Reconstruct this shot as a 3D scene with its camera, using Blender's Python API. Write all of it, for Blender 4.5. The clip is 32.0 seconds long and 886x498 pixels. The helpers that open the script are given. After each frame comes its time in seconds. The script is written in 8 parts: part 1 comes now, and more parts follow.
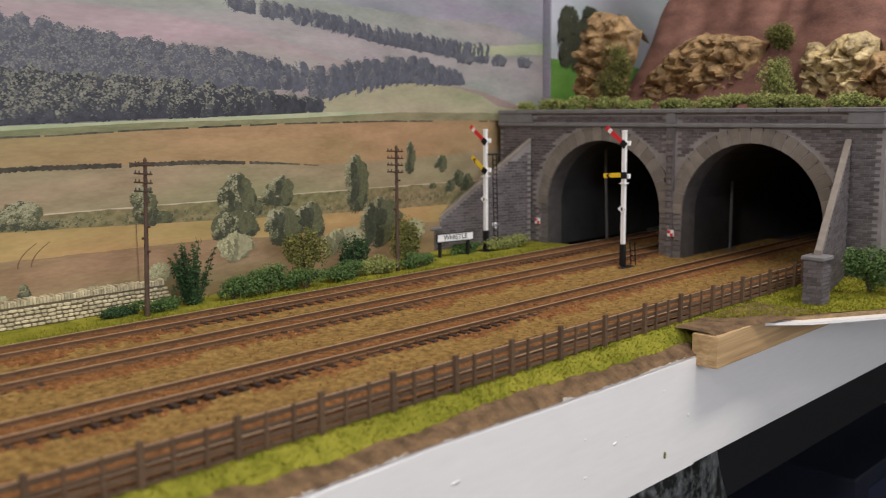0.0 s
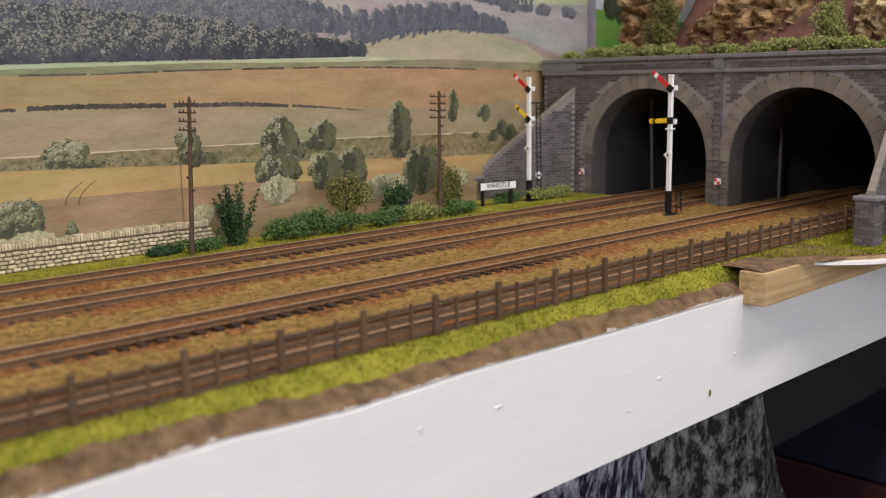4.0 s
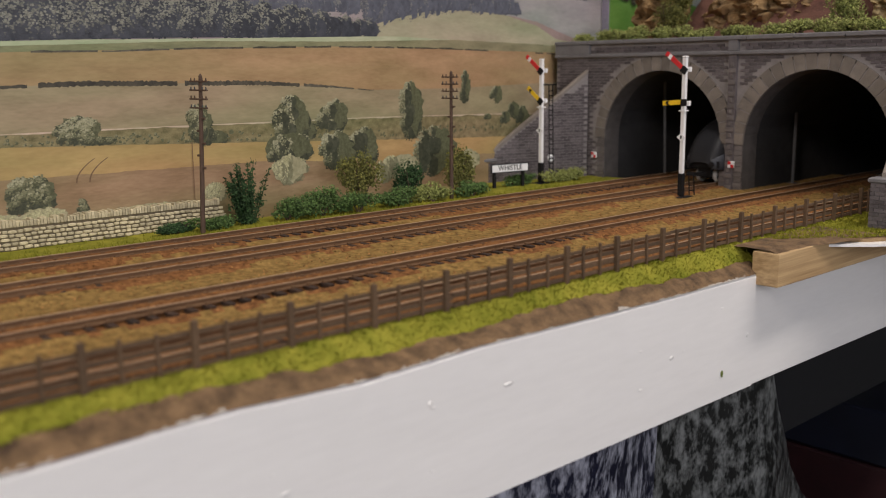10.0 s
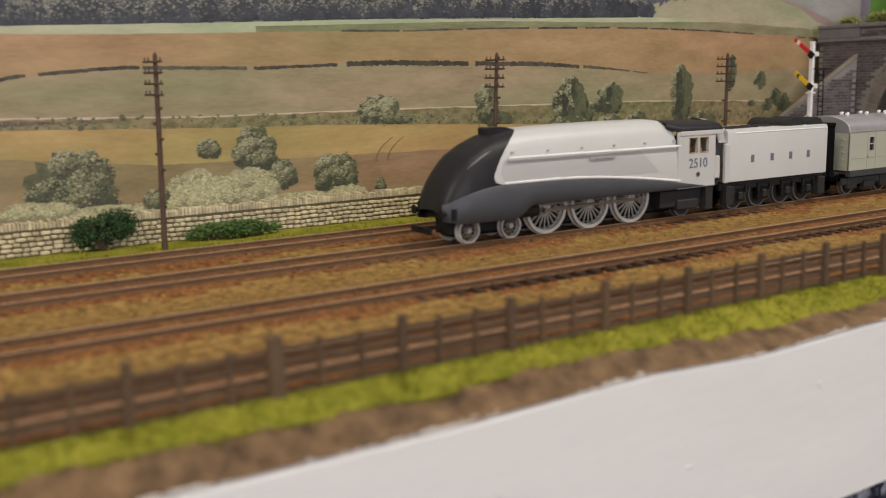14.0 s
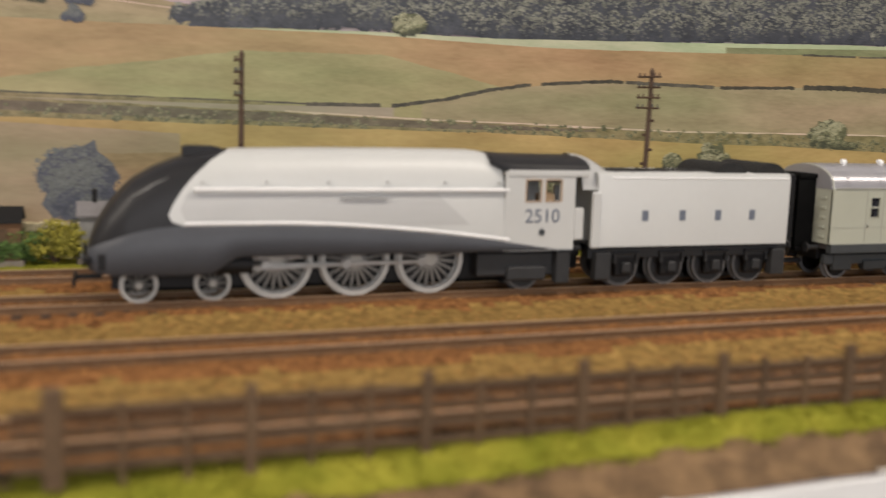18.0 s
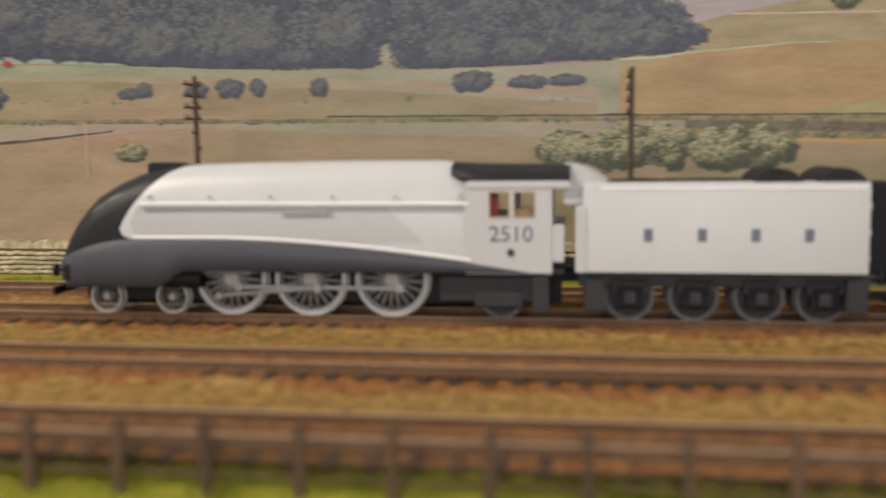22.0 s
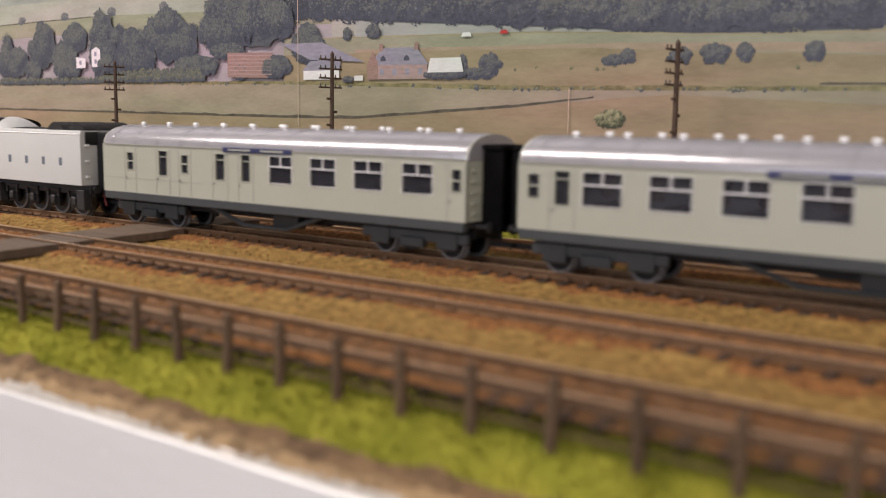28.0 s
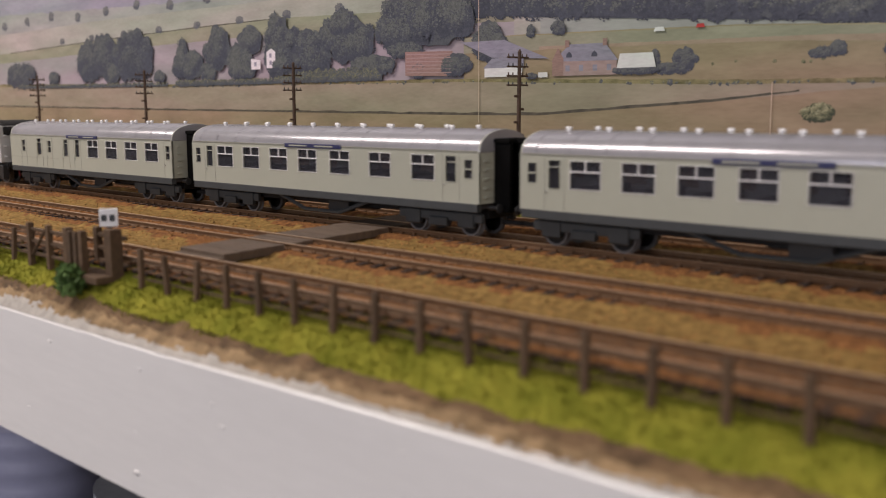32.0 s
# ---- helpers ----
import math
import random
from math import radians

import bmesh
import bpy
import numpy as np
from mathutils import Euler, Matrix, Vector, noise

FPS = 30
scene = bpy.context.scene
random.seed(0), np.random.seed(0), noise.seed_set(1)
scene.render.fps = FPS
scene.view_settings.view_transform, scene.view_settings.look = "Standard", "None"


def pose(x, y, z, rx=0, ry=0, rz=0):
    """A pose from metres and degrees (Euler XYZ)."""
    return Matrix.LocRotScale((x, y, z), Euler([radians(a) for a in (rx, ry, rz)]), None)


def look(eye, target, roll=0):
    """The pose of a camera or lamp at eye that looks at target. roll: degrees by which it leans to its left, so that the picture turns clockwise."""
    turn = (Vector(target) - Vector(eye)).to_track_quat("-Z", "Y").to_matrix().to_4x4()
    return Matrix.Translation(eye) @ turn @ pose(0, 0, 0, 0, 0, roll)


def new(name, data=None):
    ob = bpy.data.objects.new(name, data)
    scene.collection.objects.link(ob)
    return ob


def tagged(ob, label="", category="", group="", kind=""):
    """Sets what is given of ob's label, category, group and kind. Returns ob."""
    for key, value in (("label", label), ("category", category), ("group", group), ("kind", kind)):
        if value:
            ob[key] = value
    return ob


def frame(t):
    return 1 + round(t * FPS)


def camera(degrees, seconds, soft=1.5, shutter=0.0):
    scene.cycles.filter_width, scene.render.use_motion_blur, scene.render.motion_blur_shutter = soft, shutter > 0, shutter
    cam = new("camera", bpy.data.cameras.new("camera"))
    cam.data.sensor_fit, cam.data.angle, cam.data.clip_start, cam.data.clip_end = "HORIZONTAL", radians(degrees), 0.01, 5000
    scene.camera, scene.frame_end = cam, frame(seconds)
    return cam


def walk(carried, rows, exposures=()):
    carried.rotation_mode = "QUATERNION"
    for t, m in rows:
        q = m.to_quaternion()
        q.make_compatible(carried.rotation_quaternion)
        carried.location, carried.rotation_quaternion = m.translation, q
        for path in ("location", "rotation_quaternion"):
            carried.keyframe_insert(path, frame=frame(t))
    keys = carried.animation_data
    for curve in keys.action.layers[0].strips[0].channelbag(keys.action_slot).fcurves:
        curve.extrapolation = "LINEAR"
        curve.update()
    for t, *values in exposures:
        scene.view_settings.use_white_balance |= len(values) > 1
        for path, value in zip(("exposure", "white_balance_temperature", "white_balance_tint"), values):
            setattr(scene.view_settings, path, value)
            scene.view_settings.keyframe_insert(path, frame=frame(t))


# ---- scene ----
cam = camera(49.54, 32.0, soft=1.05, shutter=0.5)

PATH = [
    (0.0, pose(0.1503, -0.4424, 0.1201, 81.71, 0.57, -45.71)),
    (0.5, pose(0.1479, -0.4416, 0.1136, 81.83, 0.79, -44.71)),
    (1.0, pose(0.1475, -0.4420, 0.1100, 81.37, 0.67, -44.13)),
    (1.5, pose(0.1481, -0.4410, 0.1080, 80.90, 0.53, -44.11)),
    (2.0, pose(0.1486, -0.4414, 0.1086, 80.76, 0.74, -43.85)),
    (2.5, pose(0.1487, -0.4388, 0.1051, 80.58, 0.54, -43.39)),
    (3.0, pose(0.1470, -0.4406, 0.1033, 80.43, 0.32, -43.21)),
    (3.5, pose(0.1474, -0.4428, 0.1030, 80.37, 0.78, -43.21)),
    (4.0, pose(0.1499, -0.4422, 0.0991, 80.15, 0.82, -43.19)),
    (4.5, pose(0.1506, -0.4419, 0.0960, 79.74, 0.85, -43.19)),
    (6.5, pose(0.1509, -0.4430, 0.0978, 79.49, 0.60, -42.72)),
    (7.0, pose(0.1485, -0.4417, 0.0981, 79.57, 0.47, -42.79)),
    (7.5, pose(0.1500, -0.4436, 0.0965, 79.62, 0.56, -42.72)),
    (8.0, pose(0.1514, -0.4432, 0.0969, 79.57, 0.60, -42.94)),
    (8.5, pose(0.1496, -0.4413, 0.0961, 79.60, 0.62, -42.90)),
    (9.0, pose(0.1491, -0.4410, 0.0953, 79.51, 0.64, -42.59)),
    (9.5, pose(0.1493, -0.4409, 0.0947, 79.51, 0.45, -42.47)),
    (10.0, pose(0.1507, -0.4412, 0.0934, 79.47, 0.58, -42.48)),
    (10.5, pose(0.1495, -0.4417, 0.0952, 79.44, 0.33, -42.74)),
    (10.7, pose(0.1492, -0.4414, 0.0952, 79.44, 0.32, -42.71)),
    (10.8, pose(0.1484, -0.4409, 0.0951, 79.45, 0.31, -42.65)),
    (10.9, pose(0.1469, -0.4398, 0.0951, 79.46, 0.29, -42.52)),
    (11.0, pose(0.1421, -0.4364, 0.0951, 79.50, 0.23, -42.13)),
    (11.5, pose(0.1358, -0.4282, 0.0894, 79.41, -0.03, -40.13)),
    (12.0, pose(0.1178, -0.4062, 0.0765, 79.34, 1.43, -35.70)),
    (12.5, pose(0.1077, -0.4035, 0.0844, 79.34, 1.72, -35.43)),
    (13.0, pose(0.0969, -0.4038, 0.0782, 79.96, 0.87, -34.35)),
    (13.5, pose(0.0982, -0.3960, 0.0783, 79.85, 1.48, -33.55)),
    (15.5, pose(0.0361, -0.3455, 0.0676, 81.20, -1.42, -31.54)),
    (16.0, pose(0.0280, -0.3444, 0.0666, 81.04, -1.13, -29.96)),
    (16.5, pose(0.0098, -0.3422, 0.0674, 80.95, -1.35, -28.45)),
    (17.0, pose(-0.0116, -0.3386, 0.0671, 81.12, -1.31, -27.15)),
    (17.5, pose(-0.0121, -0.3485, 0.0718, 81.02, -1.57, -23.16)),
    (18.0, pose(-0.0305, -0.3507, 0.0701, 81.58, -1.69, -18.86)),
    (18.5, pose(-0.0458, -0.3481, 0.0696, 82.08, -1.47, -16.67)),
    (19.0, pose(-0.0602, -0.3464, 0.0689, 82.60, -1.25, -14.84)),
    (19.5, pose(-0.0698, -0.3505, 0.0685, 82.84, -0.91, -12.50)),
    (20.0, pose(-0.0935, -0.3430, 0.0636, 83.20, -0.42, -8.02)),
    (20.5, pose(-0.1219, -0.3392, 0.0636, 83.45, -0.34, -3.37)),
    (21.0, pose(-0.1644, -0.3325, 0.0601, 83.91, -0.35, 0.75)),
    (21.5, pose(-0.1886, -0.3349, 0.0605, 83.87, -0.30, 3.63)),
    (22.0, pose(-0.2108, -0.3350, 0.0602, 83.69, 0.57, 7.72)),
    (22.5, pose(-0.2240, -0.3308, 0.0608, 84.07, 1.03, 13.82)),
    (23.0, pose(-0.2274, -0.3214, 0.0573, 83.98, 1.01, 17.65)),
    (23.5, pose(-0.2303, -0.3038, 0.0532, 83.69, 0.55, 22.85)),
    (24.0, pose(-0.2316, -0.3024, 0.0548, 82.66, 0.25, 29.19)),
    (24.5, pose(-0.2096, -0.2937, 0.0505, 82.74, -0.90, 34.14)),
    (25.0, pose(-0.2129, -0.2887, 0.0476, 83.02, -0.59, 36.00)),
    (25.5, pose(-0.2073, -0.2878, 0.0457, 83.17, -0.49, 36.46)),
    (27.5, pose(-0.2125, -0.3131, 0.0552, 82.16, -1.05, 36.18)),
    (28.0, pose(-0.2118, -0.3187, 0.0561, 82.23, -0.83, 36.12)),
    (28.5, pose(-0.2142, -0.3224, 0.0500, 82.14, -0.82, 36.71)),
    (29.0, pose(-0.2300, -0.3363, 0.0536, 82.38, 0.34, 39.96)),
    (29.5, pose(-0.2443, -0.3448, 0.0506, 82.31, -0.60, 41.66)),
    (30.0, pose(-0.2487, -0.3457, 0.0528, 81.47, -1.38, 41.17)),
    (30.5, pose(-0.2468, -0.3507, 0.0589, 81.38, -0.41, 41.27)),
    (31.0, pose(-0.2451, -0.3500, 0.0590, 81.44, 0.00, 41.76)),
    (31.5, pose(-0.2459, -0.3492, 0.0590, 81.47, 0.22, 41.94)),
    (32.0, pose(-0.2470, -0.3522, 0.0618, 81.43, 0.31, 42.23)),
]
walk(cam, PATH, exposures=[(0.0, -0.02, 6450, 14), (4.0, 0.15, 6450, 15), (7.0, -0.10, 6550, 16), (9.0, -0.17, 6600, 16), (11.0, -0.2, 6600, 16), (13.0, -0.15, 6750, 15), (17.0, 0.02, 6950, 14), (19.0, 0.04, 7000, 14), (21.0, -0.08, 7000, 14), (25.0, 0.0, 6800, 18), (28.0, -0.12, 6700, 19), (32.0, -0.55, 6650, 20)])

TRAIN = [(10.0, 0.8570), (10.2, 0.8130), (10.4, 0.7691), (10.6, 0.7251), (10.8, 0.6905), (11.0, 0.6666), (11.5, 0.6085), (12.0, 0.5535), (13.0, 0.4471), (16.0, 0.1530), (17.0, 0.0577), (18.0, -0.0227), (19.0, -0.1076), (20.0, -0.1953), (21.0, -0.2888), (22.0, -0.3788), (23.0, -0.4656), (24.0, -0.5534), (25.0, -0.6418), (28.0, -0.9308), (29.0, -1.0236), (30.0, -1.1183), (31.0, -1.2071), (32.0, -1.2914)]
# front axle of the locomotive along the line, by seconds; before the portal it runs on at an even pace
def train_x(t):
    rows = TRAIN
    if t <= rows[0][0]:
        return rows[0][1] + 0.1115 * (rows[0][0] - t)
    for k in range(len(rows) - 1):
        if t <= rows[k + 1][0]:
            break
    p1, p2 = rows[k], rows[k + 1]
    p0, p3 = rows[max(k - 1, 0)], rows[min(k + 2, len(rows) - 1)]
    h = p2[0] - p1[0]
    m1 = (p2[1] - p0[1]) / max(p2[0] - p0[0], 1e-6)
    m2 = (p3[1] - p1[1]) / max(p3[0] - p1[0], 1e-6)
    u = (t - p1[0]) / h
    return ((2 * u ** 3 - 3 * u ** 2 + 1) * p1[1] + (u ** 3 - 2 * u ** 2 + u) * h * m1
            + (-2 * u ** 3 + 3 * u ** 2) * p2[1] + (u ** 3 - u ** 2) * h * m2)


# ---- light ----
world = bpy.data.worlds.new("room_air")
scene.world = world
world.use_nodes = True
world.node_tree.nodes["Background"].inputs[0].default_value = (0.85, 0.9, 1.0, 1)
world.node_tree.nodes["Background"].inputs[1].default_value = 0.2
scene.view_settings.exposure = 0.0


def tube_lamp(x, y, watts, size_x=1.25, size_y=0.16, z=1.16):
    data = bpy.data.lights.new("ceiling_tube_light", "AREA")
    data.shape, data.size, data.size_y, data.energy = "RECTANGLE", size_x, size_y, watts
    data.color = (1.0, 0.945, 0.86)
    ob = new("ceiling_tube_light", data)
    ob.matrix_basis = pose(x, y, z)
    return ob


for lamp_x, watts in ((-1.55, 38.0), (0.85, 16.0)):
    tube_lamp(lamp_x, -0.62, watts)
# added fill lamp that brightens the front faces, set at an assumed window
fill_light = bpy.data.lights.new("assumed_window_fill", "AREA")
fill_light.shape, fill_light.size, fill_light.size_y, fill_light.energy = "RECTANGLE", 2.2, 1.0, 30
fill_light.color = (0.90, 0.94, 1.0)
new("assumed_window_fill", fill_light).matrix_basis = look((-0.2, -2.55, 0.55), (-0.2, 0.0, 0.0))
cam.data.dof.use_dof = True
cam.data.dof.focus_distance = 0.61
cam.data.dof.aperture_fstop = 10.5


# ---- materials ----
def rgb(c):
    return (c[0], c[1], c[2], 1.0)


def mat(name, col, rough=0.6, metal=0.0, vary=0.12, scale=220.0, bump=0.0, col2=None, fine=None, stretch=(1, 1, 1), rnd=0.0, spec=0.5, space="Object", island=0.0):
    m = bpy.data.materials.new(name)
    m.use_nodes = True
    nt = m.node_tree
    b = nt.nodes["Principled BSDF"]
    b.inputs["Roughness"].default_value, b.inputs["Metallic"].default_value = rough, metal
    b.inputs["Specular IOR Level"].default_value = spec
    tc = nt.nodes.new("ShaderNodeTexCoord")
    mp = nt.nodes.new("ShaderNodeMapping")
    mp.inputs["Scale"].default_value = stretch
    nt.links.new(tc.outputs[space], mp.inputs[0])
    n1 = nt.nodes.new("ShaderNodeTexNoise")
    n1.inputs["Scale"].default_value, n1.inputs["Detail"].default_value = scale, 5.0
    n2 = nt.nodes.new("ShaderNodeTexNoise")
    n2.inputs["Scale"].default_value, n2.inputs["Detail"].default_value = fine or scale * 9, 3.0
    for n in (n1, n2):
        nt.links.new(mp.outputs[0], n.inputs["Vector"])
    add = nt.nodes.new("ShaderNodeMath")
    add.operation = "MULTIPLY_ADD"
    nt.links.new(n2.outputs["Fac"], add.inputs[0])
    add.inputs[1].default_value = 0.45
    nt.links.new(n1.outputs["Fac"], add.inputs[2])
    ramp = nt.nodes.new("ShaderNodeValToRGB")
    lo, hi = ramp.color_ramp.elements
    lo.position, hi.position = 0.42, 1.0
    if col2 is None:
        lo.color, hi.color = rgb([c * (1 - vary) for c in col]), rgb([min(1, c * (1 + vary)) for c in col])
    else:
        lo.color, hi.color = rgb(col), rgb(col2)
    nt.links.new(add.outputs[0], ramp.inputs[0])
    out = ramp.outputs[0]
    if rnd or island:
        hsv = nt.nodes.new("ShaderNodeHueSaturation")
        src = nt.nodes.new("ShaderNodeObjectInfo" if rnd else "ShaderNodeNewGeometry")
        mr = nt.nodes.new("ShaderNodeMapRange")
        k = rnd or island
        mr.inputs["To Min"].default_value, mr.inputs["To Max"].default_value = 1 - k, 1 + k
        nt.links.new(src.outputs["Random" if rnd else "Random Per Island"], mr.inputs["Value"])
        nt.links.new(mr.outputs[0], hsv.inputs["Value"])
        nt.links.new(out, hsv.inputs["Color"])
        out = hsv.outputs[0]
    nt.links.new(out, b.inputs["Base Color"])
    if bump:
        bp = nt.nodes.new("ShaderNodeBump")
        bp.inputs["Strength"].default_value, bp.inputs["Distance"].default_value = min(1.0, bump), 0.0006
        nt.links.new(add.outputs[0], bp.inputs["Height"])
        nt.links.new(bp.outputs[0], b.inputs["Normal"])
    return m


M_WHITE = mat("white_fascia_paint", (0.80, 0.785, 0.765), 0.33, vary=0.05, scale=9, fine=160, bump=0.25, stretch=(0.4, 1, 2.5))
M_BALLAST = mat("brown_ballast", (0.045, 0.017, 0.007), 0.95, col2=(0.33, 0.150, 0.055), scale=330, fine=1100, bump=1.0, spec=0.1)
M_CESS = mat("tan_cess", (0.085, 0.048, 0.015), 0.95, col2=(0.375, 0.235, 0.078), scale=280, fine=1000, bump=1.0, spec=0.1)
M_RAIL = mat("rusty_rail", (0.155, 0.085, 0.042), 0.6, metal=0.3, vary=0.3, scale=90)
M_RAILTOP = mat("worn_rail_head", (0.50, 0.36, 0.24), 0.45, metal=0.4, vary=0.2, scale=120)
M_SLEEPER = mat("dark_sleeper", (0.035, 0.018, 0.010), 0.9, vary=0.4, scale=300, rnd=0.35)
M_GRASS = mat("grass_flock", (0.115, 0.132, 0.012), 0.95, col2=(0.310, 0.285, 0.040), scale=75, fine=900, bump=1.0, island=0.12, spec=0.1)
M_SMEAR = mat("dirty_white_smear", (0.40, 0.37, 0.33), 0.8, vary=0.25, scale=200, bump=0.6)
M_EARTH = mat("brown_earth_edge", (0.035, 0.019, 0.009), 0.95, col2=(0.23, 0.14, 0.068), scale=150, fine=900, bump=1.0)
M_PLASTER = mat("bare_plaster_edge", (0.09, 0.055, 0.025), 0.95, col2=(0.40, 0.27, 0.14), scale=140, fine=900, bump=1.0)
M_BRICK = mat("grey_engineering_brick", (0.105, 0.090, 0.093), 0.85, vary=0.25, scale=160, bump=0.5, rnd=0.32)
M_BRICKJ = mat("grey_brick_joined", (0.105, 0.090, 0.093), 0.85, vary=0.25, scale=160, bump=0.5, island=0.32)
M_MORTAR = mat("pale_mortar", (0.235, 0.215, 0.21), 0.9, vary=0.2, scale=120, bump=0.5)
M_STONE = mat("buff_grey_stone", (0.180, 0.155, 0.132), 0.85, vary=0.2, scale=140, bump=0.5, rnd=0.18)
M_COPING = mat("grey_coping", (0.155, 0.148, 0.152), 0.8, vary=0.18, scale=120, bump=0.4)
M_TUNNELSHADE = mat("shade_dark_lining", (0.030, 0.030, 0.032), 0.95, vary=0.3, scale=60)
M_POLE = mat("creosoted_pole", (0.075, 0.045, 0.03), 0.8, vary=0.25, scale=300)
M_FENCE = mat("weathered_fence", (0.095, 0.056, 0.029), 0.85, vary=0.3, scale=400, rnd=0.2)
M_WOOD = mat("bare_pine", (0.24, 0.135, 0.055), 0.6, col2=(0.66, 0.46, 0.24), scale=190, fine=700, stretch=(0.04, 0.5, 1.6), bump=0.2)
M_BLACK = mat("black_paint", (0.009, 0.009, 0.010), 0.6, vary=0.2, spec=0.25)
M_BELLOWS = mat("matt_black_bellows", (0.006, 0.006, 0.006), 0.95, vary=0.2, spec=0.05)
M_SIGW = mat("white_signal_paint", (0.80, 0.80, 0.80), 0.4, vary=0.05)
M_SIGR = mat("red_signal_paint", (0.60, 0.025, 0.03), 0.4, vary=0.1)
M_SIGY = mat("yellow_signal_paint", (0.80, 0.52, 0.02), 0.4, vary=0.1)
M_LOCOW = mat("silver_white_loco_paint", (0.505, 0.515, 0.505), 0.38, vary=0.03, scale=40)
M_LOCOS = mat("silver_grey_panel", (0.425, 0.43, 0.425), 0.38, vary=0.03, scale=40)
M_LOCOG = mat("charcoal_valance", (0.060, 0.064, 0.074), 0.45, vary=0.08, scale=60, spec=0.25)
M_LOCOB = mat("black_nose_paint", (0.019, 0.019, 0.021), 0.42, vary=0.1, scale=60, spec=0.2)
# running-gear and underframe greys are darkened to hold the shade beneath the train
M_GREY = mat("dark_grey_running_gear", (0.017, 0.018, 0.020), 0.6, vary=0.2, scale=200)
M_WHEEL = mat("light_grey_wheel", (0.40, 0.39, 0.36), 0.4, vary=0.08)
M_SPOKE = mat("dull_grey_spoke", (0.30, 0.295, 0.28), 0.5, vary=0.1)
M_TYRE = mat("painted_tyre", (0.48, 0.48, 0.46), 0.4, metal=0.0, vary=0.08)
M_RIMGREY = mat("grey_wheel_rim", (0.12, 0.12, 0.12), 0.4, vary=0.1)
M_COACHRIM = mat("pale_grey_wheel_rim", (0.15, 0.15, 0.155), 0.4, vary=0.1)
M_ROD = mat("polished_rod", (0.40, 0.40, 0.39), 0.34, metal=0.9, vary=0.05)
M_COACH = mat("cream_grey_coach_paint", (0.385, 0.397, 0.330), 0.4, vary=0.04, scale=30)
M_ROOF = mat("silver_coach_roof", (0.37, 0.367, 0.39), 0.27, metal=0.35, vary=0.06, scale=40)
M_UNDER = mat("grey_underframe", (0.040, 0.046, 0.050), 0.6, vary=0.15)
M_NAVY = mat("navy_board", (0.02, 0.025, 0.09), 0.5, vary=0.1)
M_COAL = mat("coal_black", (0.01, 0.01, 0.01), 0.8, vary=0.4, scale=500, bump=1.0)
M_RED = mat("red_part", (0.42, 0.03, 0.025), 0.5)
M_TEXT = mat("blue_grey_lettering", (0.13, 0.15, 0.19), 0.5)
M_JOINT = mat("shut_line_grey", (0.29, 0.29, 0.25), 0.6)
M_QUOIN = mat("grey_jamb_stone", (0.135, 0.118, 0.112), 0.85, vary=0.2, scale=140, bump=0.5, rnd=0.2)
M_ROUGH = mat("rough_olive_grass", (0.060, 0.058, 0.010), 0.95, col2=(0.20, 0.165, 0.030), scale=70, fine=900, island=0.35, spec=0.1)
M_INT = mat("coach_interior_dark", (0.03, 0.026, 0.027), 0.8)
M_ROOM = mat("room_wall_paint", (0.55, 0.54, 0.52), 0.8, vary=0.05, scale=3)
M_CEIL = mat("ceiling_paint", (0.75, 0.75, 0.74), 0.85, vary=0.03, scale=3)
M_CARPET = mat("dark_carpet", (0.03, 0.03, 0.035), 0.95, vary=0.3, scale=40)


def glass(name, col, rough=0.08):
    m = bpy.data.materials.new(name)
    m.use_nodes = True
    b = m.node_tree.nodes["Principled BSDF"]
    b.inputs["Base Color"].default_value = rgb(col)
    b.inputs["Roughness"].default_value = rough
    b.inputs["Transmission Weight"].default_value = 0.94
    b.inputs["IOR"].default_value = 1.25
    return m


M_GLASS = glass("tinted_window_glazing", (0.26, 0.26, 0.31), 0.04)


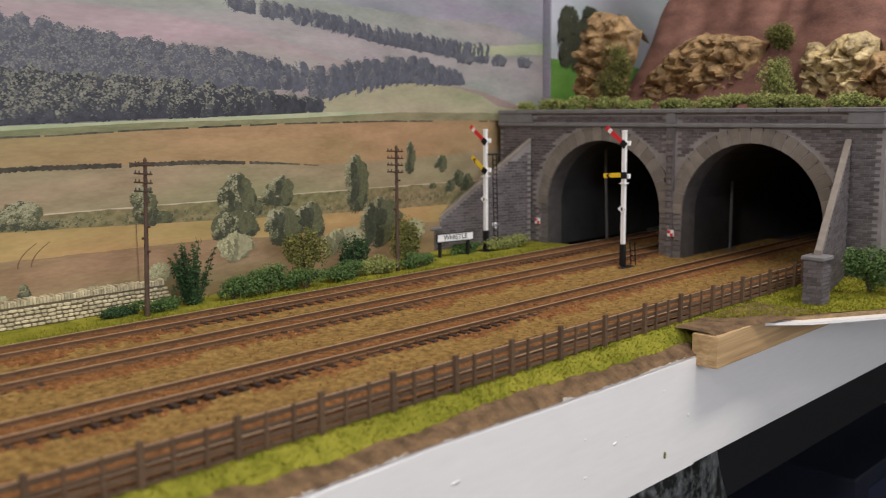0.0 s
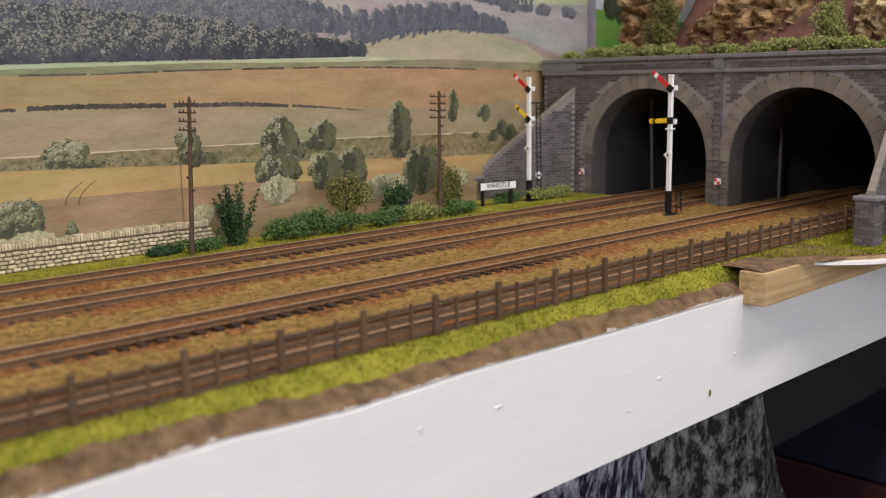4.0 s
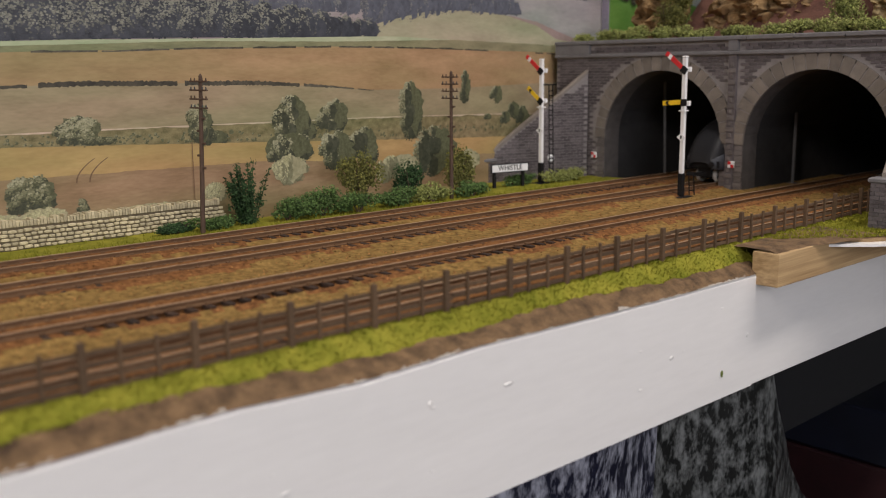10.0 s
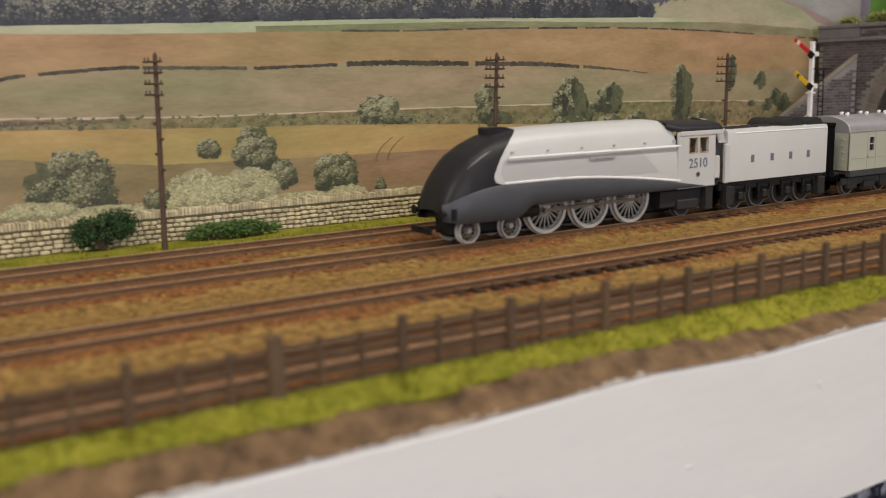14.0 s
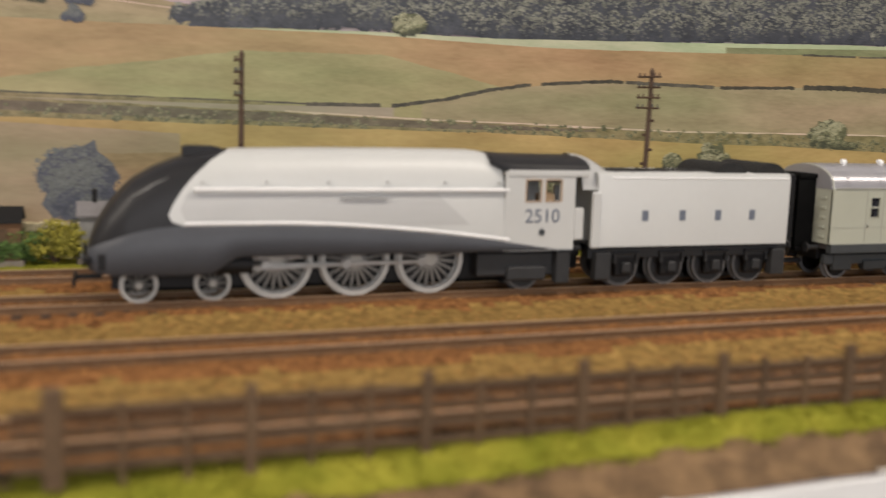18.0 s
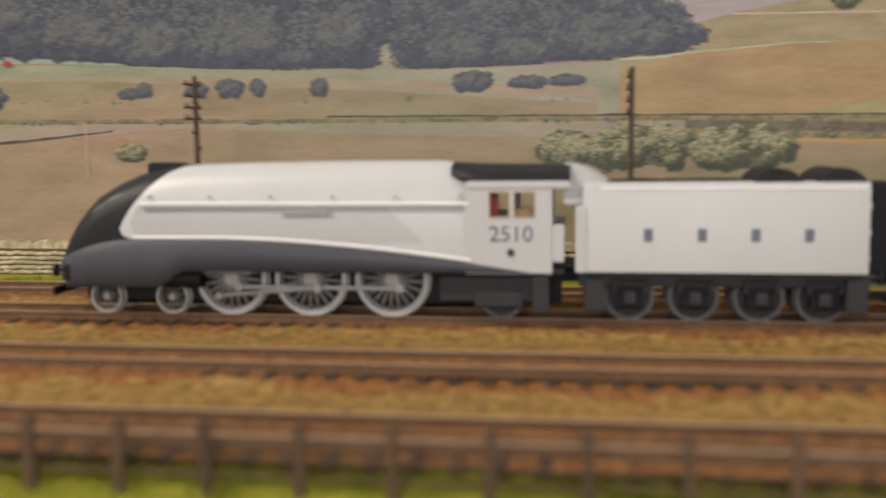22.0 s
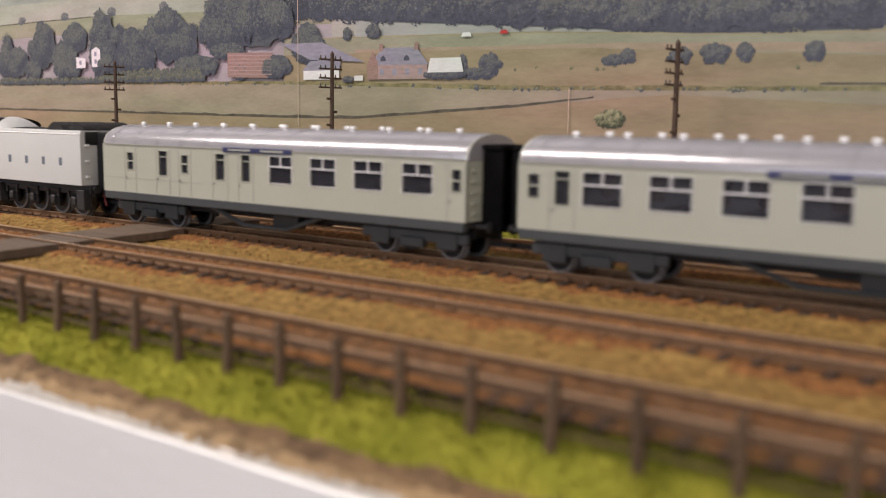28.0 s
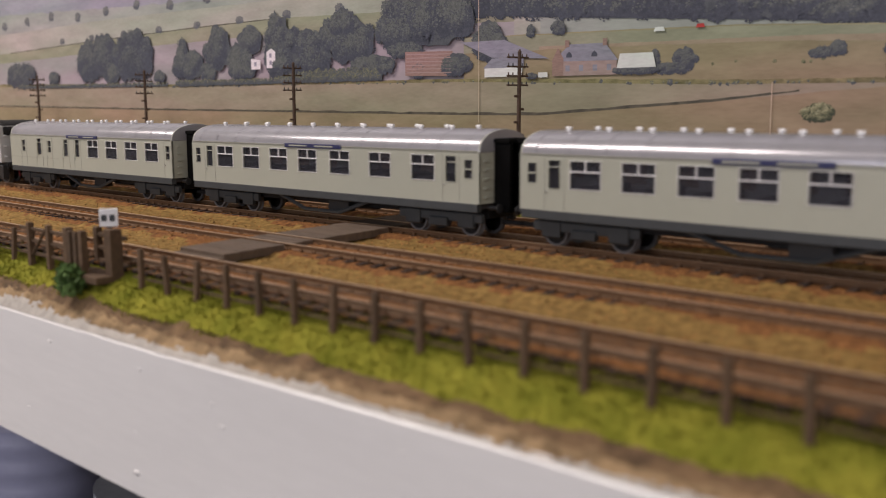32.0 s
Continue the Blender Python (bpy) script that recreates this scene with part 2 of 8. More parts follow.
# ---- mesh helpers ----
class Mesh:
    def __init__(self):
        self.v, self.f = [], []

    def face(self, *pts):
        n = len(self.v)
        self.v += [tuple(p) for p in pts]
        self.f.append(tuple(range(n, n + len(pts))))
        return self

    def box(self, x0, x1, y0, y1, z0, z1, b=0.0):
        """A box; with b its long edges seen from above and in front are chamfered."""
        n = len(self.v)
        if b <= 0:
            self.v += [(x, y, z) for z in (z0, z1) for y in (y0, y1) for x in (x0, x1)]
            self.f += [tuple(n + i for i in q) for q in ((0, 2, 3, 1), (4, 5, 7, 6), (0, 1, 5, 4), (2, 6, 7, 3), (0, 4, 6, 2), (1, 3, 7, 5))]
            return self
        for z, k in ((z0, b), (z0 + b, 0), (z1 - b, 0), (z1, b)):
            self.v += [(x0 + k, y0 + k, z), (x1 - k, y0 + k, z), (x1 - k, y1 - k, z), (x0 + k, y1 - k, z)]
        self.f += [tuple(n + i for i in (3, 2, 1, 0)), tuple(n + 12 + i for i in (0, 1, 2, 3))]
        for r in range(3):
            for i in range(4):
                j = (i + 1) % 4
                self.f.append((n + 4 * r + i, n + 4 * r + j, n + 4 * r + 4 + j, n + 4 * r + 4 + i))
        return self

    def cyl(self, p0, p1, r0, r1=None, n=10, caps=True):
        p0, p1 = Vector(p0), Vector(p1)
        r1 = r0 if r1 is None else r1
        d = (p1 - p0).normalized()
        a = d.orthogonal().normalized()
        c = d.cross(a)
        k = len(self.v)
        for p, r in ((p0, r0), (p1, r1)):
            self.v += [tuple(p + r * (math.cos(2 * math.pi * i / n) * a + math.sin(2 * math.pi * i / n) * c)) for i in range(n)]
        self.f += [(k + i, k + (i + 1) % n, k + n + (i + 1) % n, k + n + i) for i in range(n)]
        if caps:
            self.f += [tuple(k + n - 1 - i for i in range(n)), tuple(k + n + i for i in range(n))]
        return self

    def prism(self, pts, a, b, axis="y"):
        """A polygon of (u, w) pulled from a to b along an axis: y gives (x, z), x gives (y, z), z gives (x, y)."""
        put = {"y": lambda u, w, s: (u, s, w), "x": lambda u, w, s: (s, u, w), "z": lambda u, w, s: (u, w, s)}[axis]
        k, n = len(self.v), len(pts)
        self.v += [put(u, w, a) for u, w in pts] + [put(u, w, b) for u, w in pts]
        self.f += [tuple(k + i for i in range(n)), tuple(k + 2 * n - 1 - i for i in range(n))]
        self.f += [(k + i, k + n + i, k + n + (i + 1) % n, k + (i + 1) % n) for i in range(n)]
        return self

    def grid(self, rows, close=False):
        """Rows of equal length of points, joined into quads."""
        k, n = len(self.v), len(rows[0])
        for r in rows:
            self.v += [tuple(p) for p in r]
        for i in range(len(rows) - 1):
            for j in range(n if close else n - 1):
                q = (j + 1) % n
                self.f.append((k + i * n + j, k + i * n + q, k + (i + 1) * n + q, k + (i + 1) * n + j))
        return self

    def ring(self, c, ri, ro, y0, y1, n=28):
        """A flat ring round the y axis."""
        rows = []
        for r, y in ((ri, y0), (ro, y0), (ro, y1), (ri, y1), (ri, y0)):
            rows.append([(c[0] + r * math.cos(2 * math.pi * i / n), c[1] + y, c[2] + r * math.sin(2 * math.pi * i / n)) for i in range(n)])
        return self.grid(rows, close=True)

    def blob(self, c, r, rng, n=6, squash=(1, 1, 1)):
        """A rough little clump."""
        k = len(self.v)
        rows = []
        for i in range(1, 4):
            th = math.pi * i / 4
            rows.append([(c[0] + squash[0] * r * rng.uniform(0.75, 1.2) * math.sin(th) * math.cos(2 * math.pi * j / n),
                          c[1] + squash[1] * r * rng.uniform(0.75, 1.2) * math.sin(th) * math.sin(2 * math.pi * j / n),
                          c[2] + squash[2] * r * rng.uniform(0.8, 1.15) * math.cos(th)) for j in range(n)])
        self.grid(rows, close=True)
        self.v += [(c[0], c[1], c[2] + r * squash[2]), (c[0], c[1], c[2] - r * squash[2])]
        t = len(self.v) - 2
        self.f += [(t, k + j, k + (j + 1) % n) for j in range(n)]
        self.f += [(t + 1, k + 2 * n + (j + 1) % n, k + 2 * n + j) for j in range(n)]
        return self

    def data(self, name, material, smooth=False):
        me = bpy.data.meshes.new(name)
        me.from_pydata(self.v, [], self.f)
        bm = bmesh.new()
        bm.from_mesh(me)
        bmesh.ops.remove_doubles(bm, verts=bm.verts, dist=1e-6) if smooth else None
        bmesh.ops.recalc_face_normals(bm, faces=bm.faces) if len(bm.faces) < 60000 else None
        bm.to_mesh(me)
        bm.free()
        me.materials.append(material)
        if smooth:
            me.shade_smooth()
            if smooth != "all":
                me.set_sharp_from_angle(angle=radians(38))
        return me


def part(name, m, material, parent=None, label="", smooth=False):
    ob = new(name, m if isinstance(m, bpy.types.Mesh) else m.data(name, material, smooth))
    ob.parent = parent
    if label:
        tagged(ob, label)
    return ob


def thing(name, loc, label, category, group="", kind=""):
    ob = new(name)
    ob.empty_display_size = 0.01
    ob.matrix_basis = pose(*loc)
    return tagged(ob, label, category, group, kind)


def piece(name, me, parent, m):
    """One more object on a shared mesh."""
    ob = new(name, me)
    ob.parent = parent
    ob.matrix_basis = m
    return ob


def lerp(x, table):
    for (a, u), (b, w) in zip(table, table[1:]):
        if x <= b:
            return u + (w - u) * max(0.0, x - a) / (b - a)
    return table[-1][1]


def text_mesh(words, size, depth=0.0001):
    cu = bpy.data.curves.new("lettering", "FONT")
    cu.body, cu.size, cu.extrude, cu.align_x, cu.align_y = words, size, depth, "CENTER", "CENTER"
    ob = bpy.data.objects.new("lettering", cu)
    scene.collection.objects.link(ob)
    me = bpy.data.meshes.new_from_object(ob.evaluated_get(bpy.context.evaluated_depsgraph_get()))
    bpy.data.objects.remove(ob)
    return me


RNG = random.Random(7)


# ---- the room that holds the layout ----
def room():
    x0, x1, y0, y1, z0, z1 = -3.2, 4.2, -2.6, 0.42, -1.02, 1.28
    t = 0.1
    for nm, q in (("wall_north", (x0 - t, x1 + t, y1, y1 + t, z0, z1)), ("wall_south", (x0 - t, -1.35, y0 - t, y0, z0, z1)), ("wall_south_b", (0.95, x1 + t, y0 - t, y0, z0, z1)), ("wall_south_c", (-1.35, 0.95, y0 - t, y0, z0, 0.0)), ("wall_south_d", (-1.35, 0.95, y0 - t, y0, 1.1, z1)),
                  ("wall_east", (x1, x1 + t, y0, y1, z0, z1)), ("wall_west", (x0 - t, x0, y0, y1, z0, z1))):
        tagged(part(nm, Mesh().box(*q), M_ROOM), "plain pale painted wall of the railway room", "wall", kind="structure")
    tagged(part("floor", Mesh().box(x0 - t, x1 + t, y0 - t, y1 + t, z0 - t, z0), M_CARPET), "dark carpeted floor of the railway room", "floor", kind="structure")
    tagged(part("ceiling", Mesh().box(x0 - t, x1 + t, y0 - t, y1 + t, z1, z1 + t), M_CEIL), "white painted ceiling", "ceiling", kind="structure")
    for x in (-1.55, 0.85):
        lamp = thing("ceiling_light", (x, -0.62, 1.17), "long white batten light fixed under the ceiling", "ceiling light")
        part("housing", Mesh().box(-0.64, 0.64, -0.05, 0.05, 0.03, 0.11, 0.006), M_SIGW, lamp)

    # unseen window, assumed and added around the fill lamp
    win = thing("assumed_window", (-0.2, y0, 0.0), "added white framed window behind the viewer, holding the fill lamp", "window", kind="structure")
    for q in ((-1.15, -1.09, 0.0, 1.1), (1.09, 1.15, 0.0, 1.1), (-0.03, 0.03, 0.06, 1.04), (-1.09, 1.09, 0.0, 0.06), (-1.09, 1.09, 1.04, 1.1)):
        part("window_frame", Mesh().box(q[0], q[1], -0.08, -0.02, q[2], q[3], 0.004), M_SIGW, win)


room()

# ---- tracks: middle of each line, from the backscene to the fence ----
LINES_Y = (0.0555, 0.0, -0.0726, -0.1390)
X_LEFT, X_RIGHT, X_PORTAL = -2.25, 1.02, 0.853
GAUGE = 0.0165


# how far the ballast falls short of the sleeper ends, along each line
BARE = ([(0.2, 0.0001), (0.35, 0.0009), (0.75, 0.0008)], [(-0.4, 0.0010), (-0.1, 0.0005), (0.2, 0.0003), (0.35, 0.0007), (0.75, 0.0005)],
        [(-0.6, 0.0007), (-0.35, 0.0013), (-0.2, 0.0010), (-0.05, 0.0001), (0.2, 0.0003), (0.30, 0.0018), (0.6, 0.0018), (0.72, 0.0004)], [(-0.9, 0.0014), (-0.2, 0.0014), (-0.05, 0.0002), (0.8, 0.0002)])


def ground_z(x, y):
    k = min(range(4), key=lambda i: abs(y - LINES_Y[i]))
    o = y - LINES_Y[k]
    d = abs(o)
    z = -0.0046 + 0.0026 * max(0.0, min(1.0, (0.0225 - d) / 0.007))
    if -0.0175 < o < -0.0088:
        patchy = 0.55 + 1.1 * noise.noise((x * 7, k * 3.0, 2.0))
        z -= (0.0004 + 1.35 * lerp(x, BARE[k])) * max(0.0, min(1.0, patchy))
    if d < 0.0085:
        z -= 0.0002
    if y > 0.079:
        z = -0.004
    return z + 0.0003 * noise.noise((x * 14, y * 14, 7.0)) + 0.0004 * noise.noise((x * 170, y * 170, 3.0)) + 0.0003 * noise.noise((x * 420, y * 420, 1.0))


def ground():
    xs = np.arange(X_LEFT, X_RIGHT, 0.0052)
    ys = np.arange(-0.1545, 0.0812, 0.0029)
    rows = [[(x, y, ground_z(x, y)) for y in ys] for x in xs]
    mesh = Mesh().grid(rows)
    me = mesh.data("ballast_bed", M_BALLAST, smooth="all")
    me.materials.append(M_CESS)
    ids = []
    for p in me.polygons:
        c = p.center
        d = min(abs(c.y - k) for k in LINES_Y)
        n = noise.noise((c.x * 26, c.y * 26, 0.5)) + 0.7 * noise.noise((c.x * 130, c.y * 130, 9.5))
        ids.append(1 if d > 0.0195 + 0.006 * n else 0)
    me.polygons.foreach_set("material_index", ids)
    tagged(part("ground", me, None), "brown ballast bed with tan cess between the tracks", "ground", kind="structure")
    chips = Mesh()
    rng = random.Random(4)
    for k in range(38000):
        x, y = rng.uniform(-1.3, 0.98), rng.uniform(-0.1545, 0.079)
        r = rng.uniform(0.0003, 0.0008)
        z = ground_z(x, y)
        n = len(chips.v)
        a = rng.uniform(0, 6.28)
        chips.v += [(x + r * math.cos(a + q * 2.09), y + r * math.sin(a + q * 2.09), z - 0.0002) for q in range(3)] + [(x, y, z + r * 0.9)]
        chips.f += [(n, n + 1, n + 3), (n + 1, n + 2, n + 3), (n + 2, n, n + 3)]
    tagged(part("ballast_chips", chips, mat("ballast_chip", (0.27, 0.135, 0.05), 0.95, vary=0.3, island=0.75, spec=0.1)), "loose brown ballast chips scattered over the track bed", "ballast", kind="stuff")
    # board under the scenery
    tagged(part("baseboard", Mesh().box(X_LEFT, 3.6, -0.166, 0.12, -0.045, -0.022), M_WOOD), "plywood baseboard under the scenery", "baseboard", kind="structure")


ground()


def rail_mesh(x0, x1):
    pts = [(-0.0011, -0.0027), (0.0011, -0.0027), (0.0011, -0.0023), (0.0003, -0.0019), (0.0003, -0.0008), (0.0006, -0.0006),
           (0.0006, 0.0), (-0.0006, 0.0), (-0.0006, -0.0006), (-0.0003, -0.0008), (-0.0003, -0.0019), (-0.0011, -0.0023)]
    return Mesh().prism(pts, x0, x1, axis="x")


def tracks():
    sleeper = Mesh().box(-0.0016, 0.0016, -0.0155, 0.0155, -0.0047, -0.00272, 0.0002).data("sleeper", M_SLEEPER)
    chair = Mesh().box(-0.0011, 0.0011, -0.0022, 0.0022, -0.0024, -0.0014, 0.0003).data("rail_chair", M_RAIL)
    for k, c in enumerate(LINES_Y):
        label = "rusty model railway track with dark sleepers sunk in brown ballast"
        tr = thing("railway_track", (0, c, 0), label, "track", group="parallel tracks")
        for side in (-1, 1):
            r = part("rail", rail_mesh(X_LEFT, 3.5 if k == 1 else 1.6), M_RAIL, tr)
            r.matrix_basis = pose(0, side * (GAUGE / 2 + 0.0006), 0)
            head = part("rail_head", Mesh().box(X_LEFT, 3.5 if k == 1 else 1.6, -0.00055, 0.00055, 0.0, 0.00012), M_RAILTOP, r)
        far = Mesh()
        pitch = 0.0086
        for i in range(int((X_RIGHT - X_LEFT) / pitch)):
            x = X_LEFT + (i + 0.5) * pitch
            drop = 0.0004 * noise.noise((x * 6, c * 40, 2.0))
            if -1.32 < x < 0.86:
                piece("sleeper", sleeper, tr, pose(x, 0, drop, 0, 0, RNG.uniform(-0.8, 0.8)))
            else:
                far.box(x - 0.0016, x + 0.0016, -0.0155, 0.0155, -0.0047, -0.0028)
        tagged(part("far_sleeper_run", far, M_SLEEPER, tr), kind="stuff")
        seats = Mesh()
        for i in range(int((X_RIGHT - X_LEFT) / pitch)):
            x = X_LEFT + (i + 0.5) * pitch
            for side in (-1, 1):
                y = side * (GAUGE / 2 + 0.0006)
                seats.box(x - 0.001, x + 0.001, y - 0.0019, y + 0.0019, -0.0026, -0.0017)
        tagged(part("chair_run", seats, M_RAIL, tr), kind="stuff")


tracks()


# ---- edge of the board: grass strip, earth, white fascia ----
def strip(name, xs, prof, material, label, category):
    rows = []
    for x in xs:
        rows.append([prof(x, u) for u in np.linspace(0, 1, 9)])
    return tagged(part(name, Mesh().grid(rows), material, smooth="all"), label, category, kind="structure")


def fascia_top(x):
    return lerp(x, [(-0.75, -0.0250), (-0.54, -0.0238), (-0.43, -0.0215), (-0.2, -0.0190), (0.0, -0.0160), (0.13, -0.0140), (0.23, -0.0148), (0.30, -0.0139), (0.35, -0.0166), (0.41, -0.0155), (0.525, -0.0175), (0.63, -0.0183)])


def verge_z(x, y):
    """The bank by the fence: level behind it, then falling to the earth edge."""
    back = lerp(x, [(-0.10, -0.0082), (0.12, -0.0016), (0.25, -0.0026), (0.45, -0.0036)])
    front = lerp(x, [(-0.60, -0.0139), (-0.5, -0.0158), (-0.36, -0.0160), (-0.10, -0.0120), (0.13, -0.0064), (0.22, -0.0074), (0.30, -0.0088), (0.36, -0.0114), (0.60, -0.0128)])
    if y > -0.1610:
        u = max(0.0, (-0.1515 - y) / 0.0095)
        return -0.0045 + (back + 0.0045) * u * u * (3 - 2 * u)
    return back + (front - back) * ((-0.1610 - y) / 0.0070) ** 1.25


def edge():
    xs = np.arange(X_LEFT, 1.0, 0.006)

    def grass_edge(x):
        return -0.1680 + 0.0012 * noise.noise((x * 9, 7.7, 0)) + 0.001 * noise.noise((x * 60, 1.7, 0))

    def grass(x, u):
        y = -0.1515 + u * (grass_edge(x) + 0.1515)
        return (x, y, verge_z(x, y) + 0.0005 * noise.noise((x * 120, y * 120, 0)))

    def earth(x, u):
        y0, y1 = grass_edge(x) + 0.001, lerp(x, [(0.0, -0.1768), (0.12, -0.1774)])
        y = y0 + u * (y1 - y0)
        z = verge_z(x, y0) - 0.0006 + (fascia_top(x) + lerp(x, [(0.0, 0.0004), (0.12, 0.0011)]) - verge_z(x, y0)) * u ** 1.2 + min(1.0, (1.02 - u) * 3) * ( 0.0012 * noise.noise((x * 60, y * 90, 0)) + 0.0007 * noise.noise((x * 200, y * 200, 0)))
        return (x, y, z)

    strip("grass_verge", xs, grass, M_GRASS, "bright green flock grass verge along the fence", "grass")
    fine = np.arange(-1.25, 0.632, 0.0012)
    rows = [[earth(x, u) for u in np.linspace(0, 1, 25)] for x in fine]
    me = Mesh().grid(rows).data("earth_edge", M_EARTH, smooth="all")
    me.materials.append(M_PLASTER)
    me.materials.append(M_SMEAR)
    ids = []
    for p in me.polygons:
        u = (p.index % 24 + 0.5) / 24
        x = p.center.x
        n = 0.45 * noise.noise((x * 30, u * 3, 2.2)) + 0.35 * noise.noise((x * 120, u * 9, 5.2)) + 0.35 * noise.noise((x * 380, u * 14, 1.2))
        bare = lerp(x, [(-0.75, 0.42), (-0.35, 0.50), (-0.12, 0.60), (0.05, 0.85), (0.15, 1.4), (0.7, 1.6)])
        white = lerp(x, [(-0.75, 0.66), (-0.45, 0.80), (-0.3, 0.90), (0.0, 1.02), (0.7, 0.97)])
        ids.append(2 if u > white + 0.30 * n else 1 if u > bare + 0.35 * n else 0)
    me.polygons.foreach_set("material_index", ids)
    tagged(part("earth_edge", me, None), "crumbling brown earth and bare plaster edge of the scenery", "earth", kind="structure")
    blades = Mesh()
    rng = random.Random(12)
    for k in range(56000):
        x = rng.uniform(-1.2, 0.95)
        y = rng.uniform(grass_edge(x) - 0.001, -0.154)
        z = verge_z(x, y) - 0.0004
        h, a = rng.uniform(0.0006, 0.0014), rng.uniform(0, 6.28)
        dx, dy = 0.0005 * math.cos(a), 0.0005 * math.sin(a)
        lx, ly = rng.uniform(-0.001, 0.001), rng.uniform(-0.0012, 0.0006)
        blades.face((x - dx, y - dy, z), (x + dx, y + dy, z), (x + lx, y + ly, z + h))
    tagged(part("grass_tufts", blades, M_GRASS), "short yellow-green static grass tufts on the verge", "grass", kind="stuff")
    wild = Mesh()
    for k in range(9000):
        x, y = rng.uniform(-1.2, 0.75), -0.1500 - abs(rng.gauss(0, 0.0035))
        if noise.noise((x * 24, y * 60, 4.0)) < (-0.05 if x < -0.05 else 0.15):
            continue
        h, a = rng.uniform(0.0012, 0.0034), rng.uniform(0, 6.28)
        dx, dy = 0.0005 * math.cos(a), 0.0005 * math.sin(a)
        z = verge_z(x, min(y, -0.1516)) - 0.0004
        wild.face((x - dx, y - dy, z), (x + dx, y + dy, z), (x + rng.uniform(-0.001, 0.001), y + rng.uniform(-0.001, 0.001), z + h))
    tagged(part("rough_grass", wild, M_ROUGH), "dull olive rough grass between the fence and the near track", "grass", kind="stuff")
    # fascia: the painted front of the board, with a plaster-spattered top edge
    rows = []
    for x in np.arange(X_LEFT, 0.6241, 0.003):
        top = fascia_top(x) + 0.0003 * noise.noise((x * 60, 5.4, 0)) + 0.0002 * noise.noise((x * 200, 1.4, 0))
        rows.append([(x, -0.168, top - 0.002), (x, -0.1755, top + 0.0006), (x, -0.1772, top - 0.001), (x, -0.1772, -0.05), (x, -0.1772, -0.0815), (x, -0.168, -0.0815)])
    tagged(part("fascia_board", Mesh().grid(rows, close=True), M_WHITE, smooth=True), "white painted front board of the layout, with brush marks", "board", kind="structure")

    tagged(part("fascia_board_end", Mesh().box(0.6246, 1.9, -0.1768, -0.168, -0.0815, -0.0190, 0.0006), M_WHITE), "second white painted length of the front board", "board", kind="structure")
    rng = random.Random(66)
    drips = Mesh()
    for k in range(46):
        x, z, r = rng.uniform(-0.65, 0.62), rng.uniform(-0.078, -0.030), rng.uniform(0.0005, 0.0012)
        drips.blob((x, -0.1772, z), r, rng, n=7, squash=(rng.uniform(1.0, 3.0), 0.22, rng.uniform(0.5, 1.4)))
    tagged(part("paint_drips", drips, M_WHITE, smooth="all"), "small dried runs and lumps in the white paint", "paint", kind="stuff")
    speck = thing("foliage_speck", (0.592, -0.1776, -0.0676), "tiny green crumb of foliage stuck to the white board", "crumb")
    part("crumb", Mesh().blob((0, 0, 0), 0.0013, random.Random(2), squash=(0.8, 0.4, 1.6)), mat("crumb_green", (0.12, 0.15, 0.03), 0.9), speck)


edge()


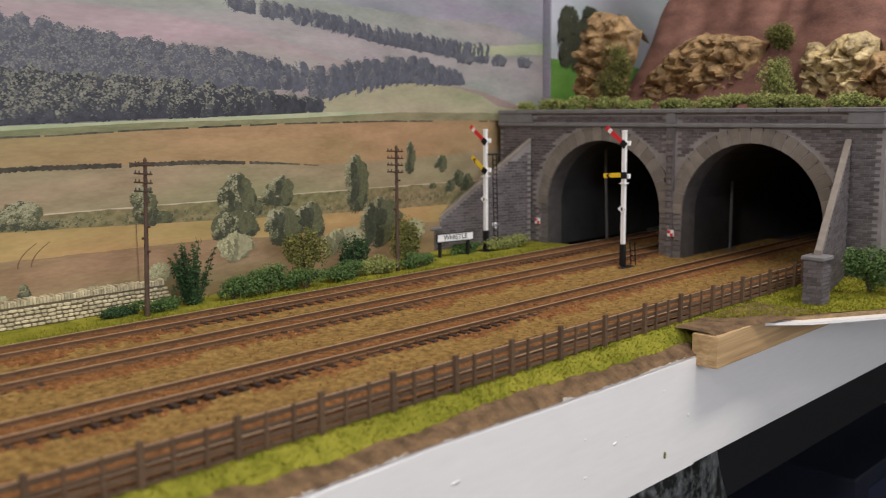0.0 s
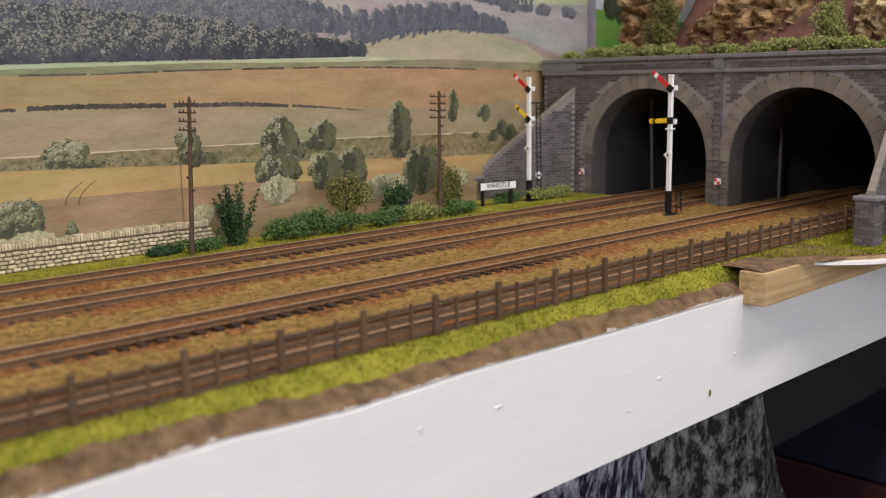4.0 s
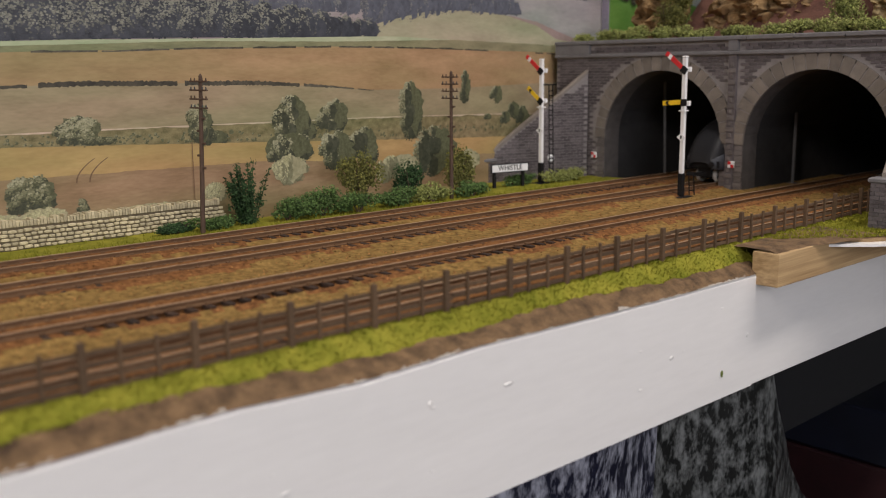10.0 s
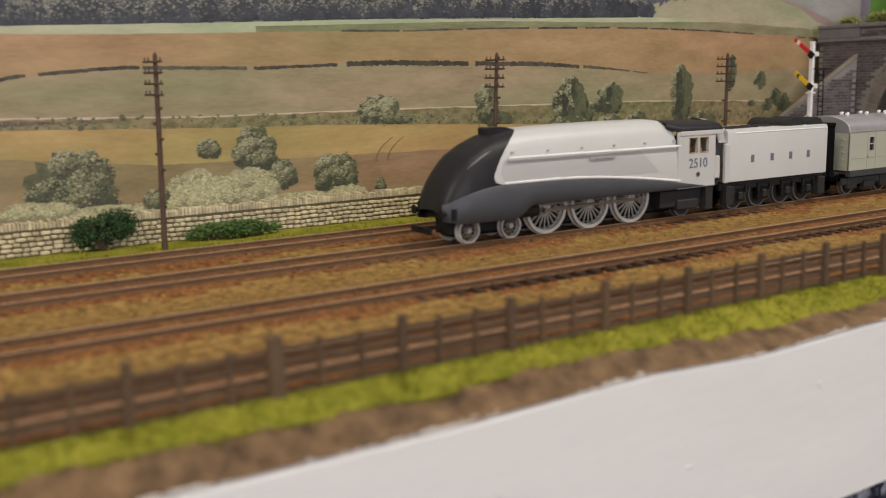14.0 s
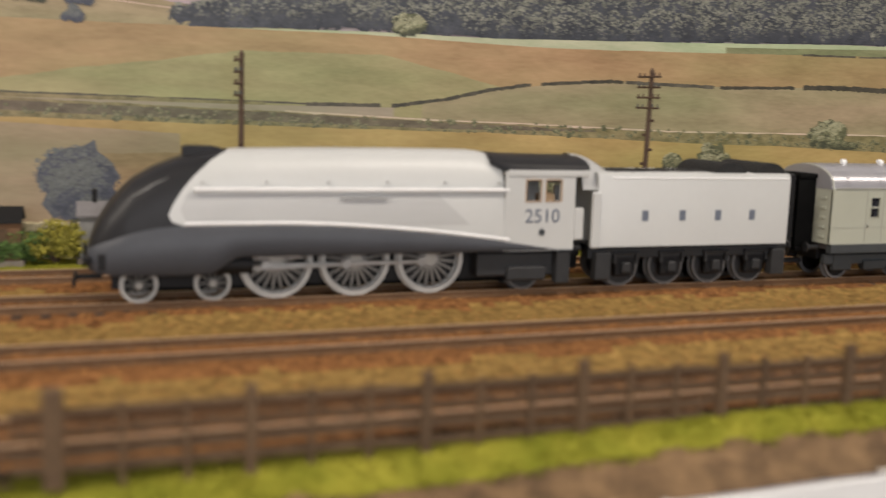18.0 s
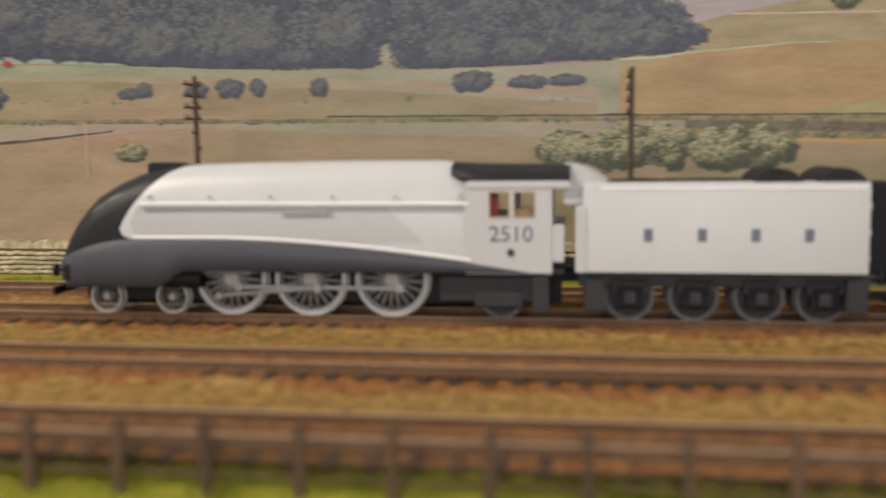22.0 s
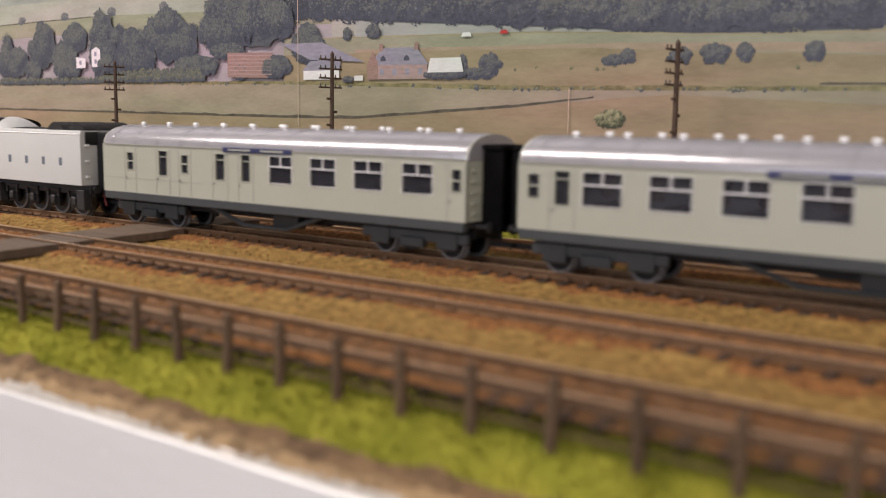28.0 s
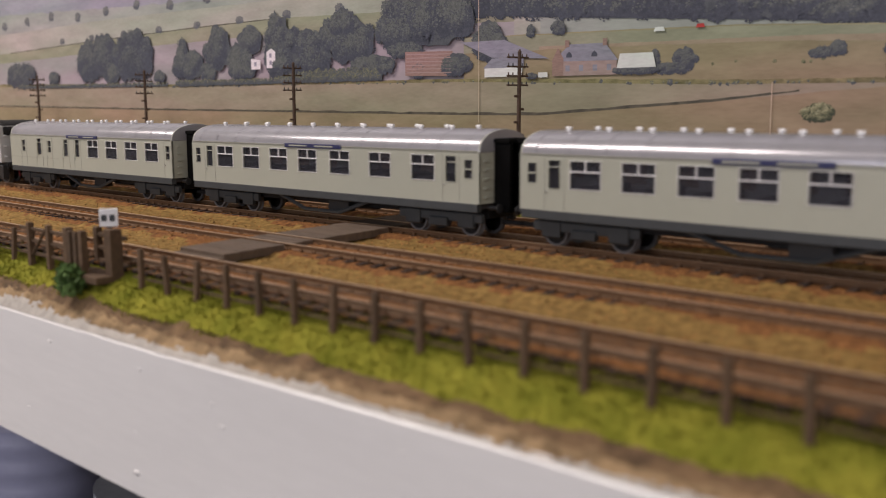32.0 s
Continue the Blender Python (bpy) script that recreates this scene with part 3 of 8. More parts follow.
def right_corner():
    """The widened corner beside the portal: pine beam, thin white sheet, grass."""
    b = thing("pine_beam", (0.6965, -0.181, -0.0238), "bare pine batten end projecting under the scenery", "batten")
    part("batten", Mesh().box(-0.073, 0.11, -0.009, 0.0065, 0.0, 0.0185, 0.0005), M_WOOD, b)
    sheet = [(0.655, -0.166), (0.672, -0.182), (0.699, -0.209), (0.7457, -0.2365), (0.86, -0.300), (1.3, -0.42), (1.3, -0.15), (0.655, -0.15)]
    tagged(part("white_sheet", Mesh().prism(sheet, -0.0085, -0.0070, "z"), M_WHITE), "thin white plastic sheet under the grass corner", "sheet", kind="structure")
    rows = []
    for x in np.arange(0.6245, 0.722, 0.003):
        y1 = lerp(x, [(0.6245, -0.1885), (0.66, -0.1895), (0.70, -0.2000), (0.722, -0.214)]) + 0.0010 * noise.noise((x * 110, 2.0, 0))
        rows.append([(x, -0.162 + (y1 + 0.162) * u, lerp(u, [(0.0, -0.0040), (0.85, -0.0042), (1.0, -0.0054)]) + 0.0005 * noise.noise((x * 160, u * 5, 3.0))) for u in np.linspace(0, 1, 12)])
    tagged(part("earth_overhang", Mesh().grid(rows), M_EARTH, smooth="all"), "brown earth lying over the end of the pine batten", "earth", kind="structure")
    inner = [(x + 0.004, y + 0.006) for x, y in sheet]
    tagged(part("earth_layer", Mesh().prism(inner, -0.0070, -0.0052, "z"), M_PLASTER), "tan earth layer over the white sheet", "earth", kind="structure")
    rows = []
    for x in np.arange(0.66, 1.25, 0.006):
        y1 = lerp(x, [(0.66, -0.168), (0.7, -0.198), (0.75, -0.226), (0.86, -0.288), (1.25, -0.40)])
        rows.append([(x, y, -0.0046 + 0.0007 * noise.noise((x * 100, y * 100, 5))) for y in np.linspace(-0.150, y1, 10)])
    tagged(part("corner_grass", Mesh().grid(rows), M_GRASS, smooth="all"), "bright green flock grass corner beside the portal", "grass", kind="structure")
    m = Mesh()
    rng = random.Random(31)
    for k in range(7000):
        x = rng.uniform(0.66, 0.86)
        y = rng.uniform(lerp(x, [(0.66, -0.168), (0.7, -0.198), (0.75, -0.226), (0.86, -0.288)]), -0.152)
        h, a = rng.uniform(0.0008, 0.0020), rng.uniform(0, 6.28)
        dx, dy = 0.0006 * math.cos(a), 0.0006 * math.sin(a)
        m.face((x - dx, y - dy, -0.0046), (x + dx, y + dy, -0.0046), (x + rng.uniform(-0.001, 0.001), y + rng.uniform(-0.001, 0.001), -0.0046 + h))
    tagged(part("corner_tufts", m, M_GRASS), "short static grass on the corner", "grass", kind="stuff")


right_corner()


def under_board():
    """Things stored in the dark under the layout."""
    M_PATTERN = mat("blue_black_mottled_plastic", (0.012, 0.013, 0.03), 0.35, col2=(0.46, 0.47, 0.54), scale=110, fine=420, stretch=(1, 1, 0.45))
    for n in M_PATTERN.node_tree.nodes:
        if n.bl_idname == "ShaderNodeValToRGB":
            n.color_ramp.elements[0].position, n.color_ramp.elements[1].position = 0.66, 0.92
    M_PATTERN2 = mat("grey_black_mottled_plastic", (0.012, 0.013, 0.012), 0.35, col2=(0.24, 0.25, 0.24), scale=130, fine=420, stretch=(1, 1, 0.6))
    for n in M_PATTERN2.node_tree.nodes:
        if n.bl_idname == "ShaderNodeValToRGB":
            n.color_ramp.elements[0].position, n.color_ramp.elements[1].position = 0.64, 0.95
    s = thing("storage_sack", (0.62, -0.10, -0.60), "mottled blue-black and grey plastic sack standing under the board", "sack")
    for x0, x1, mt, ph in ((-0.19, 0.045, M_PATTERN, 0.0), (0.045, 0.150, M_PATTERN2, 0.0)):
        rows = []
        for z in np.linspace(0.0, 0.485, 14):
            row = []
            for x in np.linspace(x0, x1 + 0.95 * max(0.0, 0.465 - z) * (x1 > 0.1), 12):
                row.append((x, 0.012 * math.sin(x * 30 + ph) + 0.008 * noise.noise((x * 12, z * 9, ph)) + 0.05 * max(0.0, x - 0.12), z))
            rows.append(row)
        part("sack_side", Mesh().grid(rows), mt, s, smooth="all")
    # panel and carton colours are cut down to hold the shade under the board
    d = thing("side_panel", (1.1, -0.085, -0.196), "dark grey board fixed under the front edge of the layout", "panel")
    part("panel", Mesh().box(-0.40, 0.80, 0.0, 0.012, 0.0, 0.114, 0.001), mat("shade_dark_panel", (0.0055, 0.0055, 0.007), 0.8), d)
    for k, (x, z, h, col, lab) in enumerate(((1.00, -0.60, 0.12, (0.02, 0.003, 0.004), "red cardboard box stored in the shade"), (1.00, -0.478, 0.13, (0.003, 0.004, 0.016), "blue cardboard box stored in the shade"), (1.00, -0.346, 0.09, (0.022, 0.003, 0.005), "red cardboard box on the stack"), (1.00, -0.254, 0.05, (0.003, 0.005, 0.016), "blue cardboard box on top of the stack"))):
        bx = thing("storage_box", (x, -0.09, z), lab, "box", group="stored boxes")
        part("carton", Mesh().box(-0.03, 0.22, -0.05, 0.10, 0.0, h, 0.002), mat("shade_dark_carton_print", col, 0.6, vary=0.4, scale=25), bx)
        part("carton_label", Mesh().box(0.0, 0.06, -0.0512, -0.0502, h * 0.3, h * 0.7), mat("shade_dark_label_print", [min(1, c * 2 + 0.004) for c in col], 0.6), bx)
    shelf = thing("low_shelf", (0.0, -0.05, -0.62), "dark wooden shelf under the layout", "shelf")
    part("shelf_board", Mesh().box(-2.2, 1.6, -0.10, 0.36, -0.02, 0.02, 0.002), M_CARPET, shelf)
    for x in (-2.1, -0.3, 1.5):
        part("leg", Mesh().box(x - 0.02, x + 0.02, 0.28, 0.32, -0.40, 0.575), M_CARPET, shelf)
    # added black sheet that stands in for the deep shade behind the shelf
    back = thing("under_board_shade_sheet", (0, 0.34, -0.60), "added black sheet behind the shelf, for the shade under the board", "curtain")
    part("shade_sheet", Mesh().grid([[(x, 0.012 * math.sin(x * 28), z) for z in (0.0, 0.3, 0.555)] for x in np.arange(-2.2, 1.9, 0.03)]), mat("shade_black", (0.006, 0.006, 0.007), 0.95), back, smooth="all")
    tin = thing("plastic_tub", (-0.808, -0.100, -0.60), "pale lilac ribbed plastic tub under the board", "tub")
    rows = []
    for z in np.linspace(0, 0.478, 120):
        r = 0.037 + 0.0010 * math.sin(z * 420) * (z > 0.2)
        rows.append([(r * math.cos(a), r * math.sin(a), z) for a in np.linspace(0, 2 * math.pi, 36, endpoint=False)])
    part("tub_wall", Mesh().grid(rows, close=True), mat("lilac_plastic", (0.40, 0.41, 0.56), 0.4, vary=0.08, scale=20), tin, smooth="all")
    part("tub_lid", Mesh().cyl((0, 0, 0.478), (0, 0, 0.490), 0.039, n=30), mat("lilac_lid", (0.40, 0.40, 0.52), 0.4), tin)
    red = thing("storage_box", (-0.87, -0.06, -0.60), "dark red box beside the tub", "box")
    part("carton", Mesh().box(-0.12, 0.05, -0.06, 0.10, 0.0, 0.40, 0.002), mat("dark_red_carton", (0.09, 0.015, 0.02), 0.6, vary=0.3, scale=20), red)
    pale = thing("plastic_tub", (-0.690, -0.085, -0.60), "pale grey plastic tub in the shade", "tub")
    part("tub_wall", Mesh().cyl((0, 0, 0), (0, 0, 0.462), 0.036, 0.040, n=30), mat("pale_grey_plastic", (0.40, 0.42, 0.46), 0.4), pale, smooth=True)


under_board()


# ---- backscene: a printed landscape glued to the wall board behind the line ----
BACK_Y = 0.1242


def back_y(x):
    u = x - 0.6
    return BACK_Y + 0.098 * (u + math.sqrt(u * u + 0.0009))


def print_ink(name, dark, light, scale=60, stretch=(1, 1, 4), island=0.0):
    """Printed ink with its grain; broad drifts shift its tone along the sheet."""
    m = mat(name, dark, 0.45, col2=light, scale=scale, fine=scale * 7, stretch=stretch, island=island, spec=0.3)
    if island:
        return m
    nt = m.node_tree
    bsdf = nt.nodes["Principled BSDF"]
    src = bsdf.inputs["Base Color"].links[0].from_socket
    tc = nt.nodes.new("ShaderNodeTexCoord")
    mp = nt.nodes.new("ShaderNodeMapping")
    mp.inputs["Scale"].default_value = (1, 1, 6)
    wide = nt.nodes.new("ShaderNodeTexNoise")
    wide.inputs["Scale"].default_value, wide.inputs["Detail"].default_value = 5.0, 6.0
    ramp = nt.nodes.new("ShaderNodeValToRGB")
    lo, hi = ramp.color_ramp.elements
    lo.position, lo.color = 0.36, (0.87, 0.98, 0.90, 1)
    hi.position, hi.color = 0.64, (1.13, 1.03, 1.10, 1)
    mix = nt.nodes.new("ShaderNodeMixRGB")
    mix.blend_type = "MULTIPLY"
    mix.inputs["Fac"].default_value = 1.0
    nt.links.new(tc.outputs["Object"], mp.inputs[0])
    nt.links.new(mp.outputs[0], wide.inputs["Vector"])
    nt.links.new(wide.outputs["Fac"], ramp.inputs[0])
    nt.links.new(src, mix.inputs["Color1"])
    nt.links.new(ramp.outputs[0], mix.inputs["Color2"])
    nt.links.new(mix.outputs[0], bsdf.inputs["Base Color"])
    return m


I_BROWN = print_ink("print_brown_field", (0.205, 0.138, 0.073), (0.36, 0.260, 0.147), 26)
I_GOLD = print_ink("print_gold_field", (0.31, 0.212, 0.085), (0.475, 0.34, 0.145), 22)
I_SCRUB = print_ink("print_scrub", (0.09, 0.08, 0.035), (0.32, 0.27, 0.145), 160, (1, 1, 1.6))
I_PALE = print_ink("print_pale_field", (0.225, 0.190, 0.110), (0.37, 0.31, 0.19), 24)
I_DRY = print_ink("print_dry_strip", (0.295, 0.213, 0.156), (0.410, 0.312, 0.238), 60)
I_SAGE = print_ink("print_sage_field", (0.239, 0.230, 0.166), (0.354, 0.336, 0.251), 30)
I_MOOR = print_ink("print_olive_moor", (0.22, 0.185, 0.10), (0.36, 0.31, 0.18), 40)
I_ROAD = print_ink("print_road", (0.42, 0.33, 0.24), (0.60, 0.48, 0.38), 90)
I_ORANGE = print_ink("print_orange_field", (0.265, 0.180, 0.088), (0.42, 0.292, 0.155), 24)
I_TAN = print_ink("print_tan_field", (0.235, 0.181, 0.113), (0.353, 0.277, 0.181), 26)
I_GREEN = print_ink("print_green_strip", (0.15, 0.155, 0.085), (0.29, 0.28, 0.16), 40)
I_MINT = print_ink("print_mint_meadow", (0.30, 0.36, 0.22), (0.48, 0.50, 0.34), 30)
I_HILL = print_ink("print_lavender_hill", (0.29, 0.240, 0.245), (0.44, 0.37, 0.375), 18)
I_HILL2 = print_ink("print_far_green_hill", (0.26, 0.26, 0.255), (0.41, 0.395, 0.385), 18)
I_FAR = print_ink("print_far_blue_hill", (0.24, 0.235, 0.285), (0.37, 0.355, 0.42), 14)
I_SKY = print_ink("print_pale_sky", (0.52, 0.55, 0.64), (0.66, 0.68, 0.74), 8)
I_OLIVE = print_ink("print_olive_slope", (0.29, 0.28, 0.185), (0.45, 0.42, 0.29), 20)
I_STRAW = print_ink("print_straw_field", (0.322, 0.300, 0.268), (0.461, 0.426, 0.390), 30)
I_HILLPALE = print_ink("print_pale_pink_hill", (0.288, 0.249, 0.264), (0.404, 0.357, 0.378), 18)
I_BUFF = print_ink("print_buff_field", (0.252, 0.210, 0.153), (0.361, 0.307, 0.232), 24)
I_FAWN = print_ink("print_fawn_field", (0.245, 0.185, 0.116), (0.353, 0.271, 0.179), 24)
I_LIME = print_ink("print_lime_field", (0.235, 0.215, 0.105), (0.37, 0.335, 0.175), 30)
I_BANK = print_ink("print_dark_bank", (0.075, 0.060, 0.042), (0.20, 0.165, 0.115), 150, (1, 1, 1.6))
I_HEDGE = print_ink("print_dark_hedge", (0.035, 0.035, 0.03), (0.13, 0.115, 0.085), 180, (1, 1, 1), 0.3)
I_WOOD = print_ink("print_dark_wood", (0.030, 0.034, 0.044), (0.075, 0.080, 0.094), 200, (1, 1, 1), 0.2)
I_LEAF = print_ink("print_dark_leaf", (0.030, 0.036, 0.022), (0.085, 0.09, 0.06), 400, (1, 1, 1), 0.2)
I_LIT = print_ink("print_lit_leaf", (0.125, 0.13, 0.070), (0.27, 0.265, 0.160), 400, (1, 1, 1), 0.25)
I_LEAFMID = print_ink("print_mid_leaf", (0.055, 0.062, 0.032), (0.14, 0.145, 0.083), 500, (1, 1, 1), 0.2)
I_WOODMID = print_ink("print_mid_wood", (0.060, 0.066, 0.066), (0.120, 0.124, 0.116), 400, (1, 1, 1), 0.25)
I_WOODLIT = print_ink("print_lit_wood", (0.105, 0.110, 0.095), (0.19, 0.192, 0.165), 400, (1, 1, 1), 0.25)
I_WOODTOP = print_ink("print_bright_wood", (0.16, 0.165, 0.135), (0.26, 0.26, 0.215), 400, (1, 1, 1), 0.2)
I_HAZE = print_ink("print_hazy_wood", (0.075, 0.082, 0.105), (0.13, 0.136, 0.165), 300, (1, 1, 1), 0.15)
I_HAZEMID = print_ink("print_hazy_wood_mid", (0.10, 0.106, 0.122), (0.17, 0.172, 0.182), 300, (1, 1, 1), 0.15)
I_HAZELIT = print_ink("print_hazy_wood_lit", (0.145, 0.15, 0.15), (0.225, 0.222, 0.215), 300, (1, 1, 1), 0.15)
HAZY = (I_HAZE, I_HAZEMID, I_HAZELIT, I_HAZELIT)
I_CREAMDARK = print_ink("print_cream_bush_shade", (0.13, 0.13, 0.07), (0.27, 0.26, 0.16), 400, (1, 1, 1), 0.2)
I_CREAMMID = print_ink("print_cream_bush", (0.23, 0.22, 0.12), (0.42, 0.39, 0.25), 400, (1, 1, 1), 0.2)
I_CREAM = print_ink("print_cream_leaf", (0.29, 0.285, 0.15), (0.50, 0.475, 0.29), 400, (1, 1, 1), 0.3)
I_BRIGHT = print_ink("print_bright_leaf", (0.23, 0.23, 0.135), (0.41, 0.40, 0.27), 400, (1, 1, 1), 0.2)
TREE_INKS = (I_LEAF, I_LEAFMID, I_LIT, I_BRIGHT)
CREAMY = (I_CREAMDARK, I_CREAMMID, I_CREAM, I_CREAM)
OLIVEY = (I_LEAF, I_LEAFMID, I_CREAMDARK, I_CREAMMID)
I_DUSK = print_ink("print_dusky_tree", (0.044, 0.049, 0.068), (0.084, 0.091, 0.118), 400, (1, 1, 1), 0.15)
I_DUSKMID = print_ink("print_dusky_tree_mid", (0.058, 0.065, 0.078), (0.110, 0.118, 0.132), 400, (1, 1, 1), 0.15)
I_DUSKLIT = print_ink("print_dusky_tree_lit", (0.085, 0.093, 0.094), (0.155, 0.164, 0.158), 400, (1, 1, 1), 0.15)
DUSKY = (I_DUSK, I_DUSKMID, I_DUSKLIT, I_DUSKLIT)
I_PINK = print_ink("print_pink_stone", (0.294, 0.207, 0.195), (0.396, 0.290, 0.278), 200)
I_SLATE = print_ink("print_slate", (0.20, 0.19, 0.24), (0.31, 0.30, 0.36), 200)
I_PAPER = print_ink("print_white_wall", (0.60, 0.58, 0.58), (0.75, 0.74, 0.74), 200)
I_BRICKRED = print_ink("print_red_brick", (0.23, 0.145, 0.125), (0.34, 0.225, 0.195), 300)
I_TRACK = print_ink("print_tramline", (0.13, 0.08, 0.045), (0.2, 0.13, 0.08), 200)

backscene = thing("backscene", (0, 0, 0), "printed landscape backscene of fields, woods and hills, glued to a board", "backdrop", kind="structure")
LAYERS = [0.0] * 400        # how thick the print lies, by hundredths of a metre along the sheet


def lay(x0=-9.0, x1=9.0, thick=0.0):
    a, b = max(0, int((x0 + 2.4) * 100)), min(399, int((x1 + 2.4) * 100) + 1)
    d = max(LAYERS[a:b + 1]) + 0.000008
    for k in range(a, b + 1):
        LAYERS[k] = d + thick
    return d


def band(name, top, bottom, material, rough=0.0, seed=0.0, x0=None, x1=None):
    """A flat strip of print between two lines (x, z) along the sheet."""
    a, b = top[0][0] if x0 is None else x0, top[-1][0] if x1 is None else x1
    d = lay(a, b)
    rows = []
    n = max(2, int((b - a) / 0.004))
    for i in range(n + 1):
        x = a + (b - a) * i / n
        zt = lerp(x, top) + rough * noise.noise((x * 55, seed, 0)) + 0.6 * rough * noise.noise((x * 210, seed, 4))
        zb = bottom if isinstance(bottom, float) else lerp(x, bottom)
        rows.append([(x, back_y(x) - d, zt), (x, back_y(x) - d, min(zb, zt))])
    return part(name, Mesh().grid(rows), material, backscene)


def ragged(mesh, rng, x, z, rx, rz, d, n=14):
    """A rough-edged patch of ink."""
    a0 = rng.uniform(0, 6)
    mesh.face(*[(x + rx * q * math.cos(a0 + 6.283 * i / n), back_y(x) - d, z + rz * q * math.sin(a0 + 6.283 * i / n)) for i, q in ((i, rng.uniform(0.80, 1.14)) for i in range(n))])


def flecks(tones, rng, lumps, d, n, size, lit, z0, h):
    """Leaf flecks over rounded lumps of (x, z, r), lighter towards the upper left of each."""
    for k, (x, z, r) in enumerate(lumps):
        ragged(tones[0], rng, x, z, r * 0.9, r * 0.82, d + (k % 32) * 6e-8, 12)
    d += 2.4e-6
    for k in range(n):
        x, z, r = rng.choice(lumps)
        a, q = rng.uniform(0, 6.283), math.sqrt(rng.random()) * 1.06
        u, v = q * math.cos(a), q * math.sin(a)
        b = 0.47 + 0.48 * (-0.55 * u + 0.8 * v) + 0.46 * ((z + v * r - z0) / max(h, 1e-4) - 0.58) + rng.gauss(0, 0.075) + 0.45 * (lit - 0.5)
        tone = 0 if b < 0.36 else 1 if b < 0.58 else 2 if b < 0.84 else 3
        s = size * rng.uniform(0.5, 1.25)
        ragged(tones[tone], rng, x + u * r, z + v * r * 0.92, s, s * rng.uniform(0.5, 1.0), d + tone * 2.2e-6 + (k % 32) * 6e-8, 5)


def inked(name, tones, inks):
    body = tagged(part(name, tones[0], inks[0], backscene), kind="stuff")
    for nm, m, ink in zip(("mid_leaves", "sunlit_leaves", "bright_leaves"), tones[1:], inks[1:]):
        if m.f:
            tagged(part(nm, m, ink, body), kind="stuff")
    return body


def four():
    return (Mesh(), Mesh(), Mesh(), Mesh())


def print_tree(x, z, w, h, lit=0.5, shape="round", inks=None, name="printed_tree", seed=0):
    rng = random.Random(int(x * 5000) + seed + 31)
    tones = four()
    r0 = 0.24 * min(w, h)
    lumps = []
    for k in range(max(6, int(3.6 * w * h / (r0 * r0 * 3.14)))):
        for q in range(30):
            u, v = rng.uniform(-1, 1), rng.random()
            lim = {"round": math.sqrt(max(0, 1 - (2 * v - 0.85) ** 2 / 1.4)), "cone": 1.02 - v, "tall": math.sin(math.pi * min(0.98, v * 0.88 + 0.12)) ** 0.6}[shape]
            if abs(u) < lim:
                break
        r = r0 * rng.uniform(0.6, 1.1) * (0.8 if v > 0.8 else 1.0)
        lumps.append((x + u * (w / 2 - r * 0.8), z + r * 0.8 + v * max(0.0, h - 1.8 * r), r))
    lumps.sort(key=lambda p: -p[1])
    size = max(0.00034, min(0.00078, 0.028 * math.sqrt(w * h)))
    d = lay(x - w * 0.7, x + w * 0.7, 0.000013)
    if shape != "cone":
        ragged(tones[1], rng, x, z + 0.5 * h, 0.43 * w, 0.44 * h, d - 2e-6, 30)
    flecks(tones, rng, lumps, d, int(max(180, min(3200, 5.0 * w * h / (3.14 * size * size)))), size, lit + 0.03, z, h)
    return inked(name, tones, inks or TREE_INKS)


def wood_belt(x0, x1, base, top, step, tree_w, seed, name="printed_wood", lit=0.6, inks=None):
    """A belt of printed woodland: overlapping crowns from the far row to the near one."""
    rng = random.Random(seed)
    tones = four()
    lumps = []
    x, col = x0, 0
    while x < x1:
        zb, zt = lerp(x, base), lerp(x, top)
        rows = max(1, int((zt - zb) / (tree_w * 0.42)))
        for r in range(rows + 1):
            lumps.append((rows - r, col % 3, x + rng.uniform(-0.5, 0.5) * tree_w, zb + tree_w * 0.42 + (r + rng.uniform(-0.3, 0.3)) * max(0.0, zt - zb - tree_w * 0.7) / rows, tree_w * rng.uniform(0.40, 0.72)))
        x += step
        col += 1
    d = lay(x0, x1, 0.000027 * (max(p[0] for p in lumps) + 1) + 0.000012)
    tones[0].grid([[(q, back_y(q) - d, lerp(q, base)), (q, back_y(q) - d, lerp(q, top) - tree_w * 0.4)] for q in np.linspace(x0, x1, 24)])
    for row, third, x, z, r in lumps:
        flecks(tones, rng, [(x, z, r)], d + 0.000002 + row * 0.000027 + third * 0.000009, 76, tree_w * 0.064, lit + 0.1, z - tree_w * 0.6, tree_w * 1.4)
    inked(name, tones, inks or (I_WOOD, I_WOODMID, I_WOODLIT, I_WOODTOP))


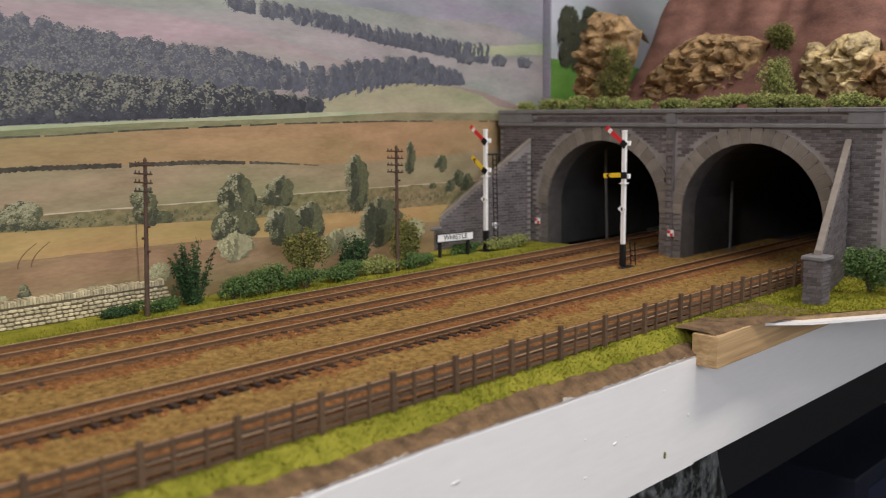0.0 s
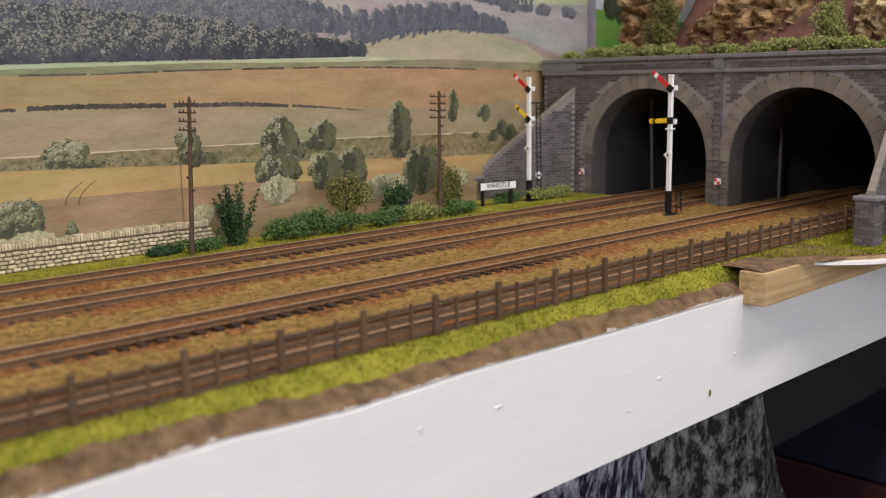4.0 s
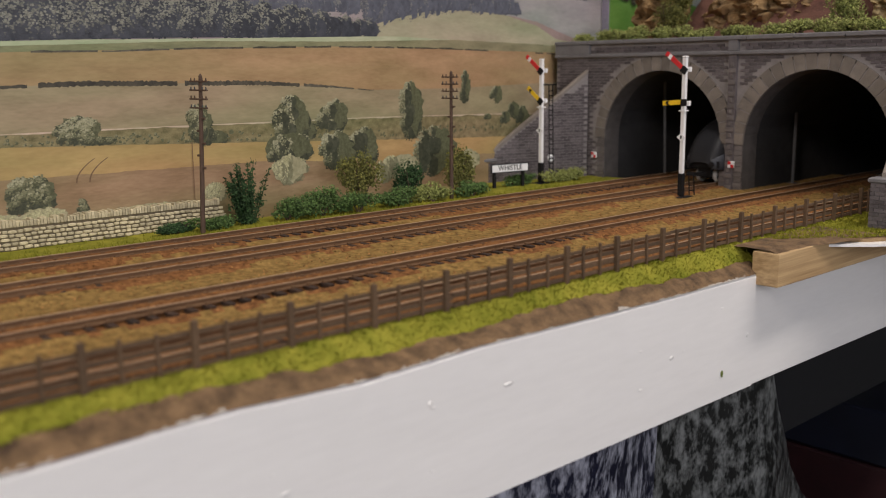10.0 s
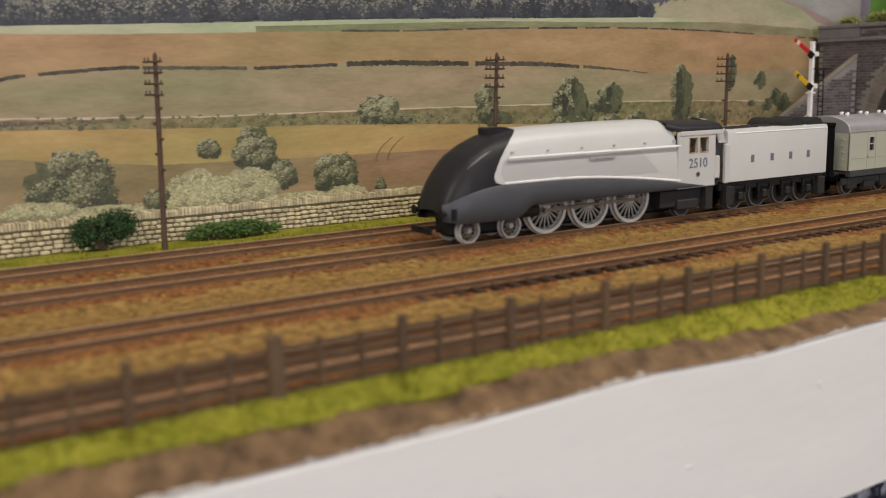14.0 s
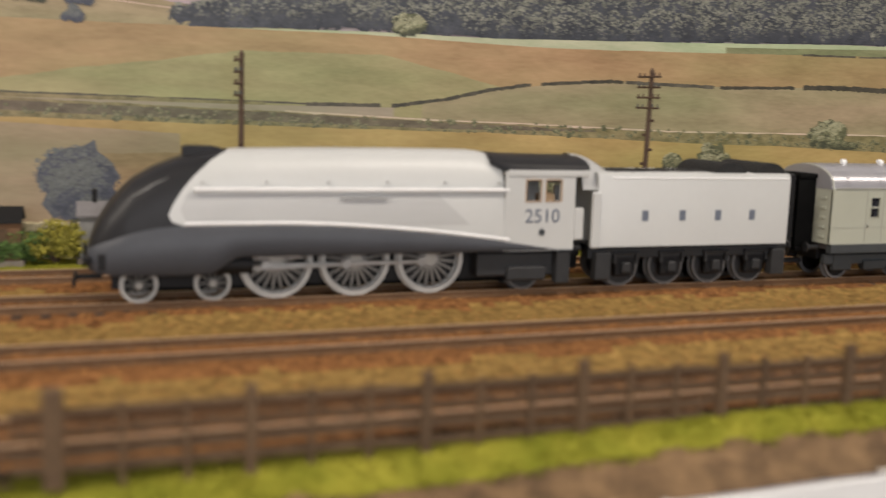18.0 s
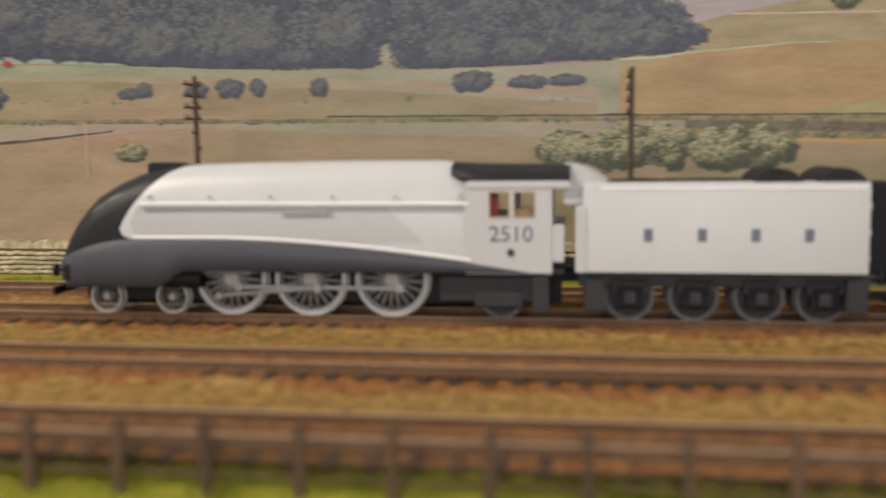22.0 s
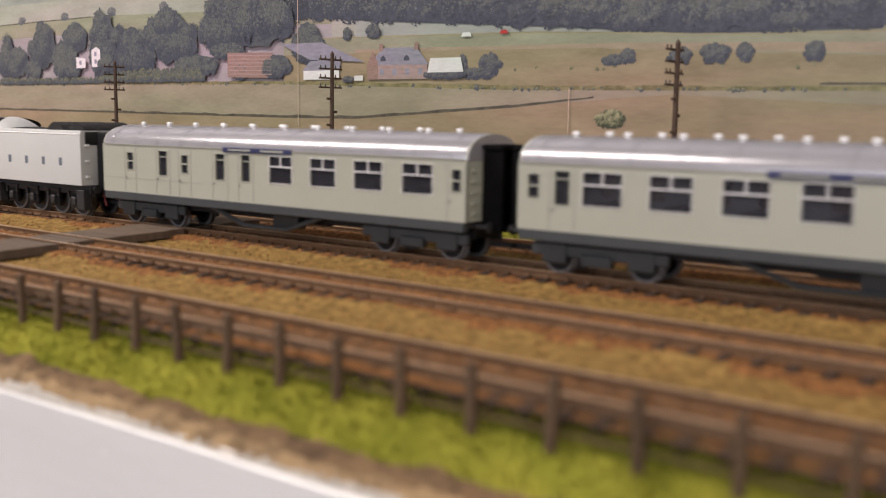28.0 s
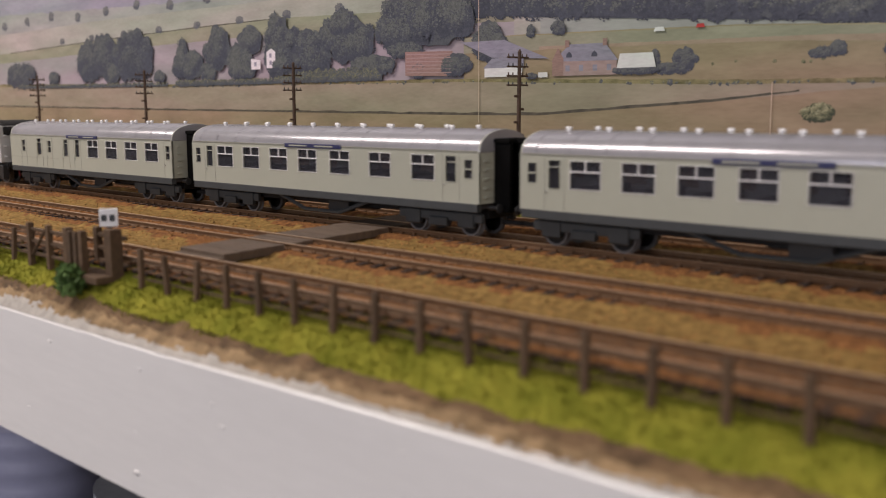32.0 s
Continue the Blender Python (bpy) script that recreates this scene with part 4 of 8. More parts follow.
def backscene_print():
    L, R = X_LEFT, 0.952
    rows = [[(x, back_y(x), -0.03), (x, back_y(x), 0.27), (x, back_y(x) + 0.006, 0.27), (x, back_y(x) + 0.006, -0.03)] for x in np.linspace(L, R, 80)]
    part("backing_board", Mesh().grid(rows, close=True), I_SKY, backscene)
    # far hills
    band("printed_far_hill", [(L, 0.20), (-1.3, 0.19), (-0.9, 0.165), (-0.5, 0.19), (0, 0.2), (0.5, 0.235), (0.7, 0.215), (0.85, 0.23), (R, 0.24)], 0.09, I_FAR, 0.003, 1)
    band("printed_hill", [(L, 0.165), (-1.34, 0.161), (-1.0, 0.150), (-0.7, 0.145), (-0.4, 0.15), (-0.1, 0.15), (0.2, 0.18), (0.37, 0.195), (0.5, 0.197), (0.62, 0.2), (0.75, 0.197), (0.85, 0.20), (R, 0.187)], 0.09, I_HILL2, 0.002, 2)
    wood_belt(0.53, 0.84, [(0.53, 0.188), (0.68, 0.172), (0.84, 0.162)], [(0.53, 0.197), (0.6, 0.192), (0.68, 0.184), (0.84, 0.178)], 0.007, 0.008, 5, lit=0.3, inks=HAZY)
    band("printed_hill", [(0.1, 0.185), (0.373, 0.184), (0.423, 0.185), (0.479, 0.182), (0.544, 0.174), (0.6, 0.163), (0.66, 0.150), (0.72, 0.13)], 0.10, I_HILL, 0.001, 3)
    band("printed_hill", [(-0.30, 0.150), (-0.14, 0.146), (0.0, 0.142), (0.15, 0.15), (0.3, 0.15)], 0.09, I_HILL, 0.001, 4)
    band("printed_meadow", [(0.78, 0.158), (0.85, 0.160), (R, 0.158)], 0.12, I_HILL2, 0.0005, 6)
    band("printed_meadow", [(0.795, 0.176), (0.85, 0.179), (R, 0.186)], [(0.795, 0.167), (R, 0.175)], I_MINT, 0.0008, 7)
    for x in (0.80, 0.86, 0.91):
        print_tree(x, 0.160, 0.03, 0.012, 0.3, inks=HAZY)
    # woods behind the right-hand fields
    wood_belt(0.20, 0.62, [(0.2, 0.128), (0.45, 0.135), (0.62, 0.135)], [(0.2, 0.172), (0.373, 0.178), (0.41, 0.169), (0.46, 0.165), (0.52, 0.160), (0.6, 0.15), (0.62, 0.147)], 0.0075, 0.011, 11, lit=0.35, inks=HAZY)
    wood_belt(0.60, 0.80, [(0.6, 0.128), (0.7, 0.140), (0.8, 0.142)], [(0.6, 0.148), (0.66, 0.158), (0.72, 0.163), (0.80, 0.150)], 0.008, 0.010, 12, lit=0.35, inks=HAZY)
    band("printed_knoll", [(0.59, 0.122), (0.61, 0.129), (0.656, 0.138), (0.70, 0.1415), (0.734, 0.142), (0.78, 0.140), (0.826, 0.136), (0.879, 0.125), (0.91, 0.118)], 0.105, I_OLIVE, 0.0005, 8)
    band("printed_knoll_edge", [(0.78, 0.1402), (0.826, 0.1365), (0.90, 0.122), (0.93, 0.122)], [(0.78, 0.1395), (0.826, 0.133), (0.86, 0.122), (0.93, 0.116)], I_PINK, 0.0008, 9)
    wood_belt(0.05, 0.60, [(0.05, 0.108), (0.2, 0.106), (0.29, 0.111), (0.46, 0.116), (0.6, 0.118)], [(0.05, 0.140), (0.2, 0.146), (0.37, 0.143), (0.45, 0.141), (0.54, 0.135), (0.59, 0.127), (0.60, 0.124)], 0.0075, 0.013, 13, lit=0.62)
    # left-hand woods and slopes
    band("printed_slope", [(L, 0.150), (-1.34, 0.140), (-1.05, 0.134), (-0.86, 0.137), (-0.65, 0.13), (-0.6, 0.11)], 0.08, I_STRAW, 0.001, 10)
    band("printed_slope", [(L, 0.118), (-1.34, 0.124), (-1.17, 0.118), (-1.0, 0.112), (-0.8, 0.108), (-0.6, 0.1)], 0.07, I_HILLPALE, 0.0008, 11)
    band("printed_slope", [(-0.20, 0.100), (-0.165, 0.112), (-0.11, 0.123), (-0.03, 0.119), (0.03, 0.110), (0.06, 0.104)], 0.08, I_MOOR, 0.0006, 12)
    band("printed_slope_hedge", [(-0.14, 0.1175), (-0.06, 0.1165), (0.0, 0.112)], [(-0.14, 0.1168), (-0.06, 0.1160), (0.0, 0.1115)], I_ROAD, 0.0004, 13)
    band("printed_strip_field", [(L, 0.135), (-1.32, 0.1400), (-1.1, 0.1430), (-0.85, 0.1420), (-0.62, 0.135)], 0.09, I_STRAW, 0.0005, 40)
    band("printed_strip_field", [(L, 0.125), (-1.32, 0.1300), (-1.1, 0.1340), (-0.85, 0.1350), (-0.62, 0.128)], 0.09, I_STRAW, 0.0005, 41)
    band("printed_strip_field", [(L, 0.115), (-1.32, 0.1195), (-1.126, 0.1243), (-0.97, 0.1271), (-0.844, 0.128), (-0.62, 0.122)], 0.09, I_SAGE, 0.0005, 42)
    band("printed_hedge", [(-1.32, 0.1200), (-1.126, 0.1248), (-0.97, 0.1276), (-0.844, 0.1285)], [(-1.32, 0.1192), (-1.126, 0.1240), (-0.97, 0.1268), (-0.844, 0.1277)], I_HEDGE, 0.0004, 43)
    band("printed_strip_field", [(L, 0.105), (-1.32, 0.1094), (-1.057, 0.1148), (-0.868, 0.1163), (-0.62, 0.112)], 0.08, I_HILLPALE, 0.0005, 44)
    for k in range(9):
        print_tree(-1.33 + 0.055 * k, 0.144 + 0.002 * (k % 3), 0.012, 0.010, 0.3, "round", inks=HAZY)
    for k in range(8):
        print_tree(-1.20 + 0.06 * k, 0.1235 + 0.0006 * k, 0.011, 0.007, 0.3, "round", inks=HAZY)
    base = [(-0.66, 0.118), (-0.57, 0.111), (-0.47, 0.104), (-0.38, 0.097), (-0.27, 0.096), (-0.19, 0.099), (-0.16, 0.101)]
    top = [(-0.66, 0.124), (-0.6, 0.140), (-0.45, 0.150), (-0.3, 0.150), (-0.2, 0.137), (-0.165, 0.117), (-0.16, 0.112)]
    band("printed_field", [(-0.37, 0.122), (-0.27, 0.122)], 0.09, I_SAGE, 0.0006, 45)
    wood_belt(-0.37, -0.27, [(-0.37, 0.108), (-0.27, 0.108)], [(-0.37, 0.128), (-0.27, 0.13)], 0.007, 0.010, 22, lit=0.4, inks=DUSKY)
    for a, b, k in ((-0.66, -0.352, 14), (-0.336, -0.306, 16), (-0.288, -0.16, 17)):
        wood_belt(a, b, base, top, 0.009, 0.014, k, lit=0.38, inks=DUSKY)
    for x, z, w, h, lit in ((-0.500, 0.1075, 0.050, 0.030, 0.35), (-0.455, 0.1035, 0.040, 0.024, 0.5), (-0.421, 0.0985, 0.044, 0.0246, 0.45), (-0.372, 0.0975, 0.050, 0.0270, 0.55), (-0.320, 0.0995, 0.028, 0.0285, 0.5), (-0.265, 0.0957, 0.030, 0.016, 0.5), (-0.236, 0.0957, 0.028, 0.014, 0.55), (-0.19, 0.0978, 0.05, 0.0217, 0.45), (-0.345, 0.098, 0.02, 0.008, 0.4)):
        print_tree(x, z, w, h, lit - 0.1, "round", inks=DUSKY)
    wood_belt(0.005, 0.062, [(0.0, 0.104), (0.07, 0.106)], [(0.0, 0.11), (0.02, 0.119), (0.04, 0.128), (0.062, 0.118)], 0.008, 0.013, 15, lit=0.35)
    # fields
    band("printed_field", [(-0.19, 0.098), (-0.165, 0.100), (-0.113, 0.104), (-0.03, 0.103), (0.017, 0.104), (0.086, 0.106), (0.16, 0.106), (0.29, 0.110), (0.37, 0.113), (0.46, 0.115), (0.62, 0.119), (R, 0.115)], 0.06, I_MINT, 0.0003, 20)
    band("printed_field", [(0.30, 0.108), (0.46, 0.1135), (0.57, 0.1145), (0.7, 0.118), (R, 0.1145)], 0.06, I_GREEN, 0.0003, 21)
    band("printed_field", [(-0.66, 0.104), (-0.57, 0.103), (-0.47, 0.1015), (-0.36, 0.096), (-0.27, 0.095), (-0.17, 0.098)], 0.06, I_PALE, 0.0004, 22)
    band("printed_field", [(-0.33, 0.079), (-0.27, 0.083), (-0.21, 0.087), (-0.166, 0.099), (-0.113, 0.1035), (0.09, 0.1045), (0.19, 0.1025), (0.29, 0.1045), (0.38, 0.107), (0.57, 0.111), (R, 0.1085)], 0.05, I_ORANGE, 0.0003, 23)
    band("printed_field", [(-0.12, 0.070), (-0.05, 0.082), (0.03, 0.094), (0.10, 0.095), (0.16, 0.082), (0.21, 0.07)], 0.05, I_LIME, 0.0008, 24)
    hed = Mesh()
    rng = random.Random(8)
    d = lay()
    x = 0.33
    while x < 0.93:
        w = rng.uniform(0.012, 0.05)
        if rng.random() < 0.85:
            pts = [(0.33, 0.106), (0.40, 0.107), (0.455, 0.109), (0.567, 0.111), (0.679, 0.111), (0.863, 0.108), (0.95, 0.107)]
            n = 6
            hed.grid([[(x + w * i / n, back_y(x + w * i / n) - d, lerp(x + w * i / n, pts) + rng.uniform(0.0001, 0.0008)), (x + w * i / n, back_y(x + w * i / n) - d, lerp(x + w * i / n, pts) - 0.0007)] for i in range(n + 1)])
        x += w + rng.uniform(0.001, 0.008)
    part("printed_hedge", hed, I_HEDGE, backscene)
    band("printed_field", [(-0.66, 0.1035), (-0.47, 0.1008), (-0.36, 0.0955), (-0.27, 0.0945), (-0.19, 0.097)], 0.06, I_SAGE, 0.0003, 22)
    band("printed_dry_strip", [(-0.60, 0.0958), (-0.44, 0.0945), (-0.3, 0.0905), (-0.2, 0.0855)], [(-0.60, 0.0935), (-0.44, 0.0918), (-0.3, 0.0858), (-0.2, 0.080)], I_DRY, 0.0004, 36)
    band("printed_field", [(-0.66, 0.094), (-0.53, 0.0935), (-0.44, 0.092), (-0.3, 0.085), (-0.2, 0.078)], 0.05, I_TAN, 0.0005, 25)
    band("printed_field", [(0.12, 0.071), (0.16, 0.080), (0.224, 0.0865), (0.3, 0.086), (0.38, 0.088), (0.5, 0.0865), (0.595, 0.080), (0.70, 0.079), (R, 0.083)], 0.04, I_PALE, 0.0, 26)
    d = lay()
    hed = Mesh()
    pts = [(0.06, 0.0695), (0.106, 0.070), (0.133, 0.074), (0.157, 0.0795), (0.18, 0.083), (0.225, 0.0865), (0.30, 0.0855), (0.38, 0.088), (0.5, 0.0865), (0.56, 0.083), (0.597, 0.0797)]
    x = 0.06
    while x < 0.596:
        w = rng.uniform(0.025, 0.09)
        n = max(10, int(w / 0.0012))
        thick = 0.0012 if x < 0.3 else 0.0019
        hed.grid([[(q, back_y(q) - d, lerp(q, pts) + thick * rng.uniform(0.5, 1.0) * min(1, (0.62 - q) * 9)), (q, back_y(q) - d, lerp(q, pts) - thick * rng.uniform(0.5, 1.0) * min(1, (0.62 - q) * 9))] for q in [min(0.6, x + w * i / n) for i in range(n + 1)]])
        x += w + rng.uniform(0.001, 0.007)
    part("printed_hedge", hed, I_HEDGE, backscene)
    thin = [(-0.33, 0.0738), (-0.17, 0.0726), (-0.05, 0.0714), (0.06, 0.0702)]
    band("printed_hedge", thin, [(q, z - 0.0009) for q, z in thin], I_HEDGE, 0.0006, 47)
    # scrub strip with the pink road over it, then gold and brown fields to the foot of the sheet
    road = [(L, 0.090), (-1.35, 0.087), (-1.0, 0.081), (-0.66, 0.0785), (-0.49, 0.0745), (-0.36, 0.073), (-0.17, 0.072), (-0.11, 0.0705), (0.04, 0.0665), (0.13, 0.0635), (0.17, 0.063), (0.27, 0.0605), (0.38, 0.061), (0.6, 0.060), (0.75, 0.056), (R, 0.05)]
    band("printed_field", [(L, 0.088), (-1.35, 0.0855), (-1.0, 0.0795), (-0.66, 0.077), (-0.49, 0.073), (-0.36, 0.0715), (-0.17, 0.0705), (-0.11, 0.069), (0.04, 0.0685), (0.105, 0.069)], 0.03, I_BUFF, 0.0, 27)
    band("printed_road", road, [(q, z - 0.0012) for q, z in road], I_ROAD, 0.0, 28, x0=0.05)
    band("printed_scrub", [(q, z - 0.0008) for q, z in road], 0.03, I_SCRUB, 0.0009, 29, x0=-0.16)
    band("printed_dark_bank", [(-0.16, 0.0700), (-0.05, 0.0668), (0.04, 0.0652), (0.13, 0.0622), (0.22, 0.0600)], [(-0.16, 0.0660), (-0.05, 0.0622), (0.04, 0.0606), (0.13, 0.0588), (0.22, 0.0590)], I_BANK, 0.0006, 46)
    band("printed_hedge_bank", [(L, 0.0895), (-1.35, 0.0865), (-1.0, 0.0805), (-0.66, 0.078), (-0.49, 0.074), (-0.36, 0.0725), (-0.17, 0.0715), (0.04, 0.070)], [(L, 0.0865), (-1.35, 0.0835), (-1.0, 0.0783), (-0.66, 0.0760), (-0.49, 0.0715), (-0.36, 0.0705), (-0.17, 0.0695), (0.04, 0.0685)], I_SCRUB, 0.0008, 30)
    gold = [(-0.14, 0.061), (0.04, 0.0585), (0.17, 0.0570), (0.29, 0.0535), (0.34, 0.0530), (0.45, 0.0490), (0.6, 0.0430), (0.75, 0.036), (R, 0.03)]
    band("printed_gold_field", gold, 0.0, I_GOLD, 0.0005, 31)
    band("printed_field", [(L, 0.066), (-1.35, 0.0625), (-1.0, 0.0585), (-0.66, 0.0555), (-0.6, 0.0555), (-0.487, 0.0625), (-0.40, 0.069), (-0.3, 0.064), (-0.14, 0.061), (0.0, 0.054)], 0.0, I_FAWN, 0.0004, 32)
    band("printed_hedge", [(L, 0.067), (-1.35, 0.0632), (-1.0, 0.0592), (-0.66, 0.0565), (-0.6, 0.0565), (-0.487, 0.0637), (-0.44, 0.068)], [(L, 0.0655), (-1.35, 0.0618), (-1.0, 0.0578), (-0.66, 0.0548), (-0.6, 0.0548), (-0.487, 0.0622), (-0.44, 0.0672)], I_HEDGE, 0.0007, 33)
    band("printed_field", [(-0.05, 0.044), (0.07, 0.046), (0.17, 0.043), (0.24, 0.036), (0.33, 0.035), (0.5, 0.034), (0.62, 0.026), (R, 0.015)], -0.02, I_BROWN, 0.0006, 34)
    rng = random.Random(19)
    for x0, x1, zs, n, rise, inks in ((-0.12, 0.86, [(-0.12, 0.062), (0.04, 0.0592), (0.17, 0.0575), (0.34, 0.0540), (0.45, 0.0505), (0.6, 0.0455), (0.86, 0.040)], 520, 0.0055, (I_LEAFMID, I_CREAMDARK, I_CREAMDARK, I_LIT)),
                                      (-1.3, -0.1, [(-1.3, 0.0838), (-1.0, 0.0783), (-0.66, 0.0757), (-0.49, 0.0717), (-0.36, 0.0707), (-0.1, 0.069)], 190, 0.0012, (I_DUSKMID, I_DUSKLIT, I_LIT, I_LIT)),
                                      (-0.60, -0.2, [(-0.60, 0.083), (-0.4, 0.0815), (-0.2, 0.079)], 22, 0.0012, (I_LEAFMID, I_CREAMDARK, I_LIT, I_LIT))):
        tones = four()
        d = lay(x0, x1, 0.000013)
        lumps = []
        for k in range(n):
            x = rng.uniform(x0, x1)
            lumps.append((x, lerp(x, zs) + rise * rng.random() ** 1.6, rng.uniform(0.0005, 0.0012) * (1.0 if rng.random() < 0.93 else 1.8)))
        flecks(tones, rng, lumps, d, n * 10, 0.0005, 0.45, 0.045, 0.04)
        inked("printed_scrub_clumps", tones, inks)
    # tramlines in the crop
    t = Mesh()
    d = lay()
    for x in (0.372, 0.380):
        t.grid([[(x + 0.012 * u * u, back_y(x) - d, 0.030 + 0.014 * u), (x + 0.0009 + 0.012 * u * u, back_y(x) - d, 0.030 + 0.014 * u)] for u in np.linspace(0, 1, 7)])
    part("printed_tramlines", t, I_TRACK, backscene)
    # single trees of the print, from the far scrub to the foot
    for x, z, w, h, lit, shape in ((0.376, 0.0515, 0.030, 0.019, 0.55, "round"), (0.388, 0.0512, 0.022, 0.006, 0.0, "round"), (0.464, 0.0470, 0.024, 0.010, -0.3, "round"), (0.455, 0.0484, 0.020, 0.0275, 0.3, "round"),
                                   (0.712, 0.0661, 0.015, 0.0283, 0.45, "tall"), (0.758, 0.0641, 0.020, 0.0181, 0.5, "tall"), (0.785, 0.0500, 0.022, 0.0160, 0.2, "round"), (0.800, 0.0440, 0.024, 0.018, 0.2, "round"), (0.772, 0.046, 0.018, 0.012, 0.3, "round"), (0.745, 0.051, 0.012, 0.006, 0.3, "round"),
                                   (0.538, 0.0460, 0.018, 0.014, 0.0, "round"), (0.526, 0.0449, 0.033, 0.0348, 0.55, "round"), (0.561, 0.0500, 0.030, 0.0250, 0.5, "round"), (0.641, 0.0402, 0.031, 0.0483, 0.6, "tall"),
                                   (0.523, 0.0310, 0.042, 0.0220, 0.65, "round"), (0.588, 0.0231, 0.030, 0.0320, 0.45, "round"), (0.564, 0.0240, 0.036, 0.0290, 0.65, "round"), (0.669, 0.0092, 0.056, 0.0420, 0.55, "round"),
                                   (0.346, 0.0130, 0.032, 0.0250, 0.25, "round"), (0.375, 0.0110, 0.009, 0.0120, 0.2, "cone"),
                                   (0.198, 0.0060, 0.050, 0.042, 0.25, "round"), (0.296, 0.0260, 0.026, 0.030, 0.40, "round"), (0.312, 0.0170, 0.018, 0.020, 0.35, "round"), (0.270, 0.0370, 0.015, 0.0120, 0.25, "round"), (0.240, 0.012, 0.016, 0.012, 0.3, "round"),
                                   (0.0165, 0.0120, 0.022, 0.0375, 0.15, "cone"), (0.0390, 0.0140, 0.016, 0.0275, 0.2, "cone"), (-0.046, 0.008, 0.04, 0.045, 0.4, "round"), (-0.258, 0.0835, 0.022, 0.0115, 0.2, "round"), (-0.232, 0.085, 0.020, 0.007, 0.2, "round"), (-0.214, 0.086, 0.018, 0.006, 0.2, "round"),
                                   (-0.43, 0.083, 0.013, 0.006, 0.3, "round"), (-0.422, 0.083, 0.009, 0.009, 0.3, "round"), (-0.395, 0.083, 0.013, 0.009, 0.3, "round"), (-0.378, 0.083, 0.016, 0.010, 0.3, "round"), (-0.364, 0.083, 0.009, 0.010, 0.3, "tall"), (-0.333, 0.083, 0.010, 0.010, 0.3, "round"),
                                   (-0.065, 0.111, 0.017, 0.011, 0.3, "cone"), (-0.043, 0.111, 0.013, 0.011, 0.3, "cone"), (-0.046, 0.103, 0.012, 0.009, 0.3, "cone"), (-0.02, 0.115, 0.014, 0.012, 0.3, "tall"), (-0.09, 0.118, 0.014, 0.012, 0.3, "tall"), (0.112, 0.1045, 0.020, 0.013, 0.8, "round"),
                                   (-1.295, 0.0800, 0.060, 0.030, 0.15, "round"), (-1.145, 0.0825, 0.040, 0.046, 0.1, "tall"), (-1.115, 0.0825, 0.042, 0.0515, 0.1, "tall"), (-1.063, 0.0813, 0.062, 0.0521, 0.1, "tall"), (-1.10, 0.082, 0.020, 0.020, 0.5, "round"), (-1.22, 0.084, 0.02, 0.014, 0.3, "round"), (-1.02, 0.082, 0.016, 0.012, 0.4, "round"),
                                   (-0.983, 0.0820, 0.030, 0.0436, 0.1, "cone"), (-0.966, 0.0820, 0.026, 0.028, 0.2, "round"), (-0.930, 0.0886, 0.034, 0.040, 0.1, "tall"), (-0.886, 0.1000, 0.030, 0.026, 0.15, "tall"), (-0.945, 0.082, 0.02, 0.016, 0.5, "round"), (-0.899, 0.0805, 0.030, 0.0348, 0.7, "tall"),
                                   (-0.850, 0.0801, 0.030, 0.056, 0.25, "tall"), (-0.820, 0.0801, 0.060, 0.042, 0.2, "round"), (-0.790, 0.100, 0.020, 0.026, 0.2, "tall"), (-0.766, 0.0901, 0.042, 0.0372, 0.35, "round"), (-0.775, 0.110, 0.024, 0.022, 0.2, "round"),
                                   (-0.715, 0.0990, 0.045, 0.040, 0.45, "round"), (-0.680, 0.0983, 0.050, 0.040, 0.35, "round"), (-0.745, 0.0819, 0.040, 0.015, 0.5, "round"), (-0.712, 0.0925, 0.03, 0.012, 0.3, "round"), (-0.639, 0.0861, 0.030, 0.0281, 0.4, "round"), (-0.663, 0.0810, 0.018, 0.0140, 0.4, "round"),
                                   (-0.606, 0.1011, 0.007, 0.0086, 0.3, "round"), (-0.586, 0.1017, 0.012, 0.0087, 0.3, "round"), (-0.521, 0.0780, 0.007, 0.0138, 0.1, "tall"), (-0.503, 0.0775, 0.016, 0.0150, 0.1, "round"), (-0.512, 0.077, 0.022, 0.007, 0.2, "round")):
        print_tree(x, z, w * (1.22 if x < -0.66 else 1.0), h, lit, shape, inks=DUSKY if x < -0.2 or -0.05 < x < 0.05 else None)
    for x, z, w, h in ((0.522, 0.0161, 0.031, 0.0218), (0.624, 0.0090, 0.050, 0.0230), (0.712, 0.0071, 0.040, 0.022), (0.464, 0.0090, 0.016, 0.0150), (0.262, 0.0070, 0.040, 0.0265), (0.290, 0.0090, 0.040, 0.0235), (0.320, 0.0080, 0.05, 0.008), (0.352, 0.0080, 0.030, 0.010), (0.42, 0.006, 0.05, 0.008), (0.12, 0.010, 0.05, 0.012), (0.215, 0.006, 0.05, 0.012), (0.18, 0.012, 0.04, 0.010), (0.022, 0.0105, 0.030, 0.0085), (0.052, 0.0100, 0.026, 0.0080), (-0.215, 0.046, 0.030, 0.022), (-0.180, 0.046, 0.055, 0.024), (-0.135, 0.046, 0.050, 0.023), (-0.43, 0.052, 0.018, 0.010)):
        print_tree(x, z, w, h, 0.55, "round", inks=CREAMY if x > 0 else OLIVEY, name="printed_bush")
